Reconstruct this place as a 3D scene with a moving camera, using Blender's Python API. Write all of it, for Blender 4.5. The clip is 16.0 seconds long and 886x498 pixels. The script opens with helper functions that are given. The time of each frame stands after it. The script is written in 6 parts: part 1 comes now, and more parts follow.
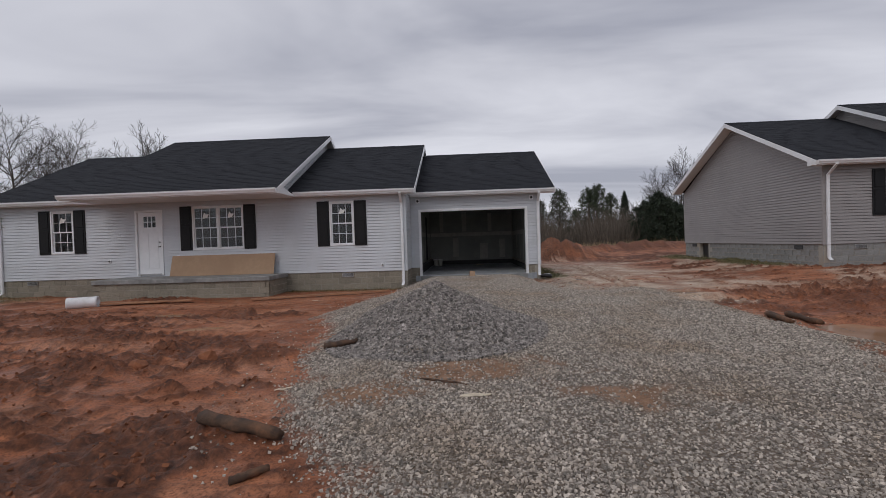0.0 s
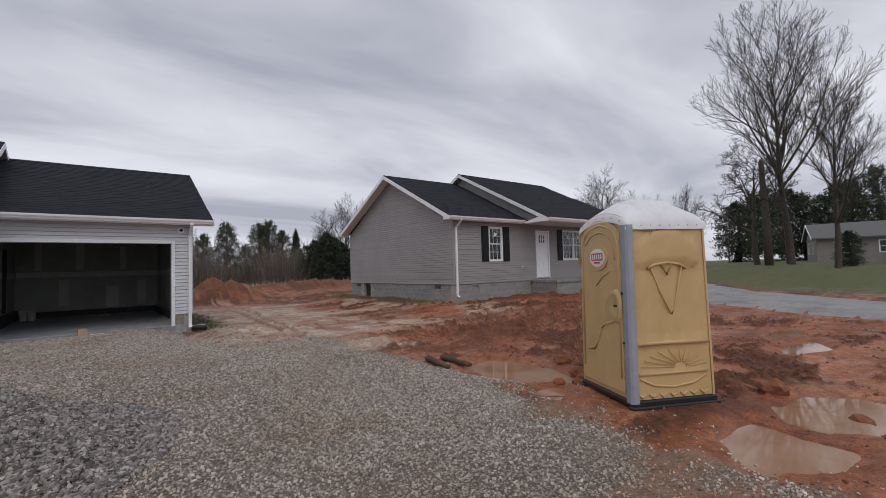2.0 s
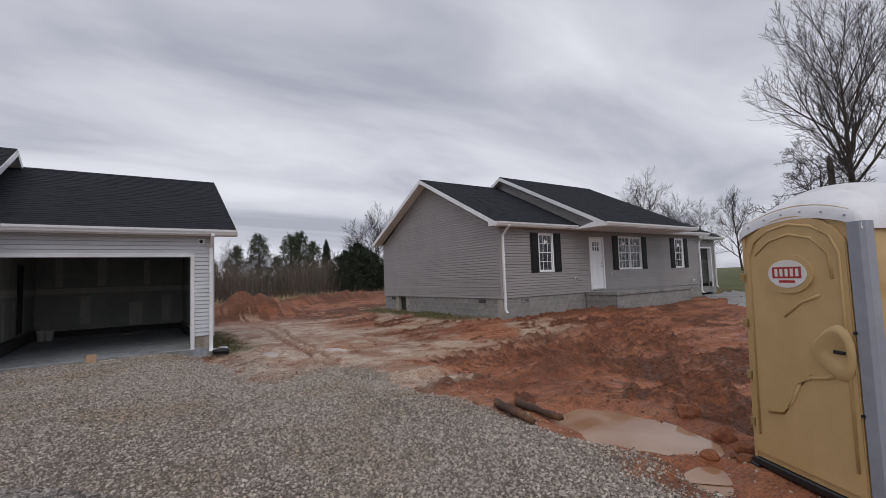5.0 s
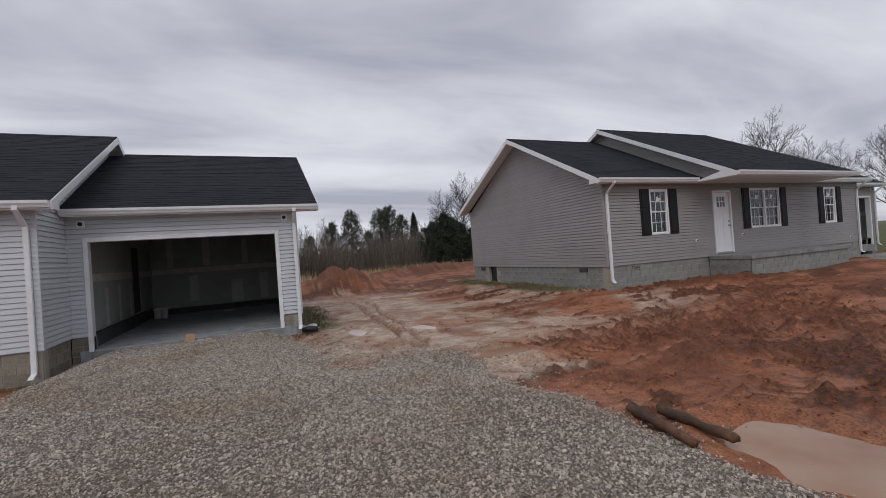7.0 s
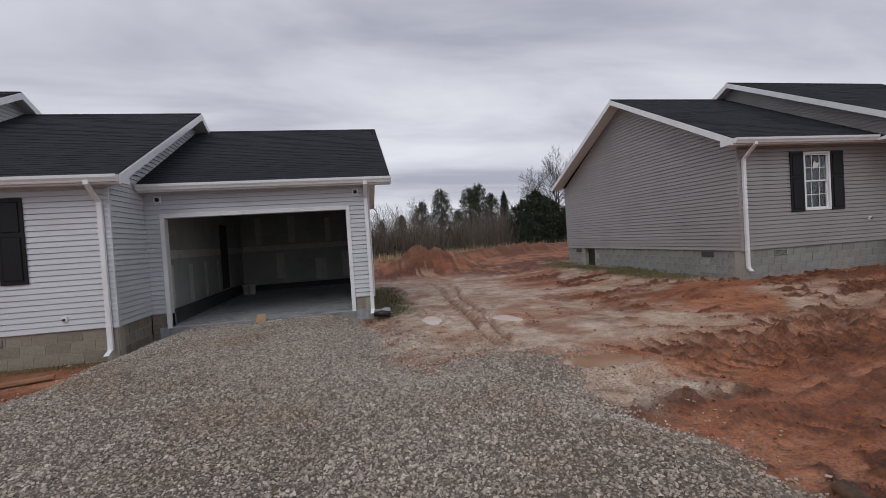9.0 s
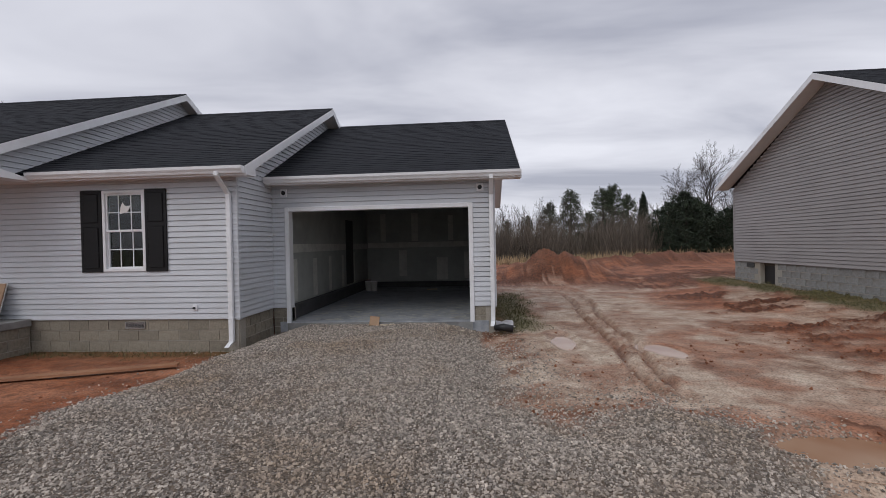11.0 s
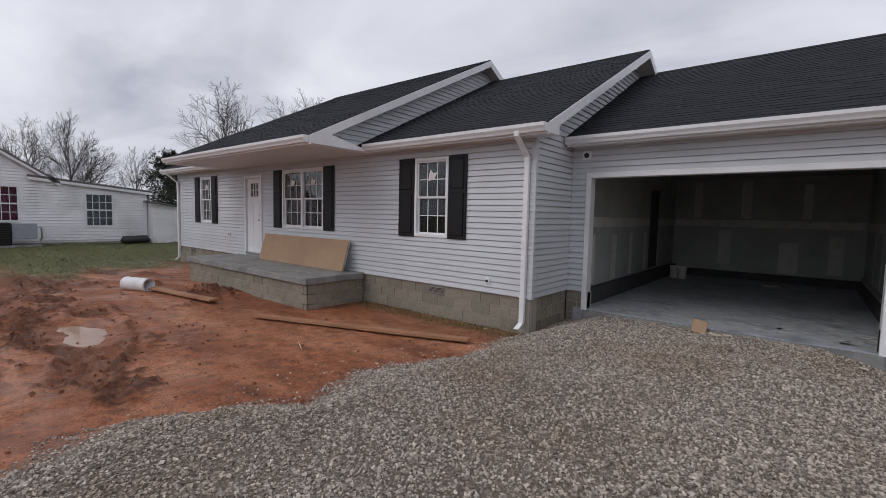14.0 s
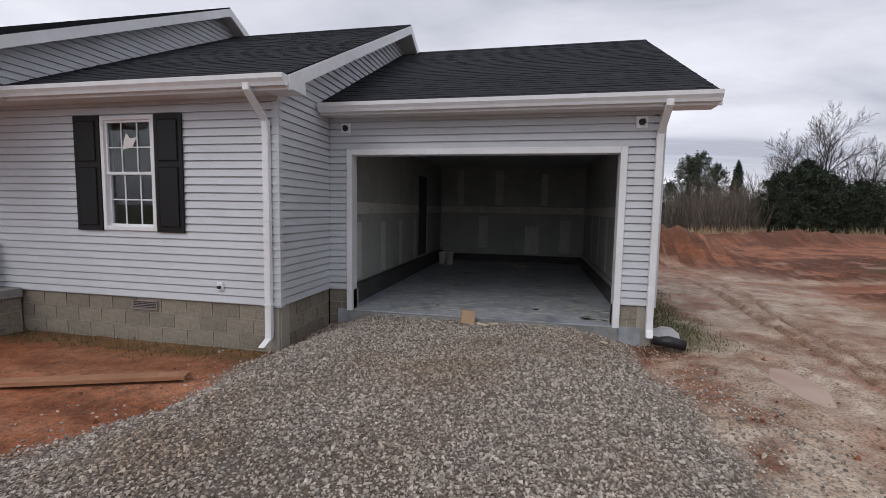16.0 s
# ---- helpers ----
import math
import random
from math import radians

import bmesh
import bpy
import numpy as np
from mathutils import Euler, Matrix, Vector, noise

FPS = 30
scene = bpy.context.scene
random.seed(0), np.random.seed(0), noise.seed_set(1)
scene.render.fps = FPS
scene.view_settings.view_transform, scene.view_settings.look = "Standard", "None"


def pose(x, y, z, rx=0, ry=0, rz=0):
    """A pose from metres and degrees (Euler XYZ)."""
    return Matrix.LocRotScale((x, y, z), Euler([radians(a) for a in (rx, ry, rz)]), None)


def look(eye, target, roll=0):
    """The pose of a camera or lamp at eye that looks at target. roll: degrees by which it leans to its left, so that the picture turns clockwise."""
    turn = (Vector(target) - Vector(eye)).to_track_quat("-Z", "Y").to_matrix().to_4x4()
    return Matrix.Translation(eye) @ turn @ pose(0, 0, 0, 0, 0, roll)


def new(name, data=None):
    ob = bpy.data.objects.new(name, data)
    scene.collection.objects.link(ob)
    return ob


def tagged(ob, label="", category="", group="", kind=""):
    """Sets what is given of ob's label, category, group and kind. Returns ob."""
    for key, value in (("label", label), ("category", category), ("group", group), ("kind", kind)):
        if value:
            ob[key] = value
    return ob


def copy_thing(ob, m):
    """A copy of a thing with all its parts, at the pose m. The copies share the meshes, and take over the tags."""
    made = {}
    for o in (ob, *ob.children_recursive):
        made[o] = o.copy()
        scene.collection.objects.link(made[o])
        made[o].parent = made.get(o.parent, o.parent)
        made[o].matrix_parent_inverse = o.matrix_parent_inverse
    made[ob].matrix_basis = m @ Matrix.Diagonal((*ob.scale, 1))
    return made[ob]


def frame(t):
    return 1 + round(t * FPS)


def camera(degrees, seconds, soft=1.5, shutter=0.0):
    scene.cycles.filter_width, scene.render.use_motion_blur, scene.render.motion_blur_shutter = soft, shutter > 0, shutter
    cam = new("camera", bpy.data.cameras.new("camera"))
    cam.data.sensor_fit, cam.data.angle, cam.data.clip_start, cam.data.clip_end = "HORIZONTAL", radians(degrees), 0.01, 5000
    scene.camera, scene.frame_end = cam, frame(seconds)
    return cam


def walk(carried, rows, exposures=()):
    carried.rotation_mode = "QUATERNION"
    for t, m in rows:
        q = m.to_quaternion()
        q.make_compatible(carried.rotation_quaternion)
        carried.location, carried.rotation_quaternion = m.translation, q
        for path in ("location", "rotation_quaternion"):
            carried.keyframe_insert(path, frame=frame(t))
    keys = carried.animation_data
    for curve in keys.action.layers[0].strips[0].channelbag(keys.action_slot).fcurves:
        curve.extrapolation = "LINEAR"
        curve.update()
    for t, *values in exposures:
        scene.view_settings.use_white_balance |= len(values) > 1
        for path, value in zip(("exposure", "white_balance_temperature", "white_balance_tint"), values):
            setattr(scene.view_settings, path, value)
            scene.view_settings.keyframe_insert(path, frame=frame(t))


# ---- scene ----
cam = camera(90.0, 16.0, 0.65)
PATH = [
    (0, (0.199, -0.087, 1.258), (0.109, 1.911, 1.223), -1.8),
    (0.5, (0.342, 0.299, 1.266), (0.67, 2.272, 1.229), -1.4),
    (1, (0.507, 0.678, 1.374), (1.203, 2.553, 1.358), -1.0),
    (1.5, (0.565, 1.025, 1.446), (1.598, 2.735, 1.529), -1.3),
    (2, (0.766, 1.344, 1.441), (2.001, 2.915, 1.527), -1.6),
    (2.5, (0.914, 1.599, 1.49), (2.172, 3.149, 1.605), -2.3),
    (3, (0.974, 1.904, 1.506), (2.216, 3.466, 1.643), -2.3),
    (3.5, (1.099, 2.246, 1.537), (2.374, 3.781, 1.667), -2.5),
    (4, (1.242, 2.532, 1.561), (2.526, 4.059, 1.704), -2.6),
    (4.5, (1.318, 2.861, 1.548), (2.592, 4.396, 1.69), -2.4),
    (5, (1.393, 3.156, 1.587), (2.526, 4.799, 1.717), -2.1),
    (5.2, (1.437, 3.239, 1.601), (2.478, 4.942, 1.731), -2.2),
    (7.3, (2.076, 4.601, 1.601), (2.855, 6.443, 1.587), -4.2),
    (7.5, (2.144, 4.729, 1.61), (2.916, 6.573, 1.572), -4.3),
    (8, (2.309, 5.039, 1.563), (3.035, 6.901, 1.474), -4.5),
    (8.2, (2.405, 5.19, 1.56), (3.052, 7.081, 1.478), -4.5),
    (10.3, (2.714, 6.659, 1.581), (2.922, 8.648, 1.555), -1.7),
    (10.5, (2.725, 6.807, 1.601), (2.887, 8.801, 1.583), -1.3),
    (11, (2.694, 7.134, 1.616), (2.537, 9.128, 1.592), -1.2),
    (11.5, (2.526, 7.347, 1.617), (2.001, 9.276, 1.596), -1.3),
    (12, (2.312, 7.591, 1.62), (1.55, 9.44, 1.574), -0.8),
    (12.5, (2.188, 7.762, 1.631), (1.067, 9.416, 1.552), -1.3),
    (13, (2.078, 8.025, 1.641), (0.68, 9.452, 1.538), -1.1),
    (13.5, (1.905, 8.254, 1.616), (0.456, 9.626, 1.482), 0.3),
    (14, (1.713, 8.508, 1.648), (0.447, 10.048, 1.496), 1.3),
    (14.5, (1.671, 8.887, 1.599), (0.72, 10.639, 1.434), 2.8),
    (15, (1.588, 9.228, 1.59), (0.811, 11.065, 1.435), 0.9),
    (15.5, (1.482, 9.616, 1.604), (0.972, 11.542, 1.433), 1.2),
    (16, (1.418, 9.962, 1.571), (1.015, 11.913, 1.395), 1.0),
]
walk(cam, [(t, look(eye, target, roll)) for t, eye, target, roll in PATH],
     exposures=[(0, -0.22), (2, -0.1), (5, -0.1), (8, -0.15), (10.5, 0.0), (13, 0.0), (16, 0.17)])

# ---- light ----
world = bpy.data.worlds.new("overcast")
scene.world = world
world.use_nodes = True
wt = world.node_tree
wt.nodes.clear()


def wn(kind, **values):
    n = wt.nodes.new(kind)
    for k, v in values.items():
        n.inputs[k].default_value = v
    return n


SUN_EL, SUN_AZ = radians(45), radians(210)
sky = wt.nodes.new("ShaderNodeTexSky")
sky.sky_type, sky.sun_disc, sky.sun_elevation, sky.sun_rotation = "NISHITA", False, SUN_EL, SUN_AZ
coord = wt.nodes.new("ShaderNodeTexCoord")
sep = wt.nodes.new("ShaderNodeSeparateXYZ")
wt.links.new(coord.outputs["Generated"], sep.inputs[0])
up = wn("ShaderNodeMath")
up.operation = "ABSOLUTE"
wt.links.new(sep.outputs[2], up.inputs[0])
lift = wn("ShaderNodeMath")
lift.operation = "ADD"
lift.inputs[1].default_value = 0.16
wt.links.new(up.outputs[0], lift.inputs[0])
flat = wt.nodes.new("ShaderNodeCombineXYZ")
for axis in (0, 1):
    d = wn("ShaderNodeMath")
    d.operation = "DIVIDE"
    wt.links.new(sep.outputs[axis], d.inputs[0])
    wt.links.new(lift.outputs[0], d.inputs[1])
    wt.links.new(d.outputs[0], flat.inputs[axis])
turn = wt.nodes.new("ShaderNodeMapping")
turn.inputs["Rotation"].default_value = (0, 0, radians(-24))
turn.inputs["Scale"].default_value = (0.5, 1.0, 1.0)
wt.links.new(flat.outputs[0], turn.inputs[0])
cloud = wn("ShaderNodeTexNoise", Scale=1.25, Detail=5.0, Roughness=0.5, Distortion=0.5)
wt.links.new(turn.outputs[0], cloud.inputs["Vector"])
ramp = wt.nodes.new("ShaderNodeValToRGB")
ramp.color_ramp.elements[0].position, ramp.color_ramp.elements[0].color = 0.33, (0.45, 0.465, 0.55, 1)
ramp.color_ramp.elements[1].position, ramp.color_ramp.elements[1].color = 0.66, (0.86, 0.87, 0.95, 1)
mid = ramp.color_ramp.elements.new(0.5)
mid.color = (0.68, 0.69, 0.77, 1)
wt.links.new(cloud.outputs[0], ramp.inputs[0])
scaled = wt.nodes.new("ShaderNodeVectorMath")
scaled.operation = "SCALE"
scaled.inputs["Scale"].default_value = 0.06
wt.links.new(sky.outputs[0], scaled.inputs[0])
mixed = wt.nodes.new("ShaderNodeMix")
mixed.data_type = "RGBA"
mixed.inputs["Factor"].default_value = 0.93
wt.links.new(scaled.outputs[0], mixed.inputs["A"])
wt.links.new(ramp.outputs[0], mixed.inputs["B"])
back = wn("ShaderNodeBackground", Strength=1.0)
wt.links.new(mixed.outputs["Result"], back.inputs["Color"])
wout = wt.nodes.new("ShaderNodeOutputWorld")
wt.links.new(back.outputs[0], wout.inputs[0])

sun_data = bpy.data.lights.new("sun", "SUN")
sun_data.energy, sun_data.angle, sun_data.color = 0.85, radians(40), (1.0, 0.97, 0.93)
sun = new("sun", sun_data)
sun.matrix_world = pose(0, 0, 40, 90 - 45, 0, 180 - 210)

# ---- materials ----


def ramp_node(t, stops):
    r = t.nodes.new("ShaderNodeValToRGB")
    e = r.color_ramp.elements
    e[0].position, e[0].color = stops[0][0], (*stops[0][1], 1)
    e[1].position, e[1].color = stops[-1][0], (*stops[-1][1], 1)
    for p, c in stops[1:-1]:
        e.new(p).color = (*c, 1)
    return r


def noise_node(t, scale, detail=4.0, rough=0.55, vector=None, stretch=None, distortion=0.0):
    n = t.nodes.new("ShaderNodeTexNoise")
    n.inputs["Scale"].default_value, n.inputs["Detail"].default_value = scale, detail
    n.inputs["Roughness"].default_value, n.inputs["Distortion"].default_value = rough, distortion
    if vector is not None:
        if stretch:
            m = t.nodes.new("ShaderNodeMapping")
            m.inputs["Scale"].default_value = stretch
            t.links.new(vector, m.inputs[0])
            vector = m.outputs[0]
        t.links.new(vector, n.inputs["Vector"])
    return n


def mix_node(t, fac, a, b, mode="MIX"):
    m = t.nodes.new("ShaderNodeMix")
    m.data_type, m.blend_type = "RGBA", mode
    for value, slot in ((fac, "Factor"), (a, "A"), (b, "B")):
        socket = m.inputs[0] if slot == "Factor" else m.inputs[6 if slot == "A" else 7]
        if isinstance(value, (int, float)):
            socket.default_value = value
        elif isinstance(value, tuple):
            socket.default_value = (*value, 1)
        else:
            t.links.new(value, socket)
    return m.outputs[2]


def surf(name, c1, c2, scale=6.0, rough=0.6, bump=0.15, bscale=60.0, metal=0.0, vary=0.0, island=0.0,
         stain=None, stain_scale=0.8, stretch=None, spec=0.5, depth=0.01):
    """A plain surface: fine grain between two tones, broad stains, bump, and small changes from piece to piece."""
    m = bpy.data.materials.new(name)
    m.use_nodes = True
    t = m.node_tree
    b = t.nodes["Principled BSDF"]
    tc = t.nodes.new("ShaderNodeTexCoord")
    v = tc.outputs["Object"]
    n = noise_node(t, scale, 5.0, 0.6, v, stretch)
    r = ramp_node(t, [(0.3, c1), (0.7, c2)])
    t.links.new(n.outputs[0], r.inputs[0])
    col = r.outputs[0]
    if stain:
        n2 = noise_node(t, stain_scale, 5.0, 0.65, v)
        r2 = ramp_node(t, [(0.48, (0, 0, 0)), (0.68, (1, 1, 1))])
        t.links.new(n2.outputs[0], r2.inputs[0])
        col = mix_node(t, r2.outputs[0], col, stain)
    if vary or island:
        src = t.nodes.new("ShaderNodeNewGeometry").outputs["Random Per Island"] if island else t.nodes.new("ShaderNodeObjectInfo").outputs["Random"]
        k = vary or island
        mr = t.nodes.new("ShaderNodeMapRange")
        mr.inputs["To Min"].default_value, mr.inputs["To Max"].default_value = 1 - k, 1 + k
        t.links.new(src, mr.inputs["Value"])
        sc = t.nodes.new("ShaderNodeVectorMath")
        sc.operation = "SCALE"
        t.links.new(col, sc.inputs[0])
        t.links.new(mr.outputs[0], sc.inputs["Scale"])
        col = sc.outputs[0]
    t.links.new(col, b.inputs["Base Color"])
    rr = t.nodes.new("ShaderNodeMapRange")
    rr.inputs["To Min"].default_value, rr.inputs["To Max"].default_value = max(0.02, rough - 0.1), min(1, rough + 0.1)
    t.links.new(n.outputs[0], rr.inputs["Value"])
    t.links.new(rr.outputs[0], b.inputs["Roughness"])
    b.inputs["Metallic"].default_value = metal
    b.inputs["Specular IOR Level"].default_value = spec
    if bump:
        bn = noise_node(t, bscale, 4.0, 0.6, v, stretch)
        bp = t.nodes.new("ShaderNodeBump")
        bp.inputs["Strength"].default_value, bp.inputs["Distance"].default_value = bump, depth
        t.links.new(bn.outputs[0], bp.inputs["Height"])
        t.links.new(bp.outputs[0], b.inputs["Normal"])
    return m


def glass_material():
    m = bpy.data.materials.new("window_glass")
    m.use_nodes = True
    b = m.node_tree.nodes["Principled BSDF"]
    # grey tint put in to darken the rooms seen through the panes
    b.inputs["Base Color"].default_value = (0.5, 0.56, 0.57, 1)
    b.inputs["Roughness"].default_value = 0.02
    b.inputs["Transmission Weight"].default_value = 1.0
    b.inputs["IOR"].default_value = 1.5
    return m


def water_material():
    m = bpy.data.materials.new("muddy_water")
    m.use_nodes = True
    t = m.node_tree
    b = t.nodes["Principled BSDF"]
    tc = t.nodes.new("ShaderNodeTexCoord")
    n = noise_node(t, 0.9, 3.0, 0.5, tc.outputs["Object"])
    r = ramp_node(t, [(0.35, (0.30, 0.15, 0.08)), (0.65, (0.42, 0.28, 0.19))])
    t.links.new(n.outputs[0], r.inputs[0])
    t.links.new(r.outputs[0], b.inputs["Base Color"])
    b.inputs["Roughness"].default_value = 0.04
    b.inputs["IOR"].default_value = 1.33
    n2 = noise_node(t, 9.0, 2.0, 0.5, tc.outputs["Object"])
    bp = t.nodes.new("ShaderNodeBump")
    bp.inputs["Strength"].default_value, bp.inputs["Distance"].default_value = 0.06, 0.005
    t.links.new(n2.outputs[0], bp.inputs["Height"])
    t.links.new(bp.outputs[0], b.inputs["Normal"])
    return m


def ground_material():
    """Clay, sand, gravel and grass, mixed by the fields that the ground sheet carries."""
    m = bpy.data.materials.new("ground_soil")
    m.use_nodes = True
    t = m.node_tree
    b = t.nodes["Principled BSDF"]
    pos = t.nodes.new("ShaderNodeNewGeometry").outputs["Position"]

    def field(name):
        a = t.nodes.new("ShaderNodeAttribute")
        a.attribute_name = name
        return a.outputs["Fac"]

    def tone(scale, stops, detail=6.0, stretch=None, distortion=0.0):
        n = noise_node(t, scale, detail, 0.62, pos, stretch, distortion)
        r = ramp_node(t, stops)
        t.links.new(n.outputs[0], r.inputs[0])
        return r.outputs[0]

    broad = tone(0.6, [(0.33, (0.185, 0.063, 0.028)), (0.48, (0.30, 0.106, 0.047)), (0.66, (0.44, 0.198, 0.11))], stretch=(0.6, 1.6, 1))
    fine = tone(6.0, [(0.3, (0.5, 0.48, 0.46)), (0.5, (0.95, 0.95, 0.95)), (0.72, (1.3, 1.24, 1.16))])
    speck = tone(38.0, [(0.32, (0.42, 0.39, 0.37)), (0.52, (1.0, 1.0, 1.0)), (0.75, (1.25, 1.22, 1.18))], 3.0)
    clay = mix_node(t, 1.0, mix_node(t, 1.0, broad, fine, "MULTIPLY"), speck, "MULTIPLY")
    sand = mix_node(t, 1.0, tone(2.6, [(0.32, (0.25, 0.155, 0.105)), (0.47, (0.45, 0.345, 0.26)), (0.66, (0.64, 0.54, 0.43))]), speck, "MULTIPLY")
    # crushed stone: a shade for each pebble, dirt and painted-in shadow in the gaps
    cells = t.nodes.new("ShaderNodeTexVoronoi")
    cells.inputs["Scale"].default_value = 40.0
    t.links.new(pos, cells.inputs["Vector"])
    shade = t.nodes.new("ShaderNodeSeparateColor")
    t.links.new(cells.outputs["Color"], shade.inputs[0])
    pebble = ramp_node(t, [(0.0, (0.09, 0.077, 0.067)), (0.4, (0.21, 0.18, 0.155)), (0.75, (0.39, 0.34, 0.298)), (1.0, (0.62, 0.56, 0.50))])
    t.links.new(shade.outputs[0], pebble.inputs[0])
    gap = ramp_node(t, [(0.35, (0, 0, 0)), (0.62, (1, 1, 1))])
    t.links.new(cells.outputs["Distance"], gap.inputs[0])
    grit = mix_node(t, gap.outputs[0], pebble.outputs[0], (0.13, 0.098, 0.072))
    dusty = tone(0.7, [(0.42, (0, 0, 0)), (0.7, (0.55, 0.55, 0.55))])
    grit2 = mix_node(t, dusty, grit, tone(9.0, [(0.35, (0.16, 0.118, 0.085)), (0.65, (0.30, 0.235, 0.18))]))
    mud = tone(8.0, [(0.3, (0.16, 0.085, 0.048)), (0.55, (0.29, 0.165, 0.098)), (0.75, (0.38, 0.245, 0.16))])
    turf = tone(14.0, [(0.3, (0.055, 0.055, 0.02)), (0.6, (0.115, 0.125, 0.045)), (0.75, (0.2, 0.17, 0.08))])
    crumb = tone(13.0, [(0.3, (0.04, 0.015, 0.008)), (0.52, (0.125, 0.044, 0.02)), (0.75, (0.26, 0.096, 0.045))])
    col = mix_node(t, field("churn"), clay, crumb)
    col = mix_node(t, field("pale"), col, sand)
    col = mix_node(t, field("grass"), col, turf)
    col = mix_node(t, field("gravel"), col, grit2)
    col = mix_node(t, field("silt"), col, mud)
    t.links.new(col, b.inputs["Base Color"])
    mr = t.nodes.new("ShaderNodeMapRange")
    mr.inputs["To Min"].default_value, mr.inputs["To Max"].default_value = 0.8, 0.26
    wet = t.nodes.new("ShaderNodeMath")
    wet.operation = "MULTIPLY"
    spots = noise_node(t, 1.7, 5.0, 0.6, pos)
    sr = ramp_node(t, [(0.42, (0, 0, 0)), (0.62, (1, 1, 1))])
    t.links.new(spots.outputs[0], sr.inputs[0])
    t.links.new(sr.outputs[0], wet.inputs[0])
    t.links.new(field("wet"), wet.inputs[1])
    t.links.new(wet.outputs[0], mr.inputs["Value"])
    t.links.new(mr.outputs[0], b.inputs["Roughness"])
    b.inputs["Specular IOR Level"].default_value = 0.4
    bn = noise_node(t, 26.0, 7.0, 0.7, pos)
    bp = t.nodes.new("ShaderNodeBump")
    bp.inputs["Distance"].default_value = 0.03
    rough_clay = t.nodes.new("ShaderNodeMapRange")
    rough_clay.inputs["To Min"].default_value, rough_clay.inputs["To Max"].default_value = 0.42, 1.0
    t.links.new(field("churn"), rough_clay.inputs["Value"])
    t.links.new(rough_clay.outputs[0], bp.inputs["Strength"])
    t.links.new(bn.outputs[0], bp.inputs["Height"])
    bn2 = noise_node(t, 6.0, 5.0, 0.6, pos)
    bp2 = t.nodes.new("ShaderNodeBump")
    bp2.inputs["Strength"].default_value, bp2.inputs["Distance"].default_value = 0.4, 0.05
    t.links.new(bn2.outputs[0], bp2.inputs["Height"])
    t.links.new(bp.outputs[0], bp2.inputs["Normal"])
    bp3 = t.nodes.new("ShaderNodeBump")
    bp3.invert = True
    bp3.inputs["Distance"].default_value = 0.022
    t.links.new(field("gravel"), bp3.inputs["Strength"])
    t.links.new(cells.outputs["Distance"], bp3.inputs["Height"])
    t.links.new(bp2.outputs[0], bp3.inputs["Normal"])
    t.links.new(bp3.outputs[0], b.inputs["Normal"])
    return m


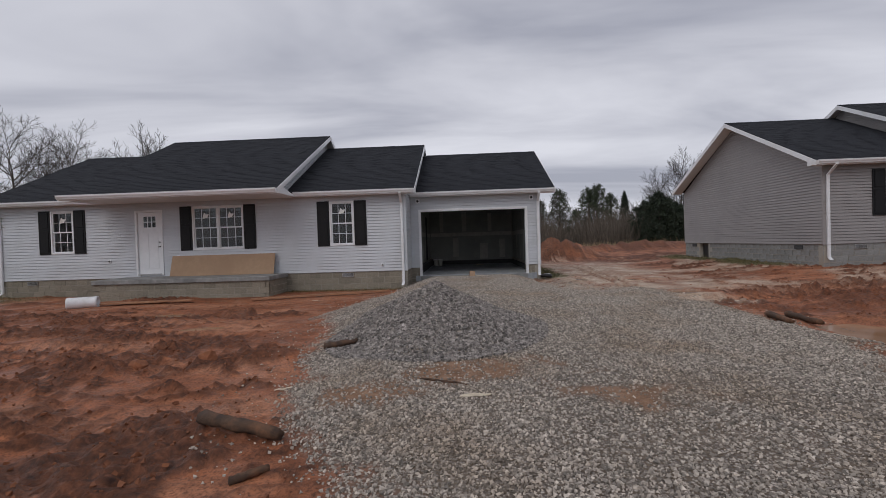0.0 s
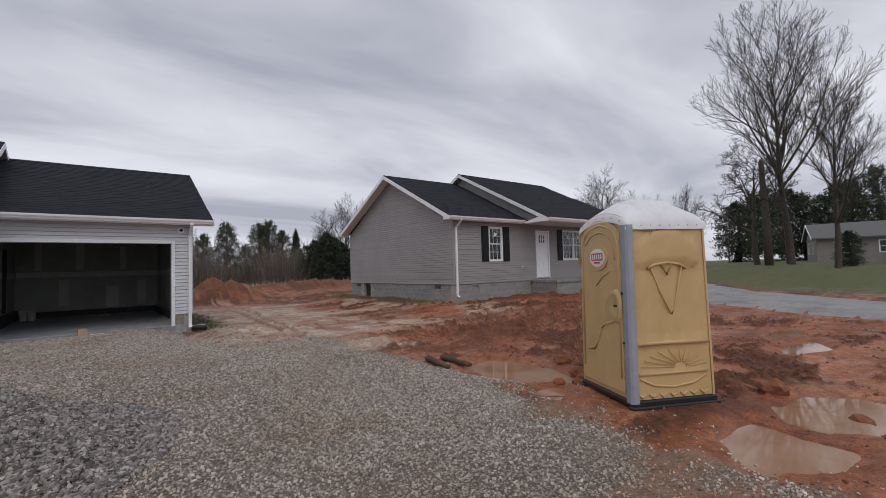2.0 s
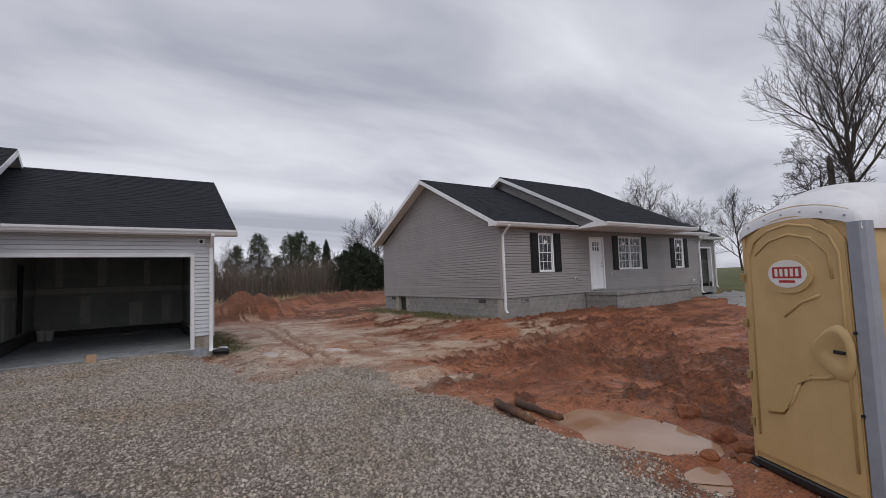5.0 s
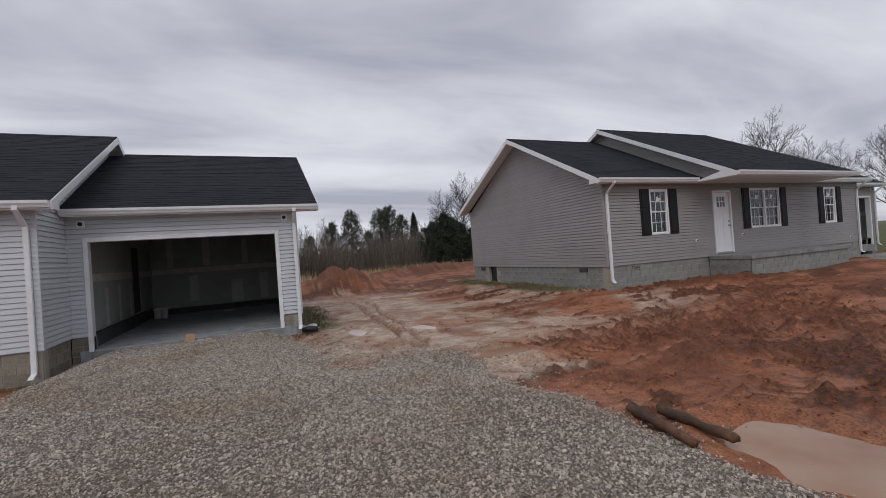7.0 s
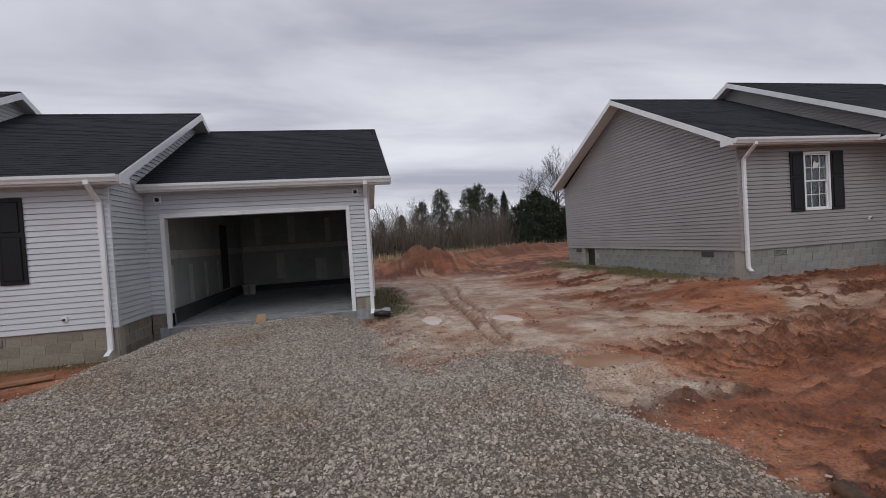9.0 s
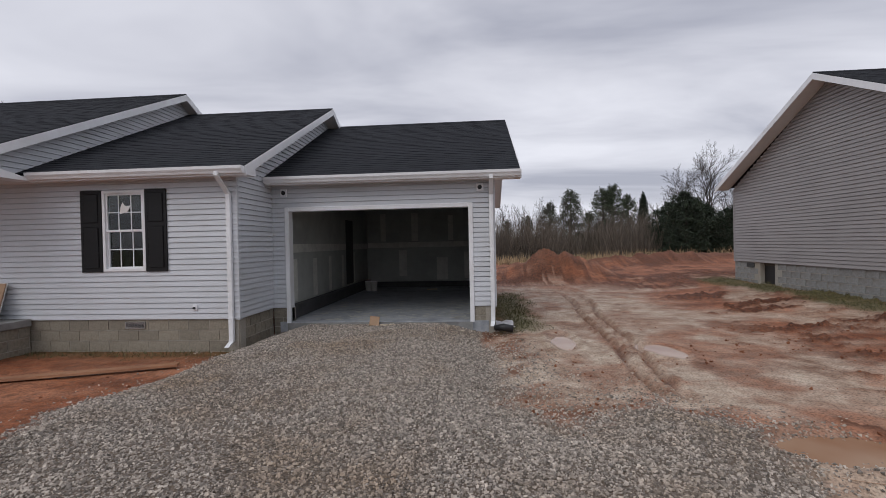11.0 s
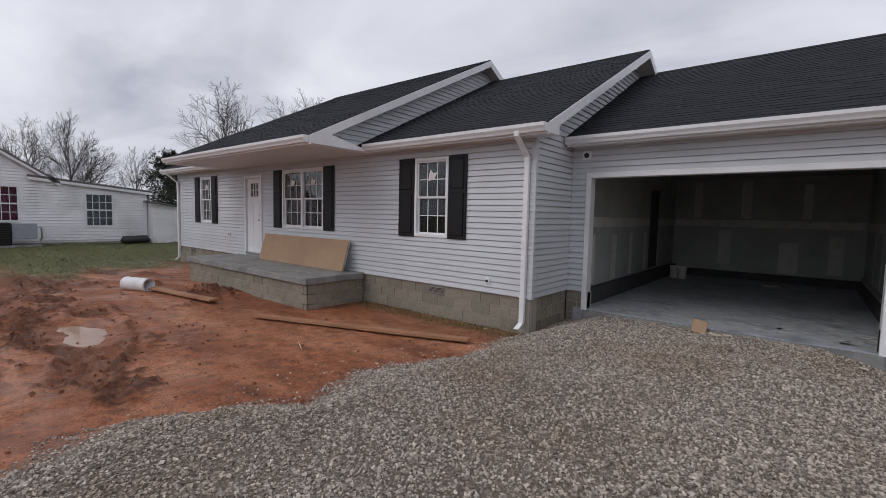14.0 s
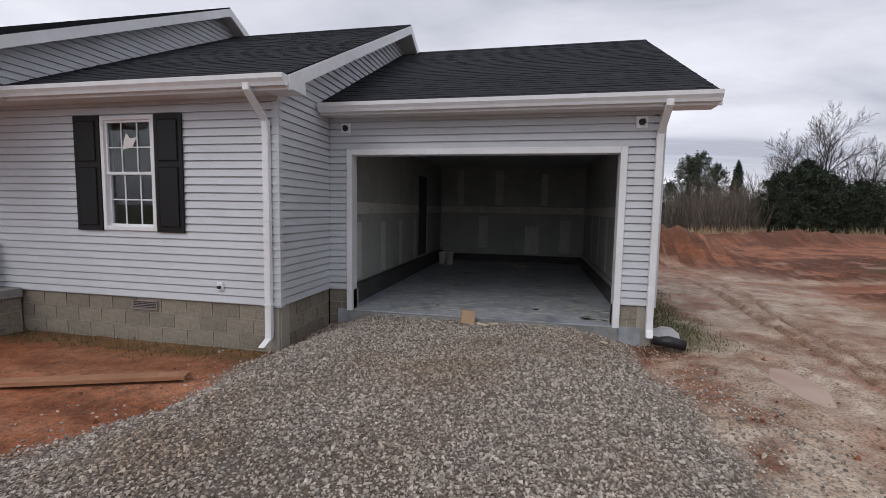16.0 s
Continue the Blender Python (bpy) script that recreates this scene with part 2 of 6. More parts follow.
M = dict(
    siding_white=surf("white_vinyl_siding", (0.54, 0.56, 0.592), (0.595, 0.615, 0.648), 3, 0.42, 0.08, 40, stretch=(1, 1, 14), vary=0.03, stain=(0.52, 0.535, 0.555)),
    siding_grey=surf("grey_vinyl_siding", (0.27, 0.252, 0.248), (0.305, 0.286, 0.28), 3, 0.45, 0.08, 40, stretch=(1, 1, 14), vary=0.04, stain=(0.255, 0.24, 0.235)),
    trim=surf("white_aluminium_trim", (0.76, 0.77, 0.79), (0.82, 0.83, 0.85), 8, 0.35, 0.05, 30, stain=(0.7, 0.7, 0.7)),
    soffit=surf("white_vinyl_soffit", (0.66, 0.64, 0.62), (0.72, 0.70, 0.68), 10, 0.5, 0.05, 40),
    shingle=surf("charcoal_asphalt_shingle", (0.015, 0.0165, 0.0205), (0.030, 0.032, 0.0385), 90, 0.9, 0.5, 180, island=0.16, spec=0.2),
    block=surf("concrete_block", (0.185, 0.163, 0.128), (0.30, 0.27, 0.215), 22, 0.9, 0.5, 90, vary=0.14, stain=(0.17, 0.13, 0.09), stain_scale=1.6),
    mortar=surf("grey_mortar", (0.31, 0.29, 0.25), (0.40, 0.375, 0.33), 30, 0.95, 0.5, 120, stain=(0.34, 0.29, 0.23)),
    block_pale=surf("pale_concrete_block", (0.21, 0.21, 0.205), (0.31, 0.31, 0.30), 22, 0.9, 0.5, 90, vary=0.1, stain=(0.19, 0.17, 0.15), stain_scale=2.0),
    concrete=surf("porch_concrete", (0.20, 0.2, 0.195), (0.31, 0.31, 0.30), 7, 0.75, 0.25, 70, stain=(0.15, 0.15, 0.15), stain_scale=1.3),
    slab=surf("garage_concrete", (0.29, 0.31, 0.335), (0.44, 0.46, 0.49), 5, 0.5, 0.2, 60, stain=(0.20, 0.215, 0.24), stain_scale=1.6),
    drywall=surf("grey_drywall", (0.33, 0.34, 0.315), (0.40, 0.41, 0.385), 2.5, 0.9, 0.05, 60, stain=(0.29, 0.30, 0.28)),
    plaster=surf("joint_compound", (0.46, 0.46, 0.42), (0.6, 0.6, 0.55), 6, 0.9, 0.1, 60),
    # dark brown with the shade of unlit rooms put into the colour
    dim_room=surf("darkened_room_surface", (0.07, 0.055, 0.045), (0.12, 0.095, 0.075), 3, 0.9, 0.1, 30),
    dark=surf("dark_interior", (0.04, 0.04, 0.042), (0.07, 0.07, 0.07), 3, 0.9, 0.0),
    shutter=surf("black_shutter", (0.005, 0.005, 0.006), (0.010, 0.010, 0.011), 20, 0.5, 0.1, 60, spec=0.3),
    door_white=surf("white_door_paint", (0.76, 0.77, 0.79), (0.82, 0.83, 0.85), 5, 0.4, 0.05, 40),
    steel=surf("brushed_steel", (0.4, 0.4, 0.4), (0.55, 0.55, 0.55), 40, 0.35, 0.1, 80, metal=0.9),
    black=surf("black_plastic", (0.01, 0.01, 0.011), (0.02, 0.02, 0.022), 20, 0.45, 0.1, 60),
    osb=surf("tan_fibreboard", (0.36, 0.235, 0.145), (0.42, 0.28, 0.18), 9, 0.8, 0.1, 60, stain=(0.34, 0.22, 0.14)),
    lumber=surf("wet_lumber", (0.27, 0.125, 0.062), (0.47, 0.25, 0.14), 7, 0.6, 0.3, 40, stretch=(0.6, 8, 8), stain=(0.24, 0.11, 0.06)),
    lumber_pale=surf("pale_split_wood", (0.55, 0.46, 0.34), (0.7, 0.62, 0.5), 9, 0.7, 0.3, 50, stretch=(1, 8, 8)),
    bark=surf("grey_brown_bark", (0.045, 0.036, 0.03), (0.085, 0.07, 0.06), 12, 0.95, 0.6, 30, stretch=(1, 1, 0.3)),
    twig=surf("thin_branch_bark", (0.04, 0.034, 0.032), (0.075, 0.064, 0.058), 12, 0.95, 0.0),
    log=surf("wet_log_bark", (0.035, 0.02, 0.013), (0.10, 0.055, 0.032), 9, 0.8, 0.8, 35, stain=(0.17, 0.08, 0.04), stain_scale=4),
    clod=surf("clay_clod", (0.15, 0.054, 0.025), (0.31, 0.118, 0.055), 9, 0.9, 0.9, 40, vary=0.15),
    cedar=surf("dark_evergreen_needles", (0.012, 0.02, 0.012), (0.03, 0.045, 0.022), 3, 0.8, 0.0, island=0.5),
    pine=surf("pine_needles", (0.03, 0.042, 0.024), (0.075, 0.09, 0.05), 3, 0.8, 0.0, island=0.5),
    brush=surf("dry_brown_brush", (0.075, 0.06, 0.048), (0.18, 0.145, 0.115), 2, 0.95, 0.0, island=0.4),
    drygrass=surf("dry_field_grass", (0.26, 0.18, 0.10), (0.42, 0.31, 0.19), 2, 0.95, 0.0, island=0.3),
    blade=surf("lawn_grass", (0.06, 0.058, 0.022), (0.15, 0.135, 0.06), 2, 0.9, 0.0, island=0.4),
    stone_wet=surf("fresh_damp_stone", (0.115, 0.102, 0.094), (0.36, 0.325, 0.30), 14, 0.8, 0.3, 90, island=0.65),
    stone=surf("crushed_limestone", (0.255, 0.222, 0.19), (0.49, 0.43, 0.372), 14, 0.85, 0.3, 90, island=0.6, stain=(0.31, 0.24, 0.178), stain_scale=0.55),
    asphalt=surf("pale_worn_asphalt", (0.24, 0.235, 0.23), (0.33, 0.325, 0.32), 4, 0.75, 0.4, 80, stain=(0.19, 0.185, 0.18)),
    tan=surf("tan_moulded_plastic", (0.53, 0.36, 0.165), (0.60, 0.415, 0.20), 4, 0.42, 0.12, 40, stain=(0.50, 0.34, 0.15)),
    # the same tan with shade put into the colour, for grille and hinges
    tan_dark=surf("shadowed_tan_plastic", (0.30, 0.2, 0.085), (0.36, 0.25, 0.11), 6, 0.5, 0.1, 40),
    roof_white=surf("milky_white_plastic", (0.70, 0.70, 0.72), (0.8, 0.8, 0.82), 6, 0.4, 0.1, 30, stain=(0.6, 0.6, 0.6), stain_scale=3),
    post_grey=surf("blue_grey_plastic", (0.27, 0.29, 0.34), (0.33, 0.35, 0.4), 6, 0.45, 0.1, 40),
    badge_white=surf("badge_white", (0.75, 0.73, 0.70), (0.8, 0.78, 0.75), 9, 0.4, 0.0),
    badge_red=surf("badge_red", (0.38, 0.03, 0.035), (0.46, 0.05, 0.05), 9, 0.4, 0.0),
    curtain_red=surf("maroon_curtain", (0.24, 0.02, 0.07), (0.38, 0.04, 0.12), 9, 0.8, 0.2, 20),
    curtain_blue=surf("blue_grey_curtain", (0.14, 0.17, 0.22), (0.32, 0.36, 0.42), 9, 0.8, 0.2, 20),
    far_wall=surf("taupe_far_siding", (0.19, 0.175, 0.16), (0.24, 0.22, 0.2), 3, 0.7, 0.1, 40),
    far_roof=surf("weathered_grey_roof", (0.10, 0.10, 0.10), (0.15, 0.15, 0.145), 20, 0.9, 0.3, 60),
    glass=glass_material(), water=water_material(), ground=ground_material(),
)

# ---- building helpers ----


def part(name, bm, material, parent=None, label="", smooth=False):
    """Links a bmesh as one mesh object under a thing or a part."""
    me = bpy.data.meshes.new(name)
    bmesh.ops.recalc_face_normals(bm, faces=bm.faces)
    bm.to_mesh(me)
    bm.free()
    me.materials.append(M[material])
    if smooth:
        for p in me.polygons:
            p.use_smooth = True
    ob = new(name, me)
    ob.parent = parent
    if label:
        tagged(ob, label)
    return ob


def raw(name, verts, faces, material, parent=None, label="", smooth=False):
    """The same from arrays, for large meshes."""
    me = bpy.data.meshes.new(name)
    verts, faces = np.asarray(verts, dtype=np.float32), np.asarray(faces, dtype=np.int32)
    me.vertices.add(len(verts))
    me.vertices.foreach_set("co", verts.ravel())
    k = faces.shape[1]
    me.loops.add(faces.size)
    me.loops.foreach_set("vertex_index", faces.ravel())
    me.polygons.add(len(faces))
    me.polygons.foreach_set("loop_start", np.arange(0, faces.size, k, dtype=np.int32))
    me.polygons.foreach_set("use_smooth", np.full(len(faces), smooth, dtype=bool))
    me.update(calc_edges=True)
    me.materials.append(M[material])
    ob = new(name, me)
    ob.parent = parent
    if label:
        tagged(ob, label)
    return ob


def thing(name, at, label, category, group="", kind="", rz=0.0):
    e = new(name)
    e.matrix_basis = pose(*at, 0, 0, rz)
    return tagged(e, label, category, group, kind)


def add_box(bm, x0, y0, z0, x1, y1, z1, bevel=0.0):
    vs = [bm.verts.new((x, y, z)) for z in (z0, z1) for y in (y0, y1) for x in (x0, x1)]
    fs = [bm.faces.new([vs[i] for i in f]) for f in ((0, 2, 3, 1), (4, 5, 7, 6), (0, 1, 5, 4), (2, 6, 7, 3), (0, 4, 6, 2), (1, 3, 7, 5))]
    if bevel:
        es = list({e for f in fs for e in f.edges})
        bmesh.ops.bevel(bm, geom=es, offset=bevel, segments=1, affect="EDGES")


def boxes(*bs, bevel=0.0):
    bm = bmesh.new()
    for b in bs:
        add_box(bm, *b, bevel=bevel)
    return bm


def prism(profile, axis, a, b):
    """A solid with a flat outline, drawn out along an axis. Outline points are the two other coordinates, in order."""
    bm = bmesh.new()
    rings = []
    for c in (a, b):
        ring = []
        for p, q in profile:
            co = {"x": (c, p, q), "y": (p, c, q), "z": (p, q, c)}[axis]
            ring.append(bm.verts.new(co))
        rings.append(ring)
    n = len(profile)
    for i in range(n):
        bm.faces.new((rings[0][i], rings[0][(i + 1) % n], rings[1][(i + 1) % n], rings[1][i]))
    bm.faces.new(rings[0][::-1])
    bm.faces.new(rings[1])
    return bm


def tube(bm, pts, radii, sides=8, cap=True):
    rings = []
    for i, p in enumerate(pts):
        p = Vector(p)
        d = (Vector(pts[min(i + 1, len(pts) - 1)]) - Vector(pts[max(i - 1, 0)])).normalized()
        a = d.orthogonal().normalized()
        c = d.cross(a)
        r = radii[i] if isinstance(radii, (list, tuple)) else radii
        rings.append([bm.verts.new(p + (a * math.cos(2 * math.pi * k / sides) + c * math.sin(2 * math.pi * k / sides)) * r) for k in range(sides)])
    for r0, r1 in zip(rings, rings[1:]):
        for k in range(sides):
            bm.faces.new((r0[k], r0[(k + 1) % sides], r1[(k + 1) % sides], r1[k]))
    if cap:
        bm.faces.new(rings[0][::-1])
        bm.faces.new(rings[-1])
    return bm


def smoothstep(a, b, v):
    k = np.clip((np.asarray(v, dtype=float) - a) / (b - a), 0, 1)
    return k * k * (3 - 2 * k)


LATTICE = np.random.RandomState(5).rand(256 * 256)


def value_noise(x, y):
    xi, yi = np.floor(x).astype(int), np.floor(y).astype(int)
    fx, fy = x - xi, y - yi
    fx, fy = fx * fx * (3 - 2 * fx), fy * fy * (3 - 2 * fy)
    r0, r1, c0, c1 = (xi & 255) << 8, ((xi + 1) & 255) << 8, yi & 255, (yi + 1) & 255
    low = LATTICE.take(r0 | c0) * (1 - fx) + LATTICE.take(r1 | c0) * fx
    return low * (1 - fy) + (LATTICE.take(r0 | c1) * (1 - fx) + LATTICE.take(r1 | c1) * fx) * fy


def fbm(x, y, scale, octaves=4):
    total, amp, norm = 0, 1.0, 0
    for o in range(octaves):
        total = total + amp * value_noise(x * scale * 2 ** o + 17.3 * o, y * scale * 2 ** o + 9.1 * o)
        norm += amp
        amp *= 0.5
    return total / norm - 0.5


def inside_by(x, y, poly):
    """Signed distance to an outline, positive inside."""
    best, odd = np.full(x.shape, 1e9), np.zeros(x.shape, bool)
    for (ax, ay), (bx, by) in zip(poly, poly[1:] + poly[:1]):
        ex, ey = bx - ax, by - ay
        k = np.clip(((x - ax) * ex + (y - ay) * ey) / (ex * ex + ey * ey), 0, 1)
        best = np.minimum(best, np.hypot(x - ax - k * ex, y - ay - k * ey))
        cross = (ay > y) != (by > y)
        odd ^= cross & (x < (bx - ax) * (y - ay) / (by - ay + 1e-12) + ax)
    return np.where(odd, best, -best)


# ---- ground ----
DRIVE = [(-0.35, -8), (-0.3, 2.4), (-0.6, 3.1), (-1.35, 3.75), (-1.65, 4.5), (-1.6, 5.6), (-2.1, 7), (-2.6, 8.6), (-2.8, 9.7), (-2.15, 10.95), (-2.2, 11.6), (-1.95, 12.6), (-1.8, 14.4), (-1.5, 17.8),
         (2.75, 17.8), (2.8, 14.5), (3.0, 12.0), (3.6, 11.3), (4.6, 11.9), (5.15, 11.3), (5.05, 10.2), (5.1, 9.6), (5.5, 8.8), (5.6, 8.0), (5.4, 7.1), (5.4, 6.0), (5.2, 5.0), (4.95, 3.6), (4.8, 2.5), (5, 0), (5, -8)]
# height of the gravel along the drive
CROWN_Y, CROWN_Z = (-8, 0, 4, 6, 8.5, 12, 14.5, 16.4), (-0.33, -0.30, -0.21, -0.15, -0.05, 0.0, -0.005, -0.045)
PUDDLES = [(6.1, 6.3, 0.68, 1.0, 0.07, -0.27), (5.62, 5.0, 0.33, 0.4, 0.05, -0.278), (5.85, 2.7, 0.95, 0.55, 0.06, -0.30), (7.4, 2.6, 0.9, 0.5, 0.05, -0.33), (11.6, 3.9, 1.0, 0.4, 0.05, -0.31),
           (13.2, 4.6, 1.1, 0.35, 0.05, -0.31), (5.8, 11.05, 0.5, 0.35, 0.04, -0.19), (4.18, 15.1, 0.24, 0.75, 0.04, -0.19), (5.65, 14.5, 0.26, 0.45, 0.04, -0.19), (-6.9, 10.2, 0.8, 0.35, 0.04, -0.33),
           (-5.0, 8.4, 0.6, 0.3, 0.04, -0.33)]
PILE = (-0.25, 6.85, 1.55, 0.74)


def bare_patch(x, y):
    """Where brown silt lies between and over the stones of the drive."""
    k = np.zeros(np.shape(x))
    ragged = 3.2 * fbm(x, y, 1.9, 4)
    for mx, my, rx, ry in ((1.8, 4.1, 0.5, 0.3), (0.1, 4.75, 1.15, 0.36), (-0.9, 4.4, 0.75, 0.42), (4.8, 2.5, 1.1, 0.9), (5.05, 4.6, 0.5, 0.9)):
        k = np.maximum(k, smoothstep(1.35, 0.3, np.hypot((x - mx) / rx, (y - my) / ry) + ragged))
    return k


def ground_fields(x, y):
    """Height, and how much gravel, grass, pale sand, wetness, churned soil and silt, at places of the plan."""
    jit = fbm(x, y, 0.9, 4)
    d = inside_by(x, y, DRIVE)
    gravel = smoothstep(-0.2, 0.22, d + jit * 0.8 + 0.5 * fbm(x, y, 3.5, 3))
    silt = bare_patch(x, y) * gravel
    h = np.full(x.shape, -0.31)
    h += 0.12 * smoothstep(2.6, 3.6, x) * smoothstep(9.5, 12.0, y)
    h += 0.24 * smoothstep(8.0, 12.5, x) * smoothstep(9.0, 14.5, y)
    h += 0.36 * smoothstep(-16.0, -21.0, x)
    h += 0.95 * smoothstep(27, 48, x)
    h += 0.3 * smoothstep(60, 120, y)
    bank = smoothstep(-0.3, 0.95, d + 0.5 * jit)
    h = h * (1 - bank) + np.maximum(h, np.interp(y, CROWN_Y, CROWN_Z)) * bank
    # rough clay: smooth wet sheets, crumbled ridges thrown up by machine tracks
    near = smoothstep(-70, -20, -np.hypot(x - 4, y - 12))
    clay = 1 - gravel
    wx, wy = x + 1.6 * fbm(x, y, 0.45, 3), y + 1.1 * fbm(x + 40, y, 0.55, 3)
    flat_track = smoothstep(2.8, 3.6, x) * smoothstep(9.0, 7.2, x) * smoothstep(11.2, 12.4, y) * smoothstep(27, 24, y)
    porch_side = smoothstep(10.6, 11.4, y) * smoothstep(-8.5, -7.5, x) * smoothstep(-1.2, -2.0, x)
    calm = (1 - 0.9 * flat_track) * (1 - 0.85 * porch_side)
    rag, rag2 = fbm(x, y, 6.0, 4), fbm(x + 60, y, 2.4, 4)
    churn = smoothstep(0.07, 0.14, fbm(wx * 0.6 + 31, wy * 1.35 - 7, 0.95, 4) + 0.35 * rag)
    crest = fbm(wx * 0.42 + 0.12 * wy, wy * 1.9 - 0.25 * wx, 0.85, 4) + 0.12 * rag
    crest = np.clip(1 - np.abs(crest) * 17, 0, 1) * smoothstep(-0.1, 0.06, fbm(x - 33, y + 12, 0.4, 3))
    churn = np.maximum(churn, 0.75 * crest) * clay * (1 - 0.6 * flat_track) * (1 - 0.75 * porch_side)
    sandy = smoothstep(2.3, 1.1, np.hypot((x - 3.9) / 1.05, (y - 13.4) / 1.35) + 2.6 * jit)
    h += near * clay * calm * (0.11 * fbm(x, y, 0.4, 3) + 0.03 * rag2 + 0.03 * crest)
    h += near * clay * 0.012 * rag
    h += near * churn * calm * (0.012 + 0.11 * rag + 0.13 * fbm(x, y, 11.0, 2) + 0.07 * rag2)
    # lug marks pressed by tracked machines
    bend, worn, deepen = fbm(x, y, 0.8, 2), smoothstep(-0.14, 0.0, fbm(x, y + 60, 0.7, 3)), 1 + 2.5 * rag2
    for ox, oy, dx, dy, run, gap in ((6.0, 8.6, 0.95, 0.32, 8.0, 0.75), (6.4, 11.6, 0.93, -0.36, 9.0, 0.8), (6.9, 5.6, 0.86, 0.5, 9.0, 0.8), (7.5, 9.5, 0.99, 0.1, 9.0, 0.7), (-3.2, 7.6, -0.99, 0.1, 7.0, 0.75), (-2.6, 5.2, -0.97, 0.24, 6.0, 0.8), (-4.0, 9.8, -0.98, 0.2, 6.0, 0.8)):
        for side in (0, gap + 0.55):
            s_ = (x - ox) * dx + (y - oy) * dy
            n_ = -(x - ox) * dy + (y - oy) * dx - side - 0.03 * (s_ - 3) ** 2 + 0.2 * bend
            span = smoothstep(0, 0.6, s_) * smoothstep(run, run - 1.5, s_) * clay
            band = smoothstep(0.32, 0.22, np.abs(n_)) * span * worn
            wave = np.sin(s_ * 2 * math.pi / 0.25 + 4 * n_)
            h += near * band * (-0.035 + 0.034 * wave * deepen)
            churn = np.maximum(churn * (1 - 0.5 * band), 0.9 * band * smoothstep(0.0, 0.6, wave + 2 * rag))
            berm = np.exp(-((np.abs(n_) - 0.37) / 0.07) ** 2) * span
            h += near * berm * 0.04 * (1 + 4 * rag + 2 * rag2)
            churn = np.maximum(churn, 0.85 * berm * smoothstep(-0.08, 0.06, rag + rag2))
    h += gravel * (0.035 * fbm(x, y, 1.3, 3) + 0.02 * fbm(x, y, 5, 2))
    # ruts of the track that leads past the garage
    for off, slope in ((0.0, 0.08), (0.28, 0.105)):
        cx = 4.77 + off + slope * (y - 12.5) + 0.05 * np.sin(y * 1.3) + 0.15 * bend
        run = smoothstep(12.0, 12.9, y) * smoothstep(25.5, 20, y)
        rut = np.exp(-((x - cx) / 0.06) ** 2) * run
        lip = np.exp(-((np.abs(x - cx) - 0.11) / 0.04) ** 2) * run
        h += -0.08 * rut + 0.025 * lip * (1 + 5 * rag)
        churn = np.maximum(churn, np.maximum(0.85 * rut, 0.5 * lip * smoothstep(-0.05, 0.08, rag)) * clay * smoothstep(-0.25, 0.0, rag2))
    # heaps of spoil
    for mx, my, rx, ry, mh in ((6.2, 28.5, 2.2, 1.7, 1.3), (8.4, 29.0, 1.0, 0.9, 0.65), (14.5, 37, 4.5, 1.8, 0.6), (20, 38, 5, 2, 0.55), (10.5, 37, 2.2, 1.3, 0.3), (4.2, 29.6, 1.4, 1.2, 0.4),
                               (15.5, 13.9, 3.2, 0.55, 0.16), (20.5, 13.0, 3.6, 0.6, 0.22), (26.0, 12.6, 3.0, 0.7, 0.22), (8.6, 9.3, 1.2, 0.7, 0.18), (6.65, 7.4, 0.45, 0.4, 0.2), (7.7, 3.9, 0.5, 0.4, 0.22),
                               (-2.6, 6.0, 0.7, 0.35, 0.12), (-4.6, 5.4, 0.8, 0.4, 0.12), (-6.4, 7.4, 1.0, 0.5, 0.13), (-4.4, 3.6, 0.9, 0.5, 0.12), (-17.0, 11.5, 1.8, 0.9, 0.22), (-13.5, 10.3, 1.4, 0.6, 0.18)):
        r = np.hypot((x - mx) / rx, (y - my) / ry)
        hump = np.exp(-1.6 * r ** 2)
        h += mh * hump * (1 + 0.9 * fbm(x, y, 1.6, 4))
        churn = np.maximum(churn, 0.8 * clay * smoothstep(0.2, 0.6, hump + 1.5 * rag2))
    px, py, pr, ph = PILE
    r = np.hypot(x - px, (y - py) * 1.0) / pr * (1 + 0.35 * fbm(x, y, 0.8, 3))
    heap = np.clip(1 - r, 0, 1)
    h += ph * (heap ** 1.05) * smoothstep(0, 0.14, heap + 0.02) * 1.0
    gravel = np.maximum(gravel, smoothstep(1.1, 0.95, r))
    # sunken strip before the porch and hollows that hold water
    for qx, qy, rx, ry, deep, level in PUDDLES:
        r = np.hypot((x - qx) / rx, (y - qy) / ry)
        k = smoothstep(1.75, 1.15, r)
        bowl = level - deep + deep * 1.3 * r ** 2 + 0.09 * fbm(x, y, 1.7, 4)
        h = h * (1 - k) + bowl * k
        churn = churn * (1 - 0.8 * k)
    # trodden patch under the toilet
    k = smoothstep(1.15, 0.75, np.hypot(x - 6.2, y - 4.25))
    h = h * (1 - k) + (-0.205 + 0.04 * fbm(x, y, 3, 3)) * k
    # the houses stand in the ground
    for x0, x1, y0, y1, z in ((-16.1, -2.0, 15.3, 24.0, -0.4), (12.6, 31.5, 15.7, 24.4, -0.25)):
        k = smoothstep(-0.1, 0.2, inside_by(x, y, [(x0, y0), (x1, y0), (x1, y1), (x0, y1)]))
        h = h * (1 - k) + z * k
    k = smoothstep(-0.05, 0.1, inside_by(x, y, [(-1.6, 16.5), (2.9, 16.5), (2.9, 24), (-1.6, 24)]))
    h = h * (1 - k) - 0.35 * k
    grass = smoothstep(-13.2, -16.2, x + 0.25 * (y - 12) + 4 * jit) * smoothstep(8.2, 10.8, y + 4 * jit + 0.2 * (-16 - x))
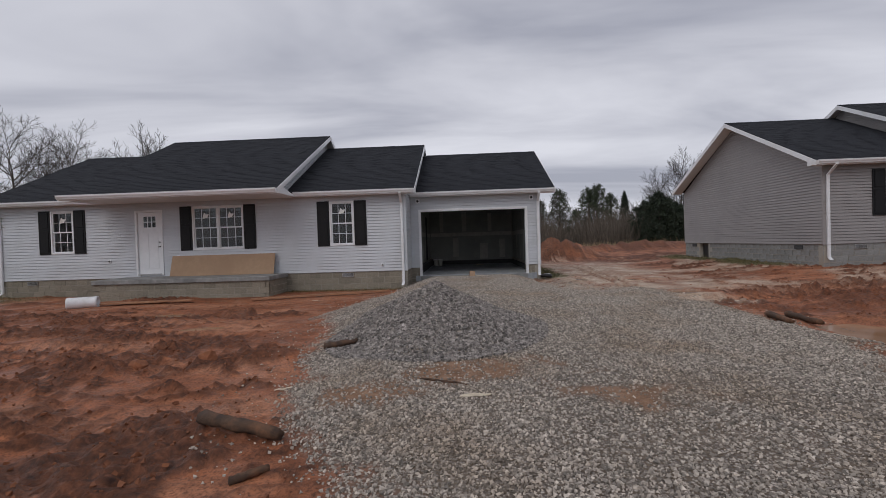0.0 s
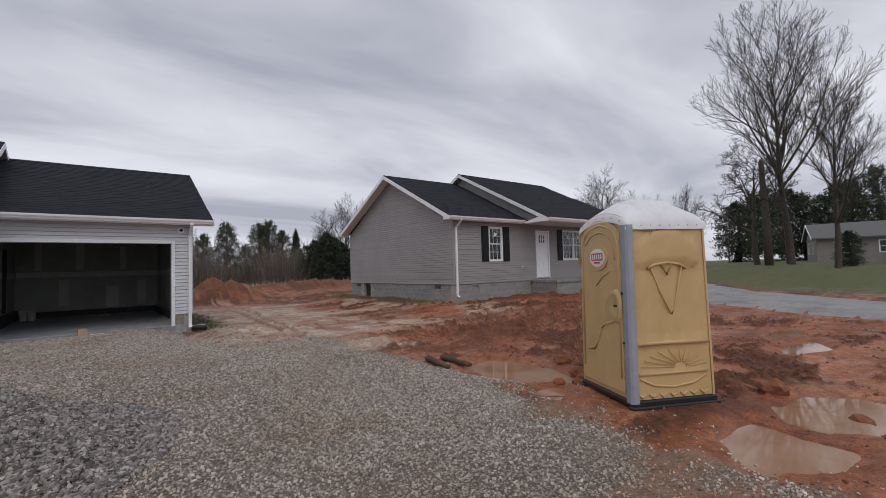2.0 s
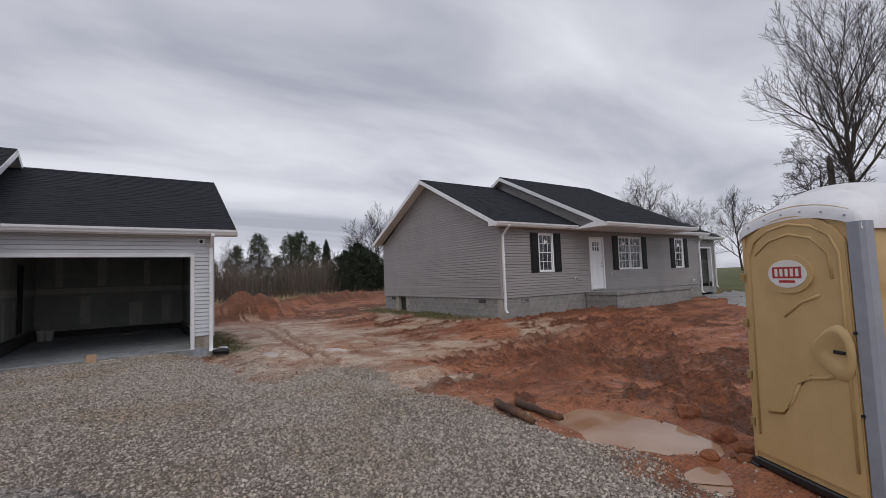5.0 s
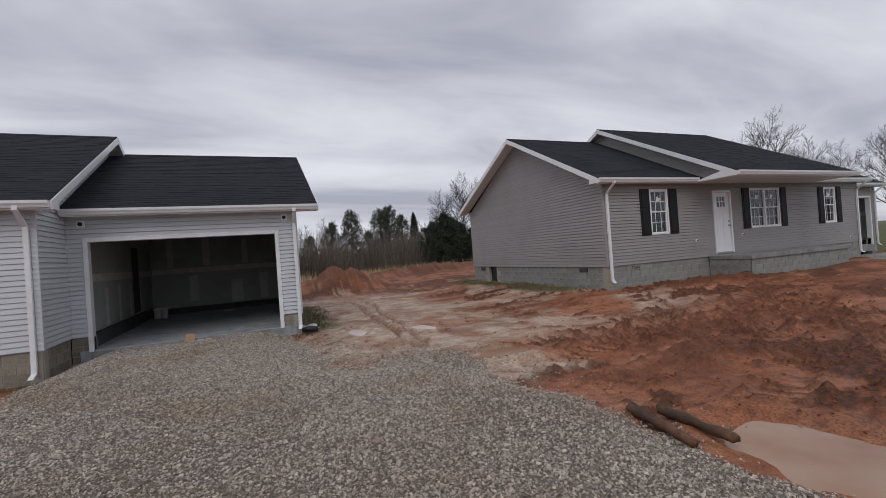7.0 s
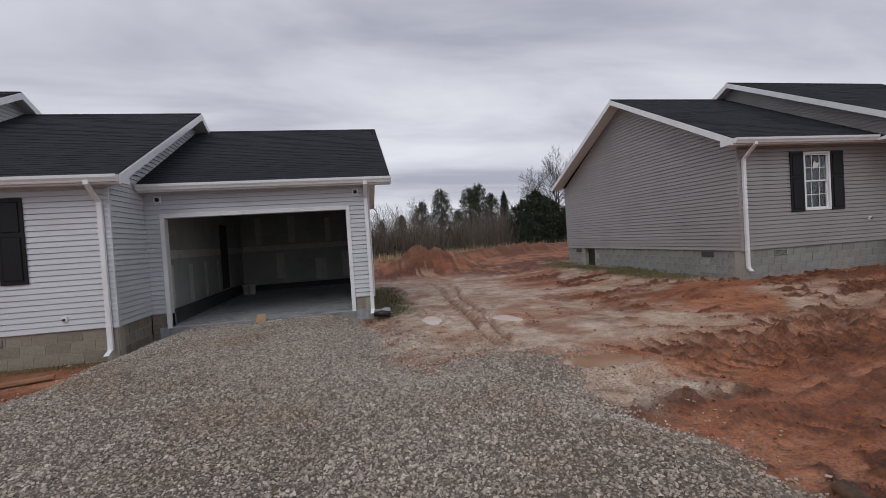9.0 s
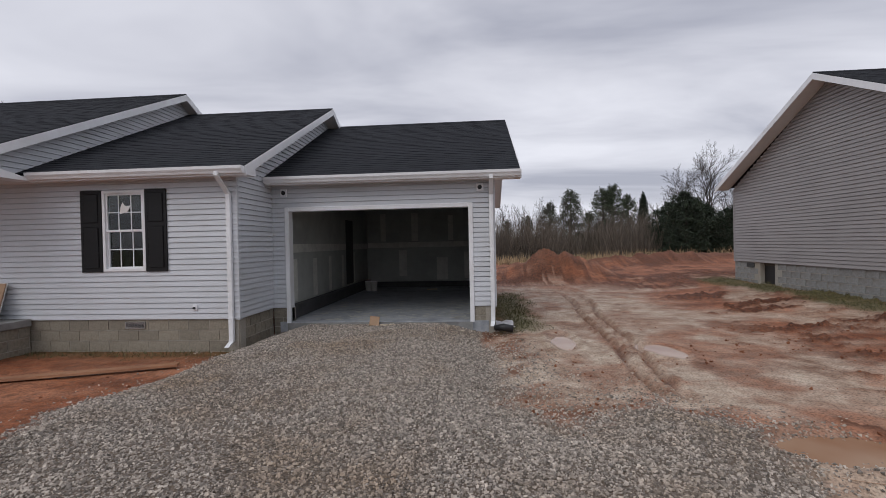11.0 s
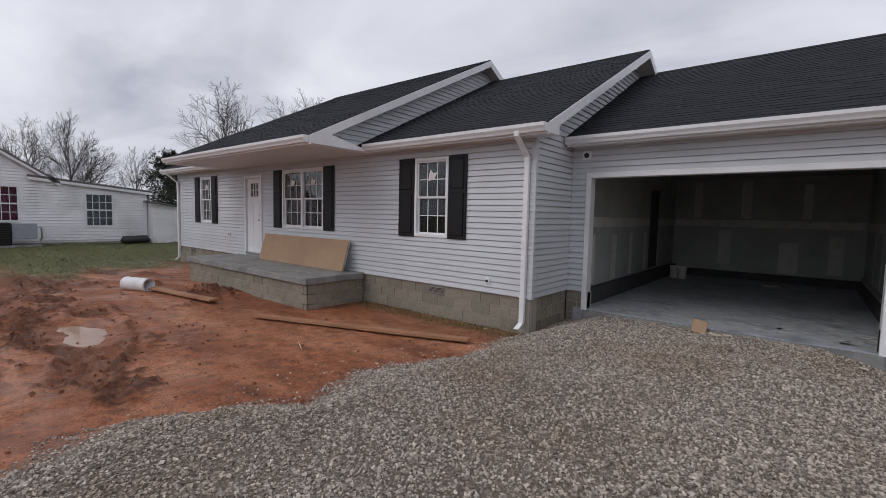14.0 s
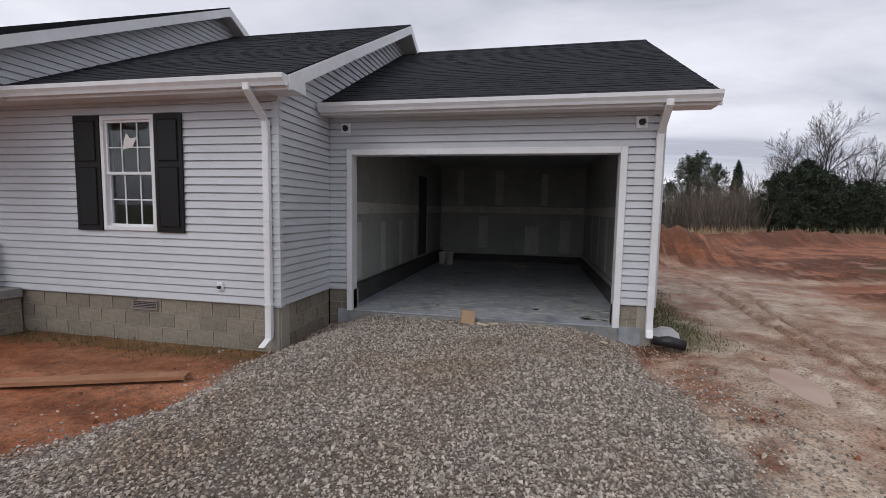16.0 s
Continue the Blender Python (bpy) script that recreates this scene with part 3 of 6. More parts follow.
    grass = np.maximum(grass, smoothstep(29, 31, x - 0.22 * (y - 12) + 2 * jit))
    grass = np.maximum(grass, 0.8 * smoothstep(0.4, -0.3, np.abs(x - 3.55 - jit) - 0.45) * smoothstep(15.8, 16.6, y) * smoothstep(24, 21, y))
    grass = np.maximum(grass, 0.75 * smoothstep(0.3, -0.3, np.abs(x - 11.7 - jit) - 0.6) * smoothstep(15.6, 17, y) * smoothstep(26, 24, y))
    grass = np.maximum(grass, 0.4 * smoothstep(0.25, -0.2, 14.6 - y + 0.5 * jit) * smoothstep(15.3, 15.0, y) * smoothstep(-6.2, -5.7, x) * smoothstep(-1.6, -2.0, x))
    grass = np.maximum(grass, smoothstep(44, 52, y + 6 * jit))
    grass = np.maximum(grass, smoothstep(-22, -25, x))
    grass = np.maximum(grass, smoothstep(-14, -20, y))
    pale = sandy * (1 - 0.9 * churn) * (0.55 + 0.45 * smoothstep(-0.12, 0.06, fbm(x + 5, y, 2.3, 4)))
    pale = np.maximum(pale, flat_track * (1 - 0.85 * churn) * (0.35 + 0.55 * smoothstep(-0.1, 0.1, fbm(x, y, 1.3, 4))))
    pale = np.maximum(pale, smoothstep(1.3, 0.4, np.hypot((x - 5.5) / 0.9, (y - 10.9) / 1.0) + 2.0 * jit) * 0.9)
    pale = np.maximum(pale, 0.75 * (1 - churn) * smoothstep(-0.1, 0.1, fbm(x + 3, y, 0.6, 4)) * smoothstep(3.2, 4.5, x) * smoothstep(9, 5, np.abs(x - 6)) * smoothstep(10.5, 13, y) * smoothstep(30, 24, y))
    wet = smoothstep(0.05, -0.25, h + 0.16) * 0.9 + 0.1
    return h, gravel, grass, pale, wet, churn, silt


def axis_steps(fine0, fine1, step, far):
    mid = list(np.arange(fine0, fine1 + 1e-6, step))
    out, s, v = [], step, mid[-1]
    while v < far:
        s *= 1.07
        v += s
        out.append(v)
    low, s, v = [], step, mid[0]
    while v > -far:
        s *= 1.07
        v -= s
        low.append(v)
    return np.array(low[::-1] + mid + out)


def build_ground():
    gx, gy = axis_steps(-10, 14, 0.044, 1500), axis_steps(1, 19, 0.044, 1500)
    X, Y = np.meshgrid(gx, gy)
    h, gravel, grass, pale, wet, churn, silt = ground_fields(X, Y)
    nx, ny = len(gx), len(gy)
    idx = np.arange(nx * ny).reshape(ny, nx)
    faces = np.stack([idx[:-1, :-1], idx[:-1, 1:], idx[1:, 1:], idx[1:, :-1]], -1).reshape(-1, 4)
    ob = raw("ground", np.stack([X, Y, h], -1).reshape(-1, 3), faces, "ground", smooth=True)
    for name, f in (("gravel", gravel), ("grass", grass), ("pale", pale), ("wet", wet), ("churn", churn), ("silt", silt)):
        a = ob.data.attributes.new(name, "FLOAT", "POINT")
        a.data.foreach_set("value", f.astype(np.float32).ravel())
    return tagged(ob, "churned wet red clay with tyre ruts, gravel and pale sand", "ground", kind="structure")


build_ground()


def height(x, y):
    return float(ground_fields(np.array([float(x)]), np.array([float(y)]))[0][0])


def build_puddles():
    for qx, qy, rx, ry, deep, level in PUDDLES:
        a = np.linspace(0, 2 * math.pi, 33)[:-1]
        bm = bmesh.new()
        bm.faces.new([bm.verts.new((1.5 * rx * math.cos(t), 1.5 * ry * math.sin(t), 0)) for t in a])
        ob = part("puddle", bm, "water")
        ob.location = (qx, qy, level)
        tagged(ob, "shallow muddy puddle lying in the clay", "puddle", "puddles", "structure")


build_puddles()

# pale road that passes beyond the second house
ROAD_NEAR = [(13.5, -60), (15.5, -12), (16.6, -2), (17.8, 4), (19.2, 8.5), (22.0, 12.0), (26.5, 15.2)]
ROAD_FAR = [(20, -60), (21.5, -12), (22.5, -2), (24.5, 4.5), (28.3, 8.3), (31.2, 13.3), (32.6, 18)]


def build_road():
    n = 60
    def sample(line, k):
        f = k * (len(line) - 1)
        i = min(int(f), len(line) - 2)
        u = f - i
        return (line[i][0] * (1 - u) + line[i + 1][0] * u, line[i][1] * (1 - u) + line[i + 1][1] * u)
    verts, faces = [], []
    m = 8
    for i in range(n + 1):
        a, b = sample(ROAD_NEAR, i / n), sample(ROAD_FAR, i / n)
        for j in range(m + 1):
            u = j / m
            wob = 0.35 * (value_noise(np.array(i * 0.6), np.array(float(j))) - 0.5) * (1 if j in (0, m) else 0)
            x, y = a[0] * (1 - u) + b[0] * u + wob, a[1] * (1 - u) + b[1] * u
            verts.append((x, y, 0.015 + 0.05 * math.sin(math.pi * u) - (0.1 if j in (0, m) else 0)))
    for i in range(n):
        for j in range(m):
            p = i * (m + 1) + j
            faces.append((p, p + 1, p + m + 2, p + m + 1))
    verts = np.array(verts, dtype=float)
    verts[:, 2] += np.maximum(ground_fields(verts[:, 0], verts[:, 1])[0], -0.28)
    ob = raw("road", verts, faces, "asphalt", smooth=True)
    tagged(ob, "worn pale grey asphalt road beside the lot", "road", kind="structure")


build_road()

# ---- houses ----
LAP, WALL_T, EAVE_Z, SILL_Z = 0.102, 0.14, 2.95, 0.30
MAIN_W, MAIN_D, GAR_W, GAR_Y = 14.6, 9.15, 4.77, 1.38
PITCH = 0.5


def wall_place(axis, at, side):
    """From a wall's own run, depth (outwards) and height to the house."""
    if axis == "x":
        return lambda u, n, z: (u, at + side * n, z)
    return lambda u, n, z: (at + side * n, u, z)


def solid8(bm, f, u0, u1, z0, z1, n00, n01, n10, n11):
    vs = [bm.verts.new(f(u, n, z)) for u in (u0, u1) for n, z in ((n00, z0), (n10, z0), (n11, z1), (n01, z1))]
    for q in ((0, 1, 2, 3), (4, 7, 6, 5), (0, 4, 5, 1), (1, 5, 6, 2), (2, 6, 7, 3), (3, 7, 4, 0)):
        bm.faces.new([vs[i] for i in q])


def cut(spans, a, b):
    out = []
    for s, e in spans:
        if b <= s or a >= e:
            out.append((s, e))
        else:
            if a > s:
                out.append((s, a))
            if b < e:
                out.append((b, e))
    return out


def siding_wall(house, name, axis, at, side, u0, u1, z0, z1, mat, openings=(), gable=None, core=True):
    """A wall with its core and one lapped board a course. Openings are (u0, z0, u1, z1); a gable gives the run left at a height."""
    f = wall_place(axis, at, side)
    bm = bmesh.new()
    cuts = sorted({u0, u1, *[o[0] for o in openings], *[o[2] for o in openings]})
    for a, b in zip(cuts, cuts[1:]):
        zs = [(z0, z1)]
        for o in openings:
            if o[0] < b and o[2] > a:
                zs = cut(zs, o[1], o[3])
        for c, d in zs:
            solid8(bm, f, a, b, c, d, -WALL_T, -WALL_T, 0, 0)
    bmesh.ops.remove_doubles(bm, verts=bm.verts, dist=0.0005)
    if gable:
        top, (r0, r1) = gable[0], gable[1]
        vs = [[bm.verts.new(f(u, n, z)) for u, z in ((u0, z1), (u1, z1), (r1, top), (r0, top))] for n in (-WALL_T, 0)]
        bm.faces.new(vs[0])
        bm.faces.new(vs[1][::-1])
        for i in range(4):
            bm.faces.new((vs[0][i], vs[0][(i + 1) % 4], vs[1][(i + 1) % 4], vs[1][i]))
    wall = part(name, bm, mat, house)
    n = int(math.ceil(((gable[0] if gable else z1) - z0) / LAP))
    for i in range(n):
        c, d = z0 + i * LAP, min(z0 + (i + 1) * LAP, gable[0] if gable else z1)
        a, b = u0, u1
        if gable and d > z1:
            k = (0.5 * (c + d) - z1) / (gable[0] - z1)
            k = max(0, k)
            a, b = u0 + (gable[1][0] - u0) * k, u1 + (gable[1][1] - u1) * k
        spans = [(a, b)]
        for o in openings:
            if o[1] < d - 0.03 and o[3] > c + 0.03:
                spans = cut(spans, o[0], o[2])
        for s, e in spans:
            if e - s > 0.02:
                bm = bmesh.new()
                solid8(bm, f, s, e, c + 0.016, d, 0.001, 0.001, 0.032, 0.016)
                part("siding_board", bm, mat, wall)
    return wall


def block_wall(house, name, runs, z_top, courses, mats):
    """Concrete blocks in courses over a mortar core. A run is (axis, at, side, u0, u1, gaps)."""
    body, joint = mats
    bm = bmesh.new()
    for axis, at, side, u0, u1, gaps in runs:
        f = wall_place(axis, at, side)
        spans = [(u0, u1)]
        for a, b in gaps:
            spans = cut(spans, a, b)
        for s, e in spans:
            solid8(bm, f, s, e, z_top - courses * 0.2, z_top, -0.19, -0.19, 0, 0)
    wall = part(name, bm, joint, house)
    shared = {}
    for axis, at, side, u0, u1, gaps in runs:
        for c in range(courses):
            z1 = z_top - c * 0.2
            u = u0 - (0.2 if c % 2 else 0)
            while u < u1 - 0.02:
                a, b = max(u, u0), min(u + 0.4, u1)
                u += 0.4
                if b - a < 0.05 or any(a < h and b > g for g, h in gaps):
                    continue
                key = (axis, side, round(b - a, 3), mats[0])
                if key not in shared:
                    f = wall_place(axis, 0, side)
                    bm = bmesh.new()
                    w = b - a
                    solid8(bm, f, 0.008, w - 0.008, 0.008, 0.192, 0.0, 0.0, 0.008, 0.008)
                    me = bpy.data.meshes.new("block")
                    bmesh.ops.recalc_face_normals(bm, faces=bm.faces)
                    bm.to_mesh(me)
                    bm.free()
                    me.materials.append(M[body])
                    shared[key] = me
                ob = new("block", shared[key])
                ob.parent = wall
                out = random.uniform(-0.002, 0.003) * side
                ob.location = (a, at + out, z1 - 0.2) if axis == "x" else (at + out, a, z1 - 0.2)
    return wall


def frame_boxes(u0, z0, u1, z1, w, n0, n1):
    return ((u0, n0, z0, u0 + w, n1, z1), (u1 - w, n0, z0, u1, n1, z1), (u0 + w, n0, z0, u1 - w, n1, z0 + w), (u0 + w, n0, z1 - w, u1 - w, n1, z1))


def house_window(house, y, u0, z0, u1, z1, units=1, shutters=True, paper=True):
    """Double-hung sashes with a grid of bars, set in a front wall that faces -y."""
    win = part("window", boxes(*frame_boxes(u0, z0, u1, z1, 0.055, y - 0.035, y + 0.09), bevel=0.004), "trim", house, "white vinyl window frame")
    w = (u1 - u0) / units
    for k in range(units):
        a, b = u0 + k * w + (0.05 if k == 0 else 0.03), u0 + (k + 1) * w - (0.05 if k == units - 1 else 0.03)
        zm = 0.5 * (z0 + z1)
        if k:
            part("mullion", boxes((u0 + k * w - 0.04, y - 0.03, z0 + 0.05, u0 + k * w + 0.04, y + 0.08, z1 - 0.05)), "trim", win)
        for name, za, zb, yy in (("upper_sash", zm - 0.01, z1 - 0.05, y + 0.012), ("lower_sash", z0 + 0.05, zm + 0.02, y + 0.04)):
            bs = list(frame_boxes(a, za, b, zb, 0.036, yy - 0.018, yy + 0.018))
            for i in (1, 2):
                x = a + (b - a) * i / 3
                bs.append((x - 0.008, yy - 0.005, za + 0.036, x + 0.008, yy + 0.005, zb - 0.036))
            z = 0.5 * (za + zb)
            bs.append((a + 0.036, yy - 0.0045, z - 0.008, b - 0.036, yy + 0.0045, z + 0.008))
            part(name, boxes(*bs), "trim", win)
            pane = part("pane", boxes((a + 0.03, yy + 0.006, za + 0.03, b - 0.03, yy + 0.010, zb - 0.03)), "glass", win, "grey-tinted window glass")
            pane.visible_shadow = False
        if paper:
            bm = bmesh.new()
            x, z = 0.5 * (a + b), zm + 0.42
            pts = [(-0.10, -0.10), (0.05, -0.07), (0.13, 0.06), (0.02, 0.05), (-0.04, 0.12), (-0.08, 0.03)]
            bm.faces.new([bm.verts.new((x + p, y + 0.004, z + q)) for p, q in pts])
            part("sticker", bm, "badge_white", win, "torn white paper label on the glass")
    if shutters:
        for s0 in (u0 - 0.43, u1 + 0.01):
            zc = z0 + 0.58 * (z1 - z0)
            sh = part("shutter", boxes((s0, y - 0.042, z0 - 0.01, s0 + 0.42, y - 0.018, z1 + 0.01), bevel=0.004), "shutter", house, "black panelled window shutter")
            for za, zb in ((z0 + 0.06, zc - 0.04), (zc + 0.04, z1 - 0.06)):
                part("raised_panel", boxes((s0 + 0.06, y - 0.056, za, s0 + 0.36, y - 0.041, zb), bevel=0.012), "shutter", sh)
    return win


def front_door(house, y, u0, z0, u1, z1):
    casing = part("door_frame", boxes((u0, y - 0.04, z0, u0 + 0.07, y + 0.1, z1), (u1 - 0.07, y - 0.04, z0, u1, y + 0.1, z1), (u0 + 0.07, y - 0.04, z1 - 0.07, u1 - 0.07, y + 0.1, z1), bevel=0.004), "trim", house, "white door casing")
    part("threshold", boxes((u0 + 0.07, y - 0.06, z0, u1 - 0.07, y + 0.1, z0 + 0.05)), "steel", casing)
    a, b, c, d = u0 + 0.075, u1 - 0.075, z0 + 0.055, z1 - 0.075
    la, lb, lc, ld = a + 0.2, b - 0.2, d - 0.52, d - 0.14
    bm = bmesh.new()
    rings = [[bm.verts.new((u, q, v)) for u, v in pts] for q in (y + 0.02, y + 0.065) for pts in (((a, c), (b, c), (b, d), (a, d)), ((la, lc), (lb, lc), (lb, ld), (la, ld)))]
    for i in range(4):
        j = (i + 1) % 4
        for p, q in ((rings[0], rings[1]), (rings[2], rings[3]), (rings[0], rings[2]), (rings[1], rings[3])):
            bm.faces.new((p[i], p[j], q[j], q[i]))
    door = part("door", bm, "door_white", house, "white panelled front door with a small glazed light")
    mid_u = 0.5 * (a + b)
    for p, q in ((a + 0.12, mid_u - 0.05), (mid_u + 0.05, b - 0.12)):
        part("raised_panel", boxes((p, y + 0.010, c + 0.18, q, y + 0.021, lc - 0.18), bevel=0.006), "door_white", door)
    bars = [(la, y + 0.018, 0.5 * (lc + ld) - 0.012, lb, y + 0.05, 0.5 * (lc + ld) + 0.012)]
    for k in (1, 2):
        x = la + (lb - la) * k / 3
        bars.append((x - 0.012, y + 0.0175, lc, x + 0.012, y + 0.051, ld))
    part("glazing_bars", boxes(*bars), "door_white", door)
    pane = part("pane", boxes((la, y + 0.034, lc, lb, y + 0.038, ld)), "glass", door)
    bm = bmesh.new()
    tube(bm, [(b - 0.07, y + 0.02, c + 0.95), (b - 0.07, y - 0.02, c + 0.95), (b - 0.07, y - 0.05, c + 0.95), (b - 0.07, y - 0.065, c + 0.95)], [0.03, 0.012, 0.03, 0.02], 10)
    part("door_knob", bm, "steel", door, smooth=True)
    bm = bmesh.new()
    tube(bm, [(b - 0.07, y + 0.02, c + 1.1), (b - 0.07, y - 0.012, c + 1.1)], 0.026, 10)
    part("deadbolt", bm, "steel", door, smooth=True)


def roof_slope(house, name, x0, x1, ya, za, yb, zb, label="", seed=0):
    """One slope of a roof: a deck and courses of tabs. It rises from (ya, za) to (yb, zb)."""
    run, rise = yb - ya, zb - za
    ln = math.hypot(run, rise)
    sy, sz = run / ln, rise / ln
    ny, nz = (-sz, sy) if sy > 0 else (sz, -sy)
    bm = bmesh.new()
    vs = [bm.verts.new((x, y + ny * o, z + nz * o)) for x in (x0, x1) for (y, z, o) in ((ya, za, -0.05), (yb, zb, -0.05), (yb, zb, 0), (ya, za, 0))]
    for q in ((0, 1, 2, 3), (4, 7, 6, 5), (0, 4, 5, 1), (1, 5, 6, 2), (2, 6, 7, 3), (3, 7, 4, 0)):
        bm.faces.new([vs[i] for i in q])
    deck = part(name, bm, "shingle", house, label)
    rng = np.random.RandomState(seed + 3)
    verts, faces = [], []
    n = int(ln / 0.14)
    step = ln / n
    for c in range(n):
        s0, s1 = c * step - (0.03 if c == 0 else 0.0), (c + 1) * step + 0.01
        x = x0 - rng.rand() * 0.3
        while x < x1:
            w = 0.16 + 0.2 * rng.rand()
            a, b = max(x, x0), min(x + w, x1)
            x += w
            if b - a < 0.01:
                continue
            t = 0.004 + 0.004 * (rng.rand() > 0.5)
            low = s0 - 0.012 * (rng.rand() > 0.6)
            i = len(verts)
            for s, o in ((low, 0.0), (low, t + 0.003), (s1, 0.003)):
                for u in (a, b):
                    verts.append((u, ya + sy * s + ny * o, za + sz * s + nz * o))
            faces += [(i, i + 1, i + 3, i + 2), (i + 2, i + 3, i + 5, i + 4)]
    sh = raw("shingles", verts, faces, "shingle", deck, "charcoal architectural asphalt shingles")
    tagged(sh, kind="stuff")
    return deck


def slanted_board(name, house, mat, x0, x1, pts, drop, label=""):
    """A board along a rake, upright, its top through pts."""
    prof = [(y, z) for y, z in pts] + [(y, z - drop) for y, z in reversed(pts)]
    return part(name, prism(prof, "x", x0, x1), mat, house, label)


def gutter(house, x0, x1, y, z, parent_label="white aluminium gutter"):
    """An ogee trough along a front eave, with end caps and hangers."""
    prof = [(y, z), (y, z - 0.12), (y - 0.07, z - 0.125), (y - 0.085, z - 0.09), (y - 0.115, z - 0.05), (y - 0.12, z), (y - 0.112, z), (y - 0.104, z - 0.048), (y - 0.076, z - 0.085), (y - 0.066, z - 0.115), (y - 0.008, z - 0.112), (y - 0.008, z)]
    g = part("gutter", prism(prof, "x", x0, x1), "trim", house, parent_label)
    for x in (x0 - 0.004, x1):
        part("end_cap", prism([(y, z), (y, z - 0.122), (y - 0.07, z - 0.127), (y - 0.117, z - 0.05), (y - 0.122, z)], "x", x, x + 0.004), "trim", g)
    return g


def downspout(house, x, y_wall, y_gutter, z_top, z_bot):
    bm = bmesh.new()
    pts = [(x, y_gutter - 0.06, z_top), (x, y_gutter - 0.06, z_top - 0.08), (x, y_wall - 0.075, z_top - 0.36), (x, y_wall - 0.065, z_top - 0.5), (x, y_wall - 0.065, z_bot + 0.16), (x, y_wall - 0.075, z_bot + 0.08), (x - 0.02, y_wall - 0.19, z_bot)]
    rings = []
    for px, py, pz in pts:
        rings.append([bm.verts.new((px + a, py + b, pz)) for a, b in ((-0.042, -0.03), (-0.02, -0.036), (0.02, -0.036), (0.042, -0.03), (0.042, 0.03), (-0.042, 0.03))])
    for r0, r1 in zip(rings, rings[1:]):
        for k in range(6):
            bm.faces.new((r0[k], r0[(k + 1) % 6], r1[(k + 1) % 6], r1[k]))
    d = part("downspout", bm, "trim", house, "white aluminium downspout")
    for z in (z_bot + 0.5, 0.5 * (z_top + z_bot)):
        part("strap", boxes((x - 0.05, y_wall - 0.105, z, x + 0.05, y_wall - 0.02, z + 0.025)), "trim", d)


def corner_post(house, x0, y0, x1, y1, z0, z1):
    part("corner_post", boxes((x0, y0, z0, x1, y1, z1), bevel=0.006), "trim_corner", house)


def vent(house, y, u, z, w=0.4, h=0.13, gap_mat="dark"):
    v = part("foundation_vent", boxes(*frame_boxes(u, z, u + w, z + h, 0.016, y - 0.02, y + 0.02), bevel=0.003), "steel", house, "louvred metal foundation vent")
    for k in range(4):
        zz = z + 0.022 + k * (h - 0.04) / 4
        part("slat", boxes((u + 0.016, y - 0.015, zz, u + w - 0.016, y + 0.005, zz + 0.008)), "steel", v)
    # dark sheet painted in as the unlit hole behind the slats
    part("backing", boxes((u + 0.01, y - 0.0085, z + 0.01, u + w - 0.01, y - 0.0075, z + h - 0.01)), gap_mat, v)


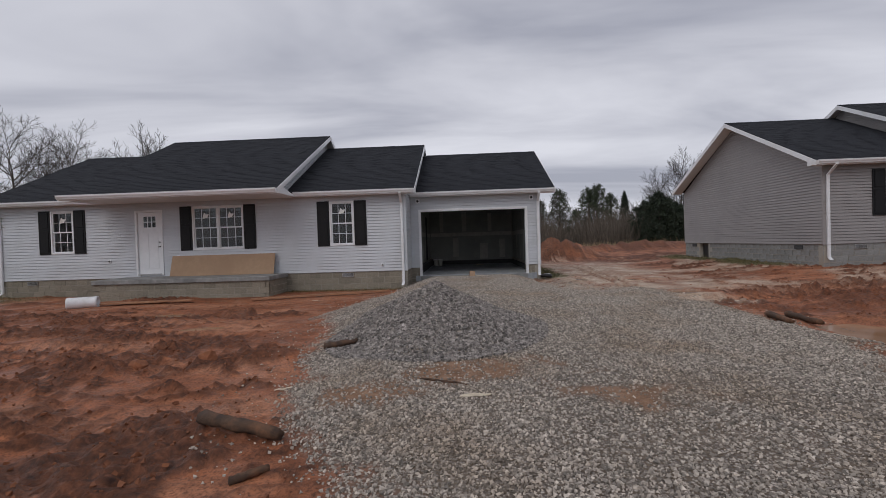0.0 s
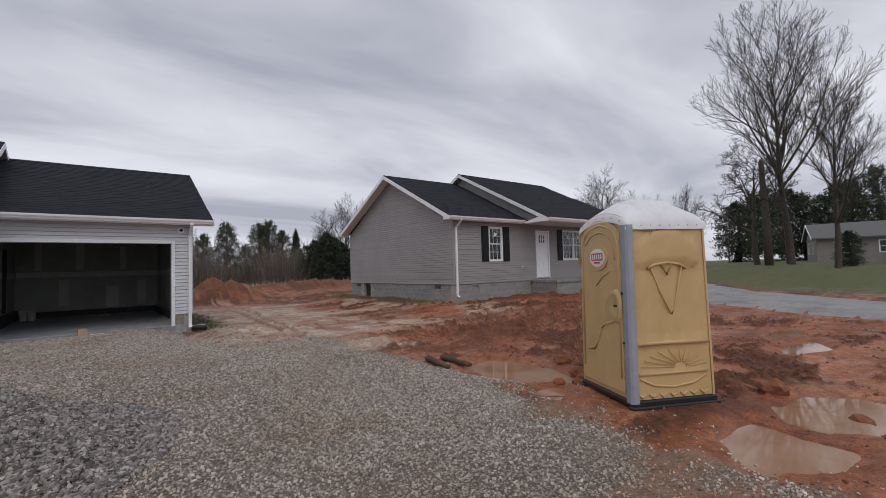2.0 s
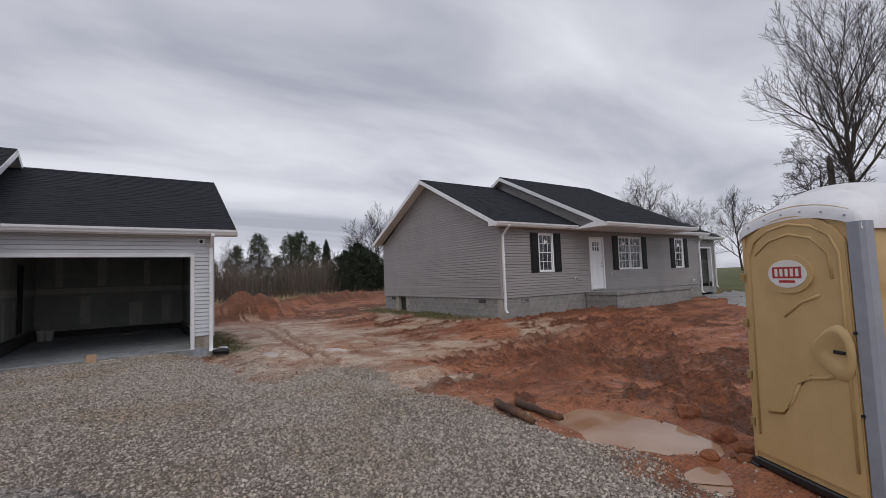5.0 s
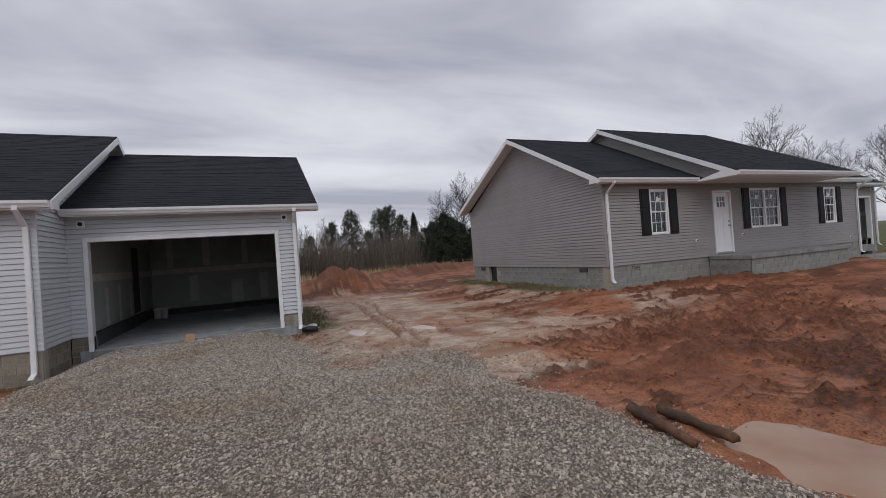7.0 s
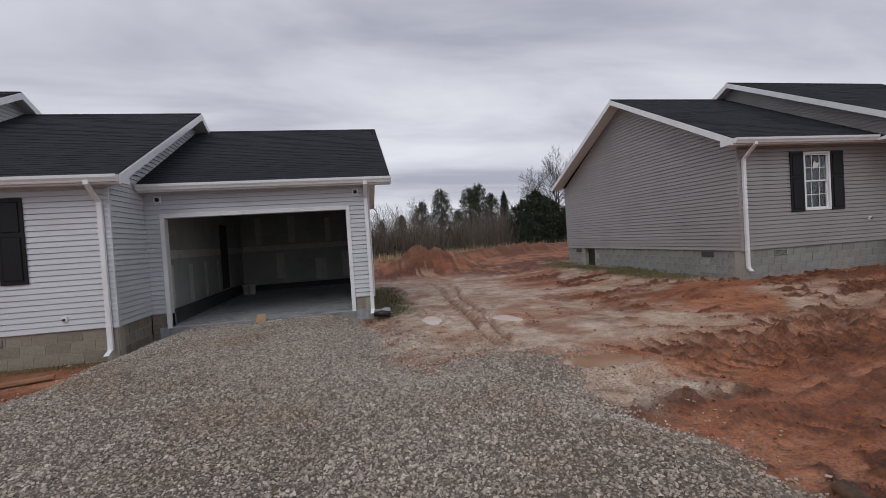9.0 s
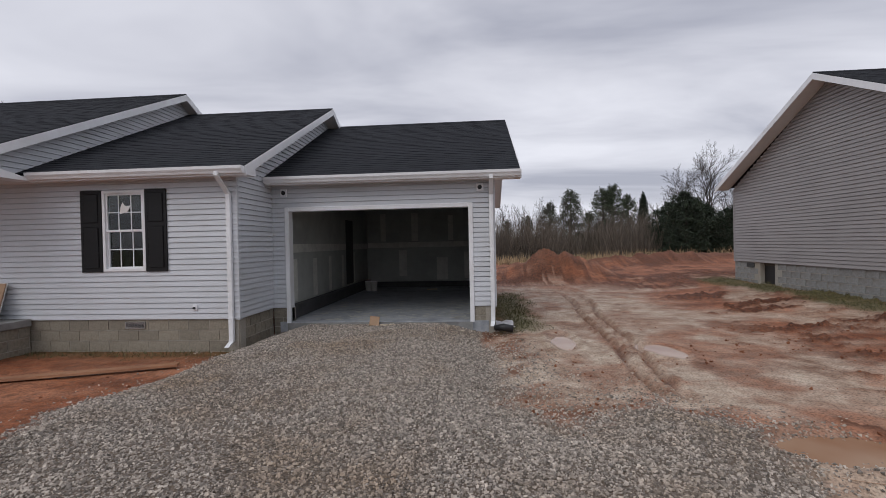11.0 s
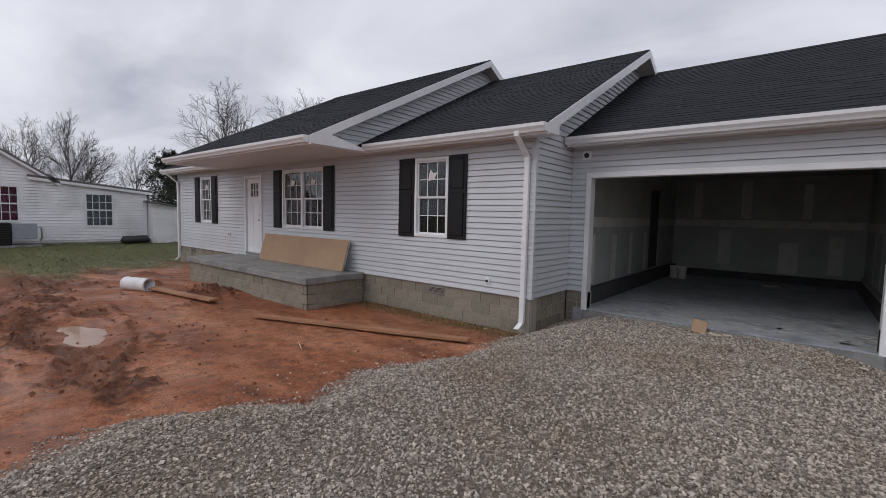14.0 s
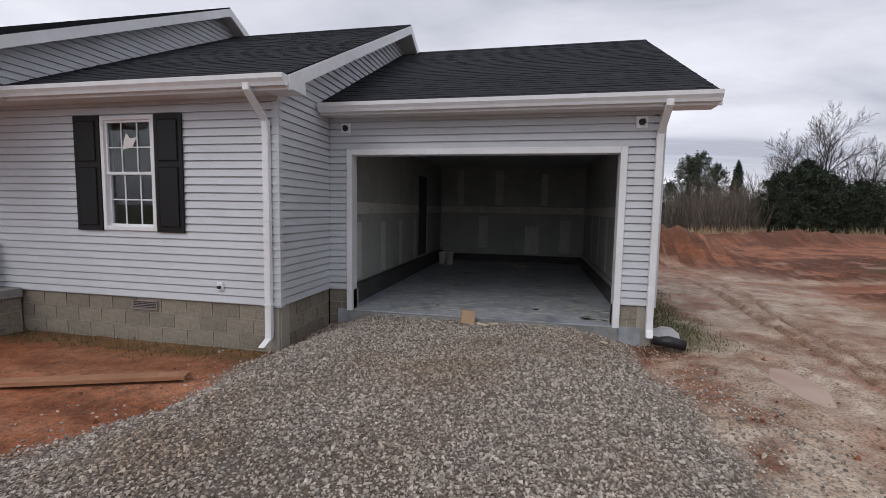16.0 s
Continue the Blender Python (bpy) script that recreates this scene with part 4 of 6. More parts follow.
def build_house(at, siding, blocks, label, board_on_porch):
    house = thing("house", at, label, "house", "new houses")
    post = "trim" if siding == "siding_white" else siding
    M["trim_corner"] = M[siding]
    W, D = MAIN_W, MAIN_D
    top = EAVE_Z + 0.12
    over = 0.36
    ridge_y, ridge_z = D / 2, top + PITCH * (D / 2 + over)
    W1, W2, W3 = (1.98, 2.83), (7.13, 8.96), (11.98, 12.83)
    DOOR = (5.07, 0.38, 6.06, 2.66)
    openings = [(W1[0], 1.22, W1[1], 2.74), (W2[0], 1.22, W2[1], 2.74), (W3[0], 1.22, W3[1], 2.74), DOOR]
    siding_wall(house, "front_wall", "x", 0, -1, 0, W, SILL_Z, EAVE_Z, siding, openings)
    pk = ridge_z - 0.1
    siding_wall(house, "gable_wall", "y", 0, -1, 0, D, SILL_Z, EAVE_Z, siding, (), (pk, (D / 2 - 0.05, D / 2 + 0.05)))
    siding_wall(house, "gable_wall", "y", W, 1, 0, D, SILL_Z, EAVE_Z, siding, (), (pk, (D / 2 - 0.05, D / 2 + 0.05)))
    siding_wall(house, "back_wall", "x", D, 1, 0, W, SILL_Z, EAVE_Z, siding)
    gx0, gx1 = W, W + GAR_W
    GO = (15.0, 0.0, 18.84, 2.37)
    siding_wall(house, "garage_front_wall", "x", GAR_Y, -1, gx0, gx1, SILL_Z, EAVE_Z, siding, [(GO[0] - 0.01, -0.1, GO[2] + 0.01, GO[3] + 0.01)])
    g_ridge_y = 0.5 * (GAR_Y + D)
    g_ridge_z = top + PITCH * (g_ridge_y - GAR_Y + over)
    siding_wall(house, "garage_side_wall", "y", gx1, 1, GAR_Y, D, SILL_Z, EAVE_Z, siding, (), (g_ridge_z - 0.1, (g_ridge_y - 0.05, g_ridge_y + 0.05)))
    siding_wall(house, "garage_back_wall", "x", D, 1, gx0, gx1, SILL_Z, EAVE_Z, siding)
    for x, y, sx, sy in ((0, 0, -1, -1), (W, 0, 1, -1), (0, D, -1, 1), (gx1, GAR_Y, 1, -1), (gx1, D, 1, 1)):
        xs = sorted((x + sx * 0.024, x - sx * 0.07))
        ys = sorted((y + sy * 0.024, y - sy * 0.07))
        part("corner_post", boxes((xs[0], ys[0], SILL_Z - 0.01, xs[1], ys[1], EAVE_Z), bevel=0.005), siding, house)
    # foundation
    mats = (blocks, "mortar")
    block_wall(house, "foundation", [
        ("x", 0.02, -1, 0, W, []), ("y", 0.02, -1, 0.01, D, [(6.95, 7.7)]), ("y", W - 0.02, 1, 0, GAR_Y, []),
        ("x", GAR_Y + 0.02, -1, W, GO[0], []), ("x", GAR_Y + 0.02, -1, GO[2], gx1, []), ("y", gx1 - 0.02, 1, GAR_Y, D, [])], SILL_Z, 4, mats)
    for u in (12.35, 9.9, 1.0):
        vent(house, 0.005, u, SILL_Z - 0.165)
    # crawl-space hatch and vents on the gable end, their unlit insides painted dark
    part("crawl_hatch", boxes((0.17, 6.8, -0.4, 0.19, 7.8, SILL_Z)), "black", house, "black sheet painting the unlit inside of the open crawl-space hatch")
    for u in (0.9, 8.0):
        part("side_vent", boxes((-0.012, u, SILL_Z - 0.17, 0.02, u + 0.4, SILL_Z - 0.03)), "dark", house)
    # floor, ceiling and rooms behind the glass, shade painted in as a dark brown
    part("floor_deck", boxes((0.15, 0.15, 0.2, W - 0.15, D - 0.15, 0.36)), "dim_room", house)
    part("ceiling_board", boxes((0.1, 0.1, EAVE_Z - 0.03, W - 0.1, D - 0.1, EAVE_Z)), "dim_room", house)
    part("partition", boxes((0.15, 4.2, 0.36, W - 0.15, 4.3, EAVE_Z - 0.03)), "dim_room", house)
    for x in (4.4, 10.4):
        part("partition", boxes((x, 0.15, 0.36, x + 0.1, 4.2, EAVE_Z - 0.03)), "dim_room", house)
    # garage inside
    part("garage_slab", boxes((gx0 + 0.15, GAR_Y - 0.02, -0.3, gx1 - 0.15, D - 0.15, 0.0)), "slab", house, "trowelled grey concrete garage floor with spilled compound")
    curb = part("block_curb", boxes((gx0 + 0.14, GAR_Y + 0.16, 0.0, gx0 + 0.3, D - 0.3, 0.3), (gx1 - 0.3, GAR_Y + 0.16, 0.0, gx1 - 0.14, D - 0.3, 0.2), (gx0 + 0.14, D - 0.32, 0, gx1 - 0.14, D - 0.14, 0.2)), "dark", house, "dark block kerb round the garage floor")
    dw = part("garage_drywall", boxes((gx0 + 0.14, GAR_Y + 0.15, 0.3, gx0 + 0.16, D - 0.16, EAVE_Z - 0.04)), "drywall", house, "unpainted grey drywall")
    part("garage_drywall", boxes((gx1 - 0.16, GAR_Y + 0.15, 0.2, gx1 - 0.14, D - 0.16, EAVE_Z - 0.04)), "drywall", house, "unpainted grey drywall")
    part("garage_drywall", boxes((gx0 + 0.16, D - 0.18, 0.2, gx1 - 0.16, D - 0.16, EAVE_Z - 0.04)), "drywall", house, "unpainted grey drywall")
    part("garage_ceiling", boxes((gx0 + 0.1, GAR_Y + 0.13, EAVE_Z - 0.04, gx1 - 0.1, D - 0.1, EAVE_Z - 0.01)), "drywall", house)
    seams = [(gx0 + 0.16, GAR_Y + 0.2, 1.48, gx0 + 0.163, D - 0.2, 1.68), (gx0 + 0.2, D - 0.183, 1.5, gx1 - 0.2, D - 0.18, 1.7), (gx1 - 0.163, GAR_Y + 0.2, 1.48, gx1 - 0.16, D - 0.2, 1.68)]
    rng = random.Random(11)
    for k in range(5):
        y = GAR_Y + 0.7 + k * 1.22
        w = rng.uniform(0.16, 0.3)
        seams.append((gx0 + 0.16, y, 0.34, gx0 + 0.1625, y + w, 1.42 + rng.uniform(-0.2, 0.0)))
        seams.append((gx1 - 0.1625, y, 0.34, gx1 - 0.16, y + w, 1.46))
    for x, w, za, zb in ((0.7, 0.2, 1.75, 2.8), (1.9, 0.25, 1.75, 2.8), (1.4, 0.3, 0.4, 1.4), (2.85, 0.42, 0.25, 1.1), (3.9, 0.3, 0.3, 1.3), (3.3, 0.2, 1.75, 2.7)):
        seams.append((gx0 + x, D - 0.1825, za, gx0 + x + w, D - 0.18, zb))
    for s in seams:
        part("taped_seam", boxes(s), "plaster", dw)
    # flat dark sheet paints the unlit doorway, the wall behind is uncut
    part("passage_door_opening", boxes((gx0 + 0.155, 6.2, 0.36, gx0 + 0.17, 7.0, 2.45)), "dark", house, "flat dark panel standing for the unlit passage doorway into the house")
    for cb in ((GO[0] - 0.09, GAR_Y - 0.05, -0.02, GO[0], GAR_Y + 0.16, GO[3] + 0.09), (GO[2], GAR_Y - 0.05, -0.02, GO[2] + 0.09, GAR_Y + 0.16, GO[3] + 0.09), (GO[0], GAR_Y - 0.05, GO[3], GO[2], GAR_Y + 0.16, GO[3] + 0.09)):
        part("garage_door_casing", boxes(cb, bevel=0.006), "trim", house, "white casing round the open garage doorway")
    part("garage_sill", boxes((GO[0] - 0.05, GAR_Y - 0.10, -0.34, GO[2] + 0.05, GAR_Y - 0.025, -0.015)), "concrete", house)
    for u in (gx0 + 0.22, gx1 - 0.36):
        box = part("light_mount", boxes((u, GAR_Y - 0.045, EAVE_Z - 0.26, u + 0.15, GAR_Y - 0.018, EAVE_Z - 0.1), bevel=0.008), "trim", house, "white mounting block with a bare wire")
        bm = bmesh.new()
        tube(bm, [(u + 0.075, GAR_Y - 0.044, EAVE_Z - 0.18), (u + 0.075, GAR_Y - 0.05, EAVE_Z - 0.18)], 0.045, 12)
        part("junction_box", bm, "black", box)
        bm = bmesh.new()
        tube(bm, [(u + 0.075, GAR_Y - 0.045, EAVE_Z - 0.18), (u + 0.05, GAR_Y - 0.1, EAVE_Z - 0.16), (u + 0.1, GAR_Y - 0.11, EAVE_Z - 0.14), (u + 0.11, GAR_Y - 0.09, EAVE_Z - 0.2)], 0.008, 5)
        part("wire", bm, "black", box)
    # windows and door
    house_window(house, -0.012, W1[0], 1.22, W1[1], 2.74)
    house_window(house, -0.012, W2[0], 1.22, W2[1], 2.74, 2)
    house_window(house, -0.012, W3[0], 1.22, W3[1], 2.74)
    front_door(house, -0.012, *DOOR)
    for u, z in ((13.72, 0.47), (4.05, 0.86), (6.55, 0.95)):
        o = part("outlet_box", boxes((u, -0.05, z, u + 0.09, -0.012, z + 0.11), bevel=0.008), "trim", house, "white outdoor outlet box")
        part("hose_tap", boxes((u + 0.025, -0.09, z + 0.03, u + 0.065, -0.05, z + 0.07), bevel=0.008), "black", o)
    # roofs
    e0 = -over
    roof_slope(house, "main_roof", -0.46, W + 0.36, e0, top, ridge_y, ridge_z, "charcoal shingled roof", 1)
    roof_slope(house, "main_roof_back", -0.46, W + 0.36, D + over, top, ridge_y, ridge_z, "", 2)
    ge = GAR_Y - over
    roof_slope(house, "garage_roof", W + 0.03, gx1 + 0.52, ge, top, g_ridge_y, g_ridge_z, "charcoal shingled garage roof", 3)
    roof_slope(house, "garage_roof_back", W + 0.03, gx1 + 0.52, D + over, top, g_ridge_y, g_ridge_z, "", 4)
    PX0, PX1, PE = 3.9, 10.88, -1.72
    p_ridge_y, p_ridge_z = 4.12, top + 0.0 + 0.5 * (4.12 - PE)
    by = 5.0
    bz = p_ridge_z - 0.5 * (by - p_ridge_y)
    roof_slope(house, "porch_roof", PX0, PX1, PE, top, p_ridge_y, p_ridge_z, "charcoal shingled porch roof", 5)
    roof_slope(house, "porch_roof_back", PX0, PX1, by + 0.35, bz - 0.175, p_ridge_y, p_ridge_z, "", 6)
    for name, x0, x1, y, z in (("ridge_cap", -0.46, W + 0.36, ridge_y, ridge_z), ("ridge_cap", W + 0.36, gx1 + 0.52, g_ridge_y, g_ridge_z), ("ridge_cap", PX0, PX1, p_ridge_y, p_ridge_z)):
        part(name, prism([(y - 0.14, z - 0.055), (y, z + 0.018), (y + 0.14, z - 0.055), (y, z - 0.02)], "x", x0, x1), "shingle", house)
    # gable of the porch roof above the main roof
    for x, side in ((PX1 - 0.3, 1), (PX0 + 0.3, -1)):
        f = wall_place("y", x, side)
        bm = bmesh.new()
        prof = [(-1.55, EAVE_Z - 0.01), (by, EAVE_Z - 0.01), (by, bz - 0.06), (p_ridge_y, p_ridge_z - 0.06), (-1.55, top + 0.5 * (-1.55 - PE) - 0.06)]
        vs = [[bm.verts.new(f(u, n, z)) for u, z in prof] for n in (-0.1, 0)]
        bm.faces.new(vs[0])
        bm.faces.new(vs[1][::-1])
        for i in range(5):
            bm.faces.new((vs[0][i], vs[0][(i + 1) % 5], vs[1][(i + 1) % 5], vs[1][i]))
        gw = part("porch_gable_wall", bm, siding, house)
        z = EAVE_Z
        while z < p_ridge_z - 0.12:
            zm = z + LAP / 2
            a = max(-1.55, PE + (zm + 0.07 - top) / 0.5)
            b = by if zm < bz - 0.06 else p_ridge_y + (p_ridge_z - 0.06 - zm) / 0.5
            if b - a > 0.05:
                bm = bmesh.new()
                solid8(bm, f, a, b, z + 0.013, z + LAP, 0.001, 0.001, 0.028, 0.018)
                part("siding_board", bm, siding, gw)
            z += LAP
    # rakes, fascias and soffits
    def rake(x0, x1, ya, za, yr, zr, yb, zb, soffit_in):
        slanted_board("rake_board", house, "trim", x0, x1, [(ya, za - 0.012), (yr, zr - 0.012), (yb, zb - 0.012)], 0.17, "white rake board")
        sx = sorted((soffit_in, x0 if abs(x0 - soffit_in) < abs(x1 - soffit_in) else x1))
        part("rake_soffit", prism([(ya + 0.05, za - 0.10), (yr, zr - 0.12), (yb - 0.05, zb - 0.10), (yb - 0.05, zb - 0.125), (yr, zr - 0.145), (ya + 0.05, za - 0.125)], "x", sx[0], sx[1]), "soffit", house)
    rake(W + 0.362, W + 0.385, e0, top, ridge_y, ridge_z, D + over, top, W + 0.025)
    rake(-0.485, -0.462, e0, top, ridge_y, ridge_z, D + over, top, -0.025)
    rake(gx1 + 0.522, gx1 + 0.545, ge, top, g_ridge_y, g_ridge_z, D + over, top, gx1 + 0.025)
    rake(PX1 + 0.002, PX1 + 0.025, PE, top, p_ridge_y, p_ridge_z, by + 0.3, bz - 0.15, PX1 - 0.27)
    rake(PX0 - 0.025, PX0 - 0.002, PE, top, p_ridge_y, p_ridge_z, by + 0.3, bz - 0.15, PX0 + 0.27)
    for x0, x1, y, ywall in ((-0.46, PX0, e0, 0), (PX1, W + 0.36, e0, 0), (W + 0.05, gx1 + 0.52, ge, GAR_Y), (PX0, PX1, PE, 0)):
        part("fascia", boxes((x0, y + 0.002, top - 0.17, x1, y + 0.024, top - 0.012)), "trim", house, "white fascia board")
        part("soffit", boxes((x0, y + 0.024, EAVE_Z - 0.03, x1, ywall - 0.02, EAVE_Z - 0.01)), "soffit", house, "white vinyl soffit")
        gutter(house, x0 + 0.01, x1 - 0.005, y, top - 0.015)
    # boxed ends of the eaves
    for x0, x1, y, w in ((PX1 - 0.3, PX1 + 0.025, PE, 1.4), (W + 0.02, W + 0.385, e0, over), (gx1 + 0.02, gx1 + 0.545, ge, over), (-0.485, -0.02, e0, over), (PX0 - 0.025, PX0 + 0.3, PE, 1.4)):
        part("eave_box", prism([(y + 0.028, top - 0.03), (y + 0.028, EAVE_Z - 0.035), (y + w, EAVE_Z - 0.035), (y + w, EAVE_Z - 0.004), (y + 0.34, top + 0.09)], "x", x0 + 0.003, x1 - 0.003), "trim", house)
    zb = -0.22
    downspout(house, W - 0.12, -0.0, e0, top - 0.1, -0.18)
    downspout(house, gx1 - 0.06, GAR_Y, ge, top - 0.1, -0.08)
    downspout(house, 0.12, -0.0, e0, top - 0.1, -0.2)
    # porch
    px0, px1, pf = 4.7, 10.42, -1.45
    block_wall(house, "porch_base", [("x", pf, -1, px0, px1, []), ("y", px1, 1, pf, -0.03, []), ("y", px0, -1, pf, -0.03, [])], 0.2, 3, mats)
    part("porch_slab", boxes((px0 - 0.04, pf - 0.07, 0.2, px1 + 0.05, -0.03, 0.34), bevel=0.012), "concrete", house, "grey poured concrete porch slab")
    return house


H1 = (-16.33, 15.0, 0.0)
H2 = (12.18, 15.2, 0.45)
build_house(H1, "siding_white", "block", "single-storey white vinyl-sided house with charcoal roof and open garage", True)
build_house(H2, "siding_grey", "block_pale", "single-storey grey vinyl-sided house with charcoal roof on bare clay", False)

# ---- portable toilet ----


def portable_toilet(at, rz):
    wc = thing("portable_toilet", at, "tan moulded plastic portable toilet with white roof standing in mud", "portable toilet", rz=rz)
    LX, LY, HT = 1.17, 0.98, 2.06

    def T(x, y, z):
        k = 1 - 0.045 * z / HT
        return (LX / 2 + (x - LX / 2) * k, LY / 2 + (y - LY / 2) * k, z)

    def arch(s):
        return HT + 0.13 * max(0.0, math.sin(math.pi * min(max(s, 0), 1))) ** 0.7

    part("skid", boxes((-0.04, -0.05, -0.05, LX + 0.05, 0.03, 0.03), (-0.04, LY - 0.05, -0.05, LX + 0.05, LY + 0.04, 0.03), (-0.025, -0.025, 0.02, LX + 0.025, LY + 0.025, 0.085), bevel=0.012), "black", wc, "black plastic skid base, muddy")
    # two long sides, with a raised foot and shoulders
    for name, y, sgn in (("side_panel", 0.0, -1), ("far_side_panel", LY, 1)):
        bm = bmesh.new()
        cols, rows = 24, 40
        grid = []
        for j in range(rows + 1):
            z = 0.09 + (HT - 0.09) * j / rows
            line = []
            for i in range(cols + 1):
                fx, fz = i / cols, (z - 0.09) / (HT - 0.09)
                d = 0.0
                dome = 0.95 - 0.16 * (2 * (fx - 0.5)) ** 2
                if 0.735 + 0.02 * (1 - (2 * (fx - 0.5)) ** 2) < fz < dome and 0.1 < fx < 0.9:
                    d = 0.022
                if 0.33 < fz < 0.735:
                    d = -0.010 * (1 + math.sin(fx * 30 + 0.6 * fz))
                if 0.15 < fz < 0.29 and 0.06 < fx < 0.94:
                    d = -0.014
                line.append(bm.verts.new(T(0.02 + (LX - 0.04) * fx, y + sgn * d, z)))
            grid.append(line)
        for j in range(rows):
            for i in range(cols):
                bm.faces.new((grid[j][i], grid[j][i + 1], grid[j + 1][i + 1], grid[j + 1][i]))
        side = part(name, bm, "tan", wc, smooth=True)

        def ridge(nm, pts, r, closed=False):
            bm = bmesh.new()
            tube(bm, [T(0.02 + (LX - 0.04) * a, y + sgn * 0.004, 0.09 + (HT - 0.09) * b) for a, b in pts], r, 6)
            part(nm, bm, "tan", side, smooth=True)

        if sgn < 0:
            ridge("shoulder_ridge", [(0.12, 0.80), (0.17, 0.86), (0.3, 0.92), (0.5, 0.948), (0.7, 0.92), (0.83, 0.86), (0.88, 0.80)], 0.014)
            ridge("visor_ridge", [(0.24, 0.725), (0.32, 0.745), (0.5, 0.757), (0.66, 0.745), (0.74, 0.722)], 0.016)
            ridge("chevron_ridge", [(0.28, 0.73), (0.38, 0.60), (0.51, 0.475), (0.53, 0.465), (0.56, 0.49), (0.62, 0.61), (0.69, 0.73)], 0.009)
            ridge("small_chevron_ridge", [(0.42, 0.745), (0.49, 0.69), (0.56, 0.745)], 0.012)
            ridge("ledge", [(0.04, 0.305), (0.5, 0.307), (0.97, 0.305)], 0.024)
            ridge("ledge", [(0.05, 0.138), (0.95, 0.138)], 0.017)
            ridge("smile_ridge", [(0.08, 0.115), (0.25, 0.075), (0.5, 0.06), (0.75, 0.075), (0.92, 0.115)], 0.013)
            for k in range(11):
                a = math.pi * (0.04 + 0.92 * k / 10)
                ridge("ray_ridge", [(0.6 + 0.08 * math.cos(a), 0.165 + 0.03 * math.sin(a)), (0.6 + (0.5 if math.cos(a) < 0 else 0.34) * math.cos(a), 0.168 + 0.105 * math.sin(a))], 0.005)
            for k in range(7):
                ridge("foot_scallop", [(0.06 + k * 0.13, 0.03), (0.10 + k * 0.13, 0.012), (0.14 + k * 0.13, 0.03)], 0.016)
            bm = bmesh.new()
            for k in range(11):
                for q in range(3):
                    fx = 0.2 + 0.022 * k
                    a = T(LX * fx, -0.012, HT * (0.935 + 0.014 * q))
                    add_box(bm, a[0], a[1] - 0.002, a[2], a[0] + 0.012, a[1] + 0.004, a[2] + 0.018)
            tagged(part("vent_mesh", bm, "tan_dark", side, "moulded vent grille"), kind="stuff")
    # gable ends: jambs, then the door
    for name, x in (("end_panel", LX), ("door_surround", 0.0)):
        bm = bmesh.new()
        ring = [T(x, 0.0, 0.09), T(x, LY, 0.09)] + [T(x, LY * (1 - k / 12), arch(1 - k / 12)) for k in range(13)]
        inner = None
        bm.faces.new([bm.verts.new(p) for p in ring])
        r = bmesh.ops.extrude_face_region(bm, geom=list(bm.faces))
        for v in r["geom"]:
            if isinstance(v, bmesh.types.BMVert):
                v.co.x += -0.03 if x else 0.03
        part(name, bm, "tan", wc)
    bm = bmesh.new()
    y0, y1 = 0.09, 0.95
    ring = [(y0, 0.14), (y1, 0.14)] + [(y1 + (y0 - y1) * k / 12, 1.88 + 0.24 * math.sin(math.pi * k / 12) ** 0.6) for k in range(13)]
    vs = [bm.verts.new(T(-0.028, a, b)) for a, b in ring]
    bm.faces.new(vs)
    r = bmesh.ops.extrude_face_region(bm, geom=list(bm.faces))
    for v in r["geom"]:
        if isinstance(v, bmesh.types.BMVert):
            v.co.x += 0.03
    bmesh.ops.bevel(bm, geom=list(bm.edges), offset=0.008, segments=2, affect="EDGES")
    door = part("door", bm, "tan", wc, "closed tan door with an arched top")

    def dr(nm, pts, r, mat="tan"):
        b2 = bmesh.new()
        tube(b2, [T(-0.03, a, b) for a, b in pts], r, 6)
        return part(nm, b2, mat, door, smooth=True)

    dr("door_bead", [(0.14, 0.3), (0.14, 1.8), (0.2, 1.93), (0.34, 2.02), (0.52, 2.05), (0.7, 2.02), (0.84, 1.93), (0.9, 1.8), (0.9, 0.3)], 0.011)
    dr("door_bead", [(0.2, 1.62), (0.22, 1.8), (0.34, 1.93), (0.52, 1.97), (0.7, 1.93), (0.84, 1.82)], 0.010)
    dr("swoop_ridge", [(0.2, 0.95), (0.3, 0.9), (0.42, 0.88), (0.52, 0.8), (0.58, 0.66), (0.66, 0.55), (0.8, 0.52)], 0.016)
    dr("swoop_ridge", [(0.3, 1.5), (0.45, 1.44), (0.6, 1.32)], 0.012)
    # badge
    def oval(nm, ry, rz_, x, mat, parent, label=""):
        b2 = bmesh.new()
        front = [b2.verts.new(T(x, 0.54 + ry * math.cos(a), 1.66 + rz_ * math.sin(a))) for a in np.linspace(0, 2 * math.pi, 29)[:-1]]
        rear = [b2.verts.new((v.co.x + 0.03, v.co.y, v.co.z)) for v in front]
        b2.faces.new(front)
        for i in range(28):
            b2.faces.new((front[i], front[(i + 1) % 28], rear[(i + 1) % 28], rear[i]))
        return part(nm, b2, mat, parent, label)
    rim = oval("badge_rim", 0.21, 0.155, -0.045, "tan", door)
    badge = oval("badge", 0.165, 0.11, -0.05, "badge_white", door, "oval white badge with a red field")
    def strip(nm, a0, b0, a1, b1, mat, x):
        b2 = bmesh.new()
        b2.faces.new([b2.verts.new(T(x, a, b)) for a, b in ((a0, b0), (a1, b0), (a1, b1), (a0, b1))])
        part(nm, b2, mat, badge)
    strip("red_field", 0.415, 1.625, 0.665, 1.715, "badge_red", -0.052)
    strip("red_bar", 0.47, 1.59, 0.61, 1.61, "badge_red", -0.052)
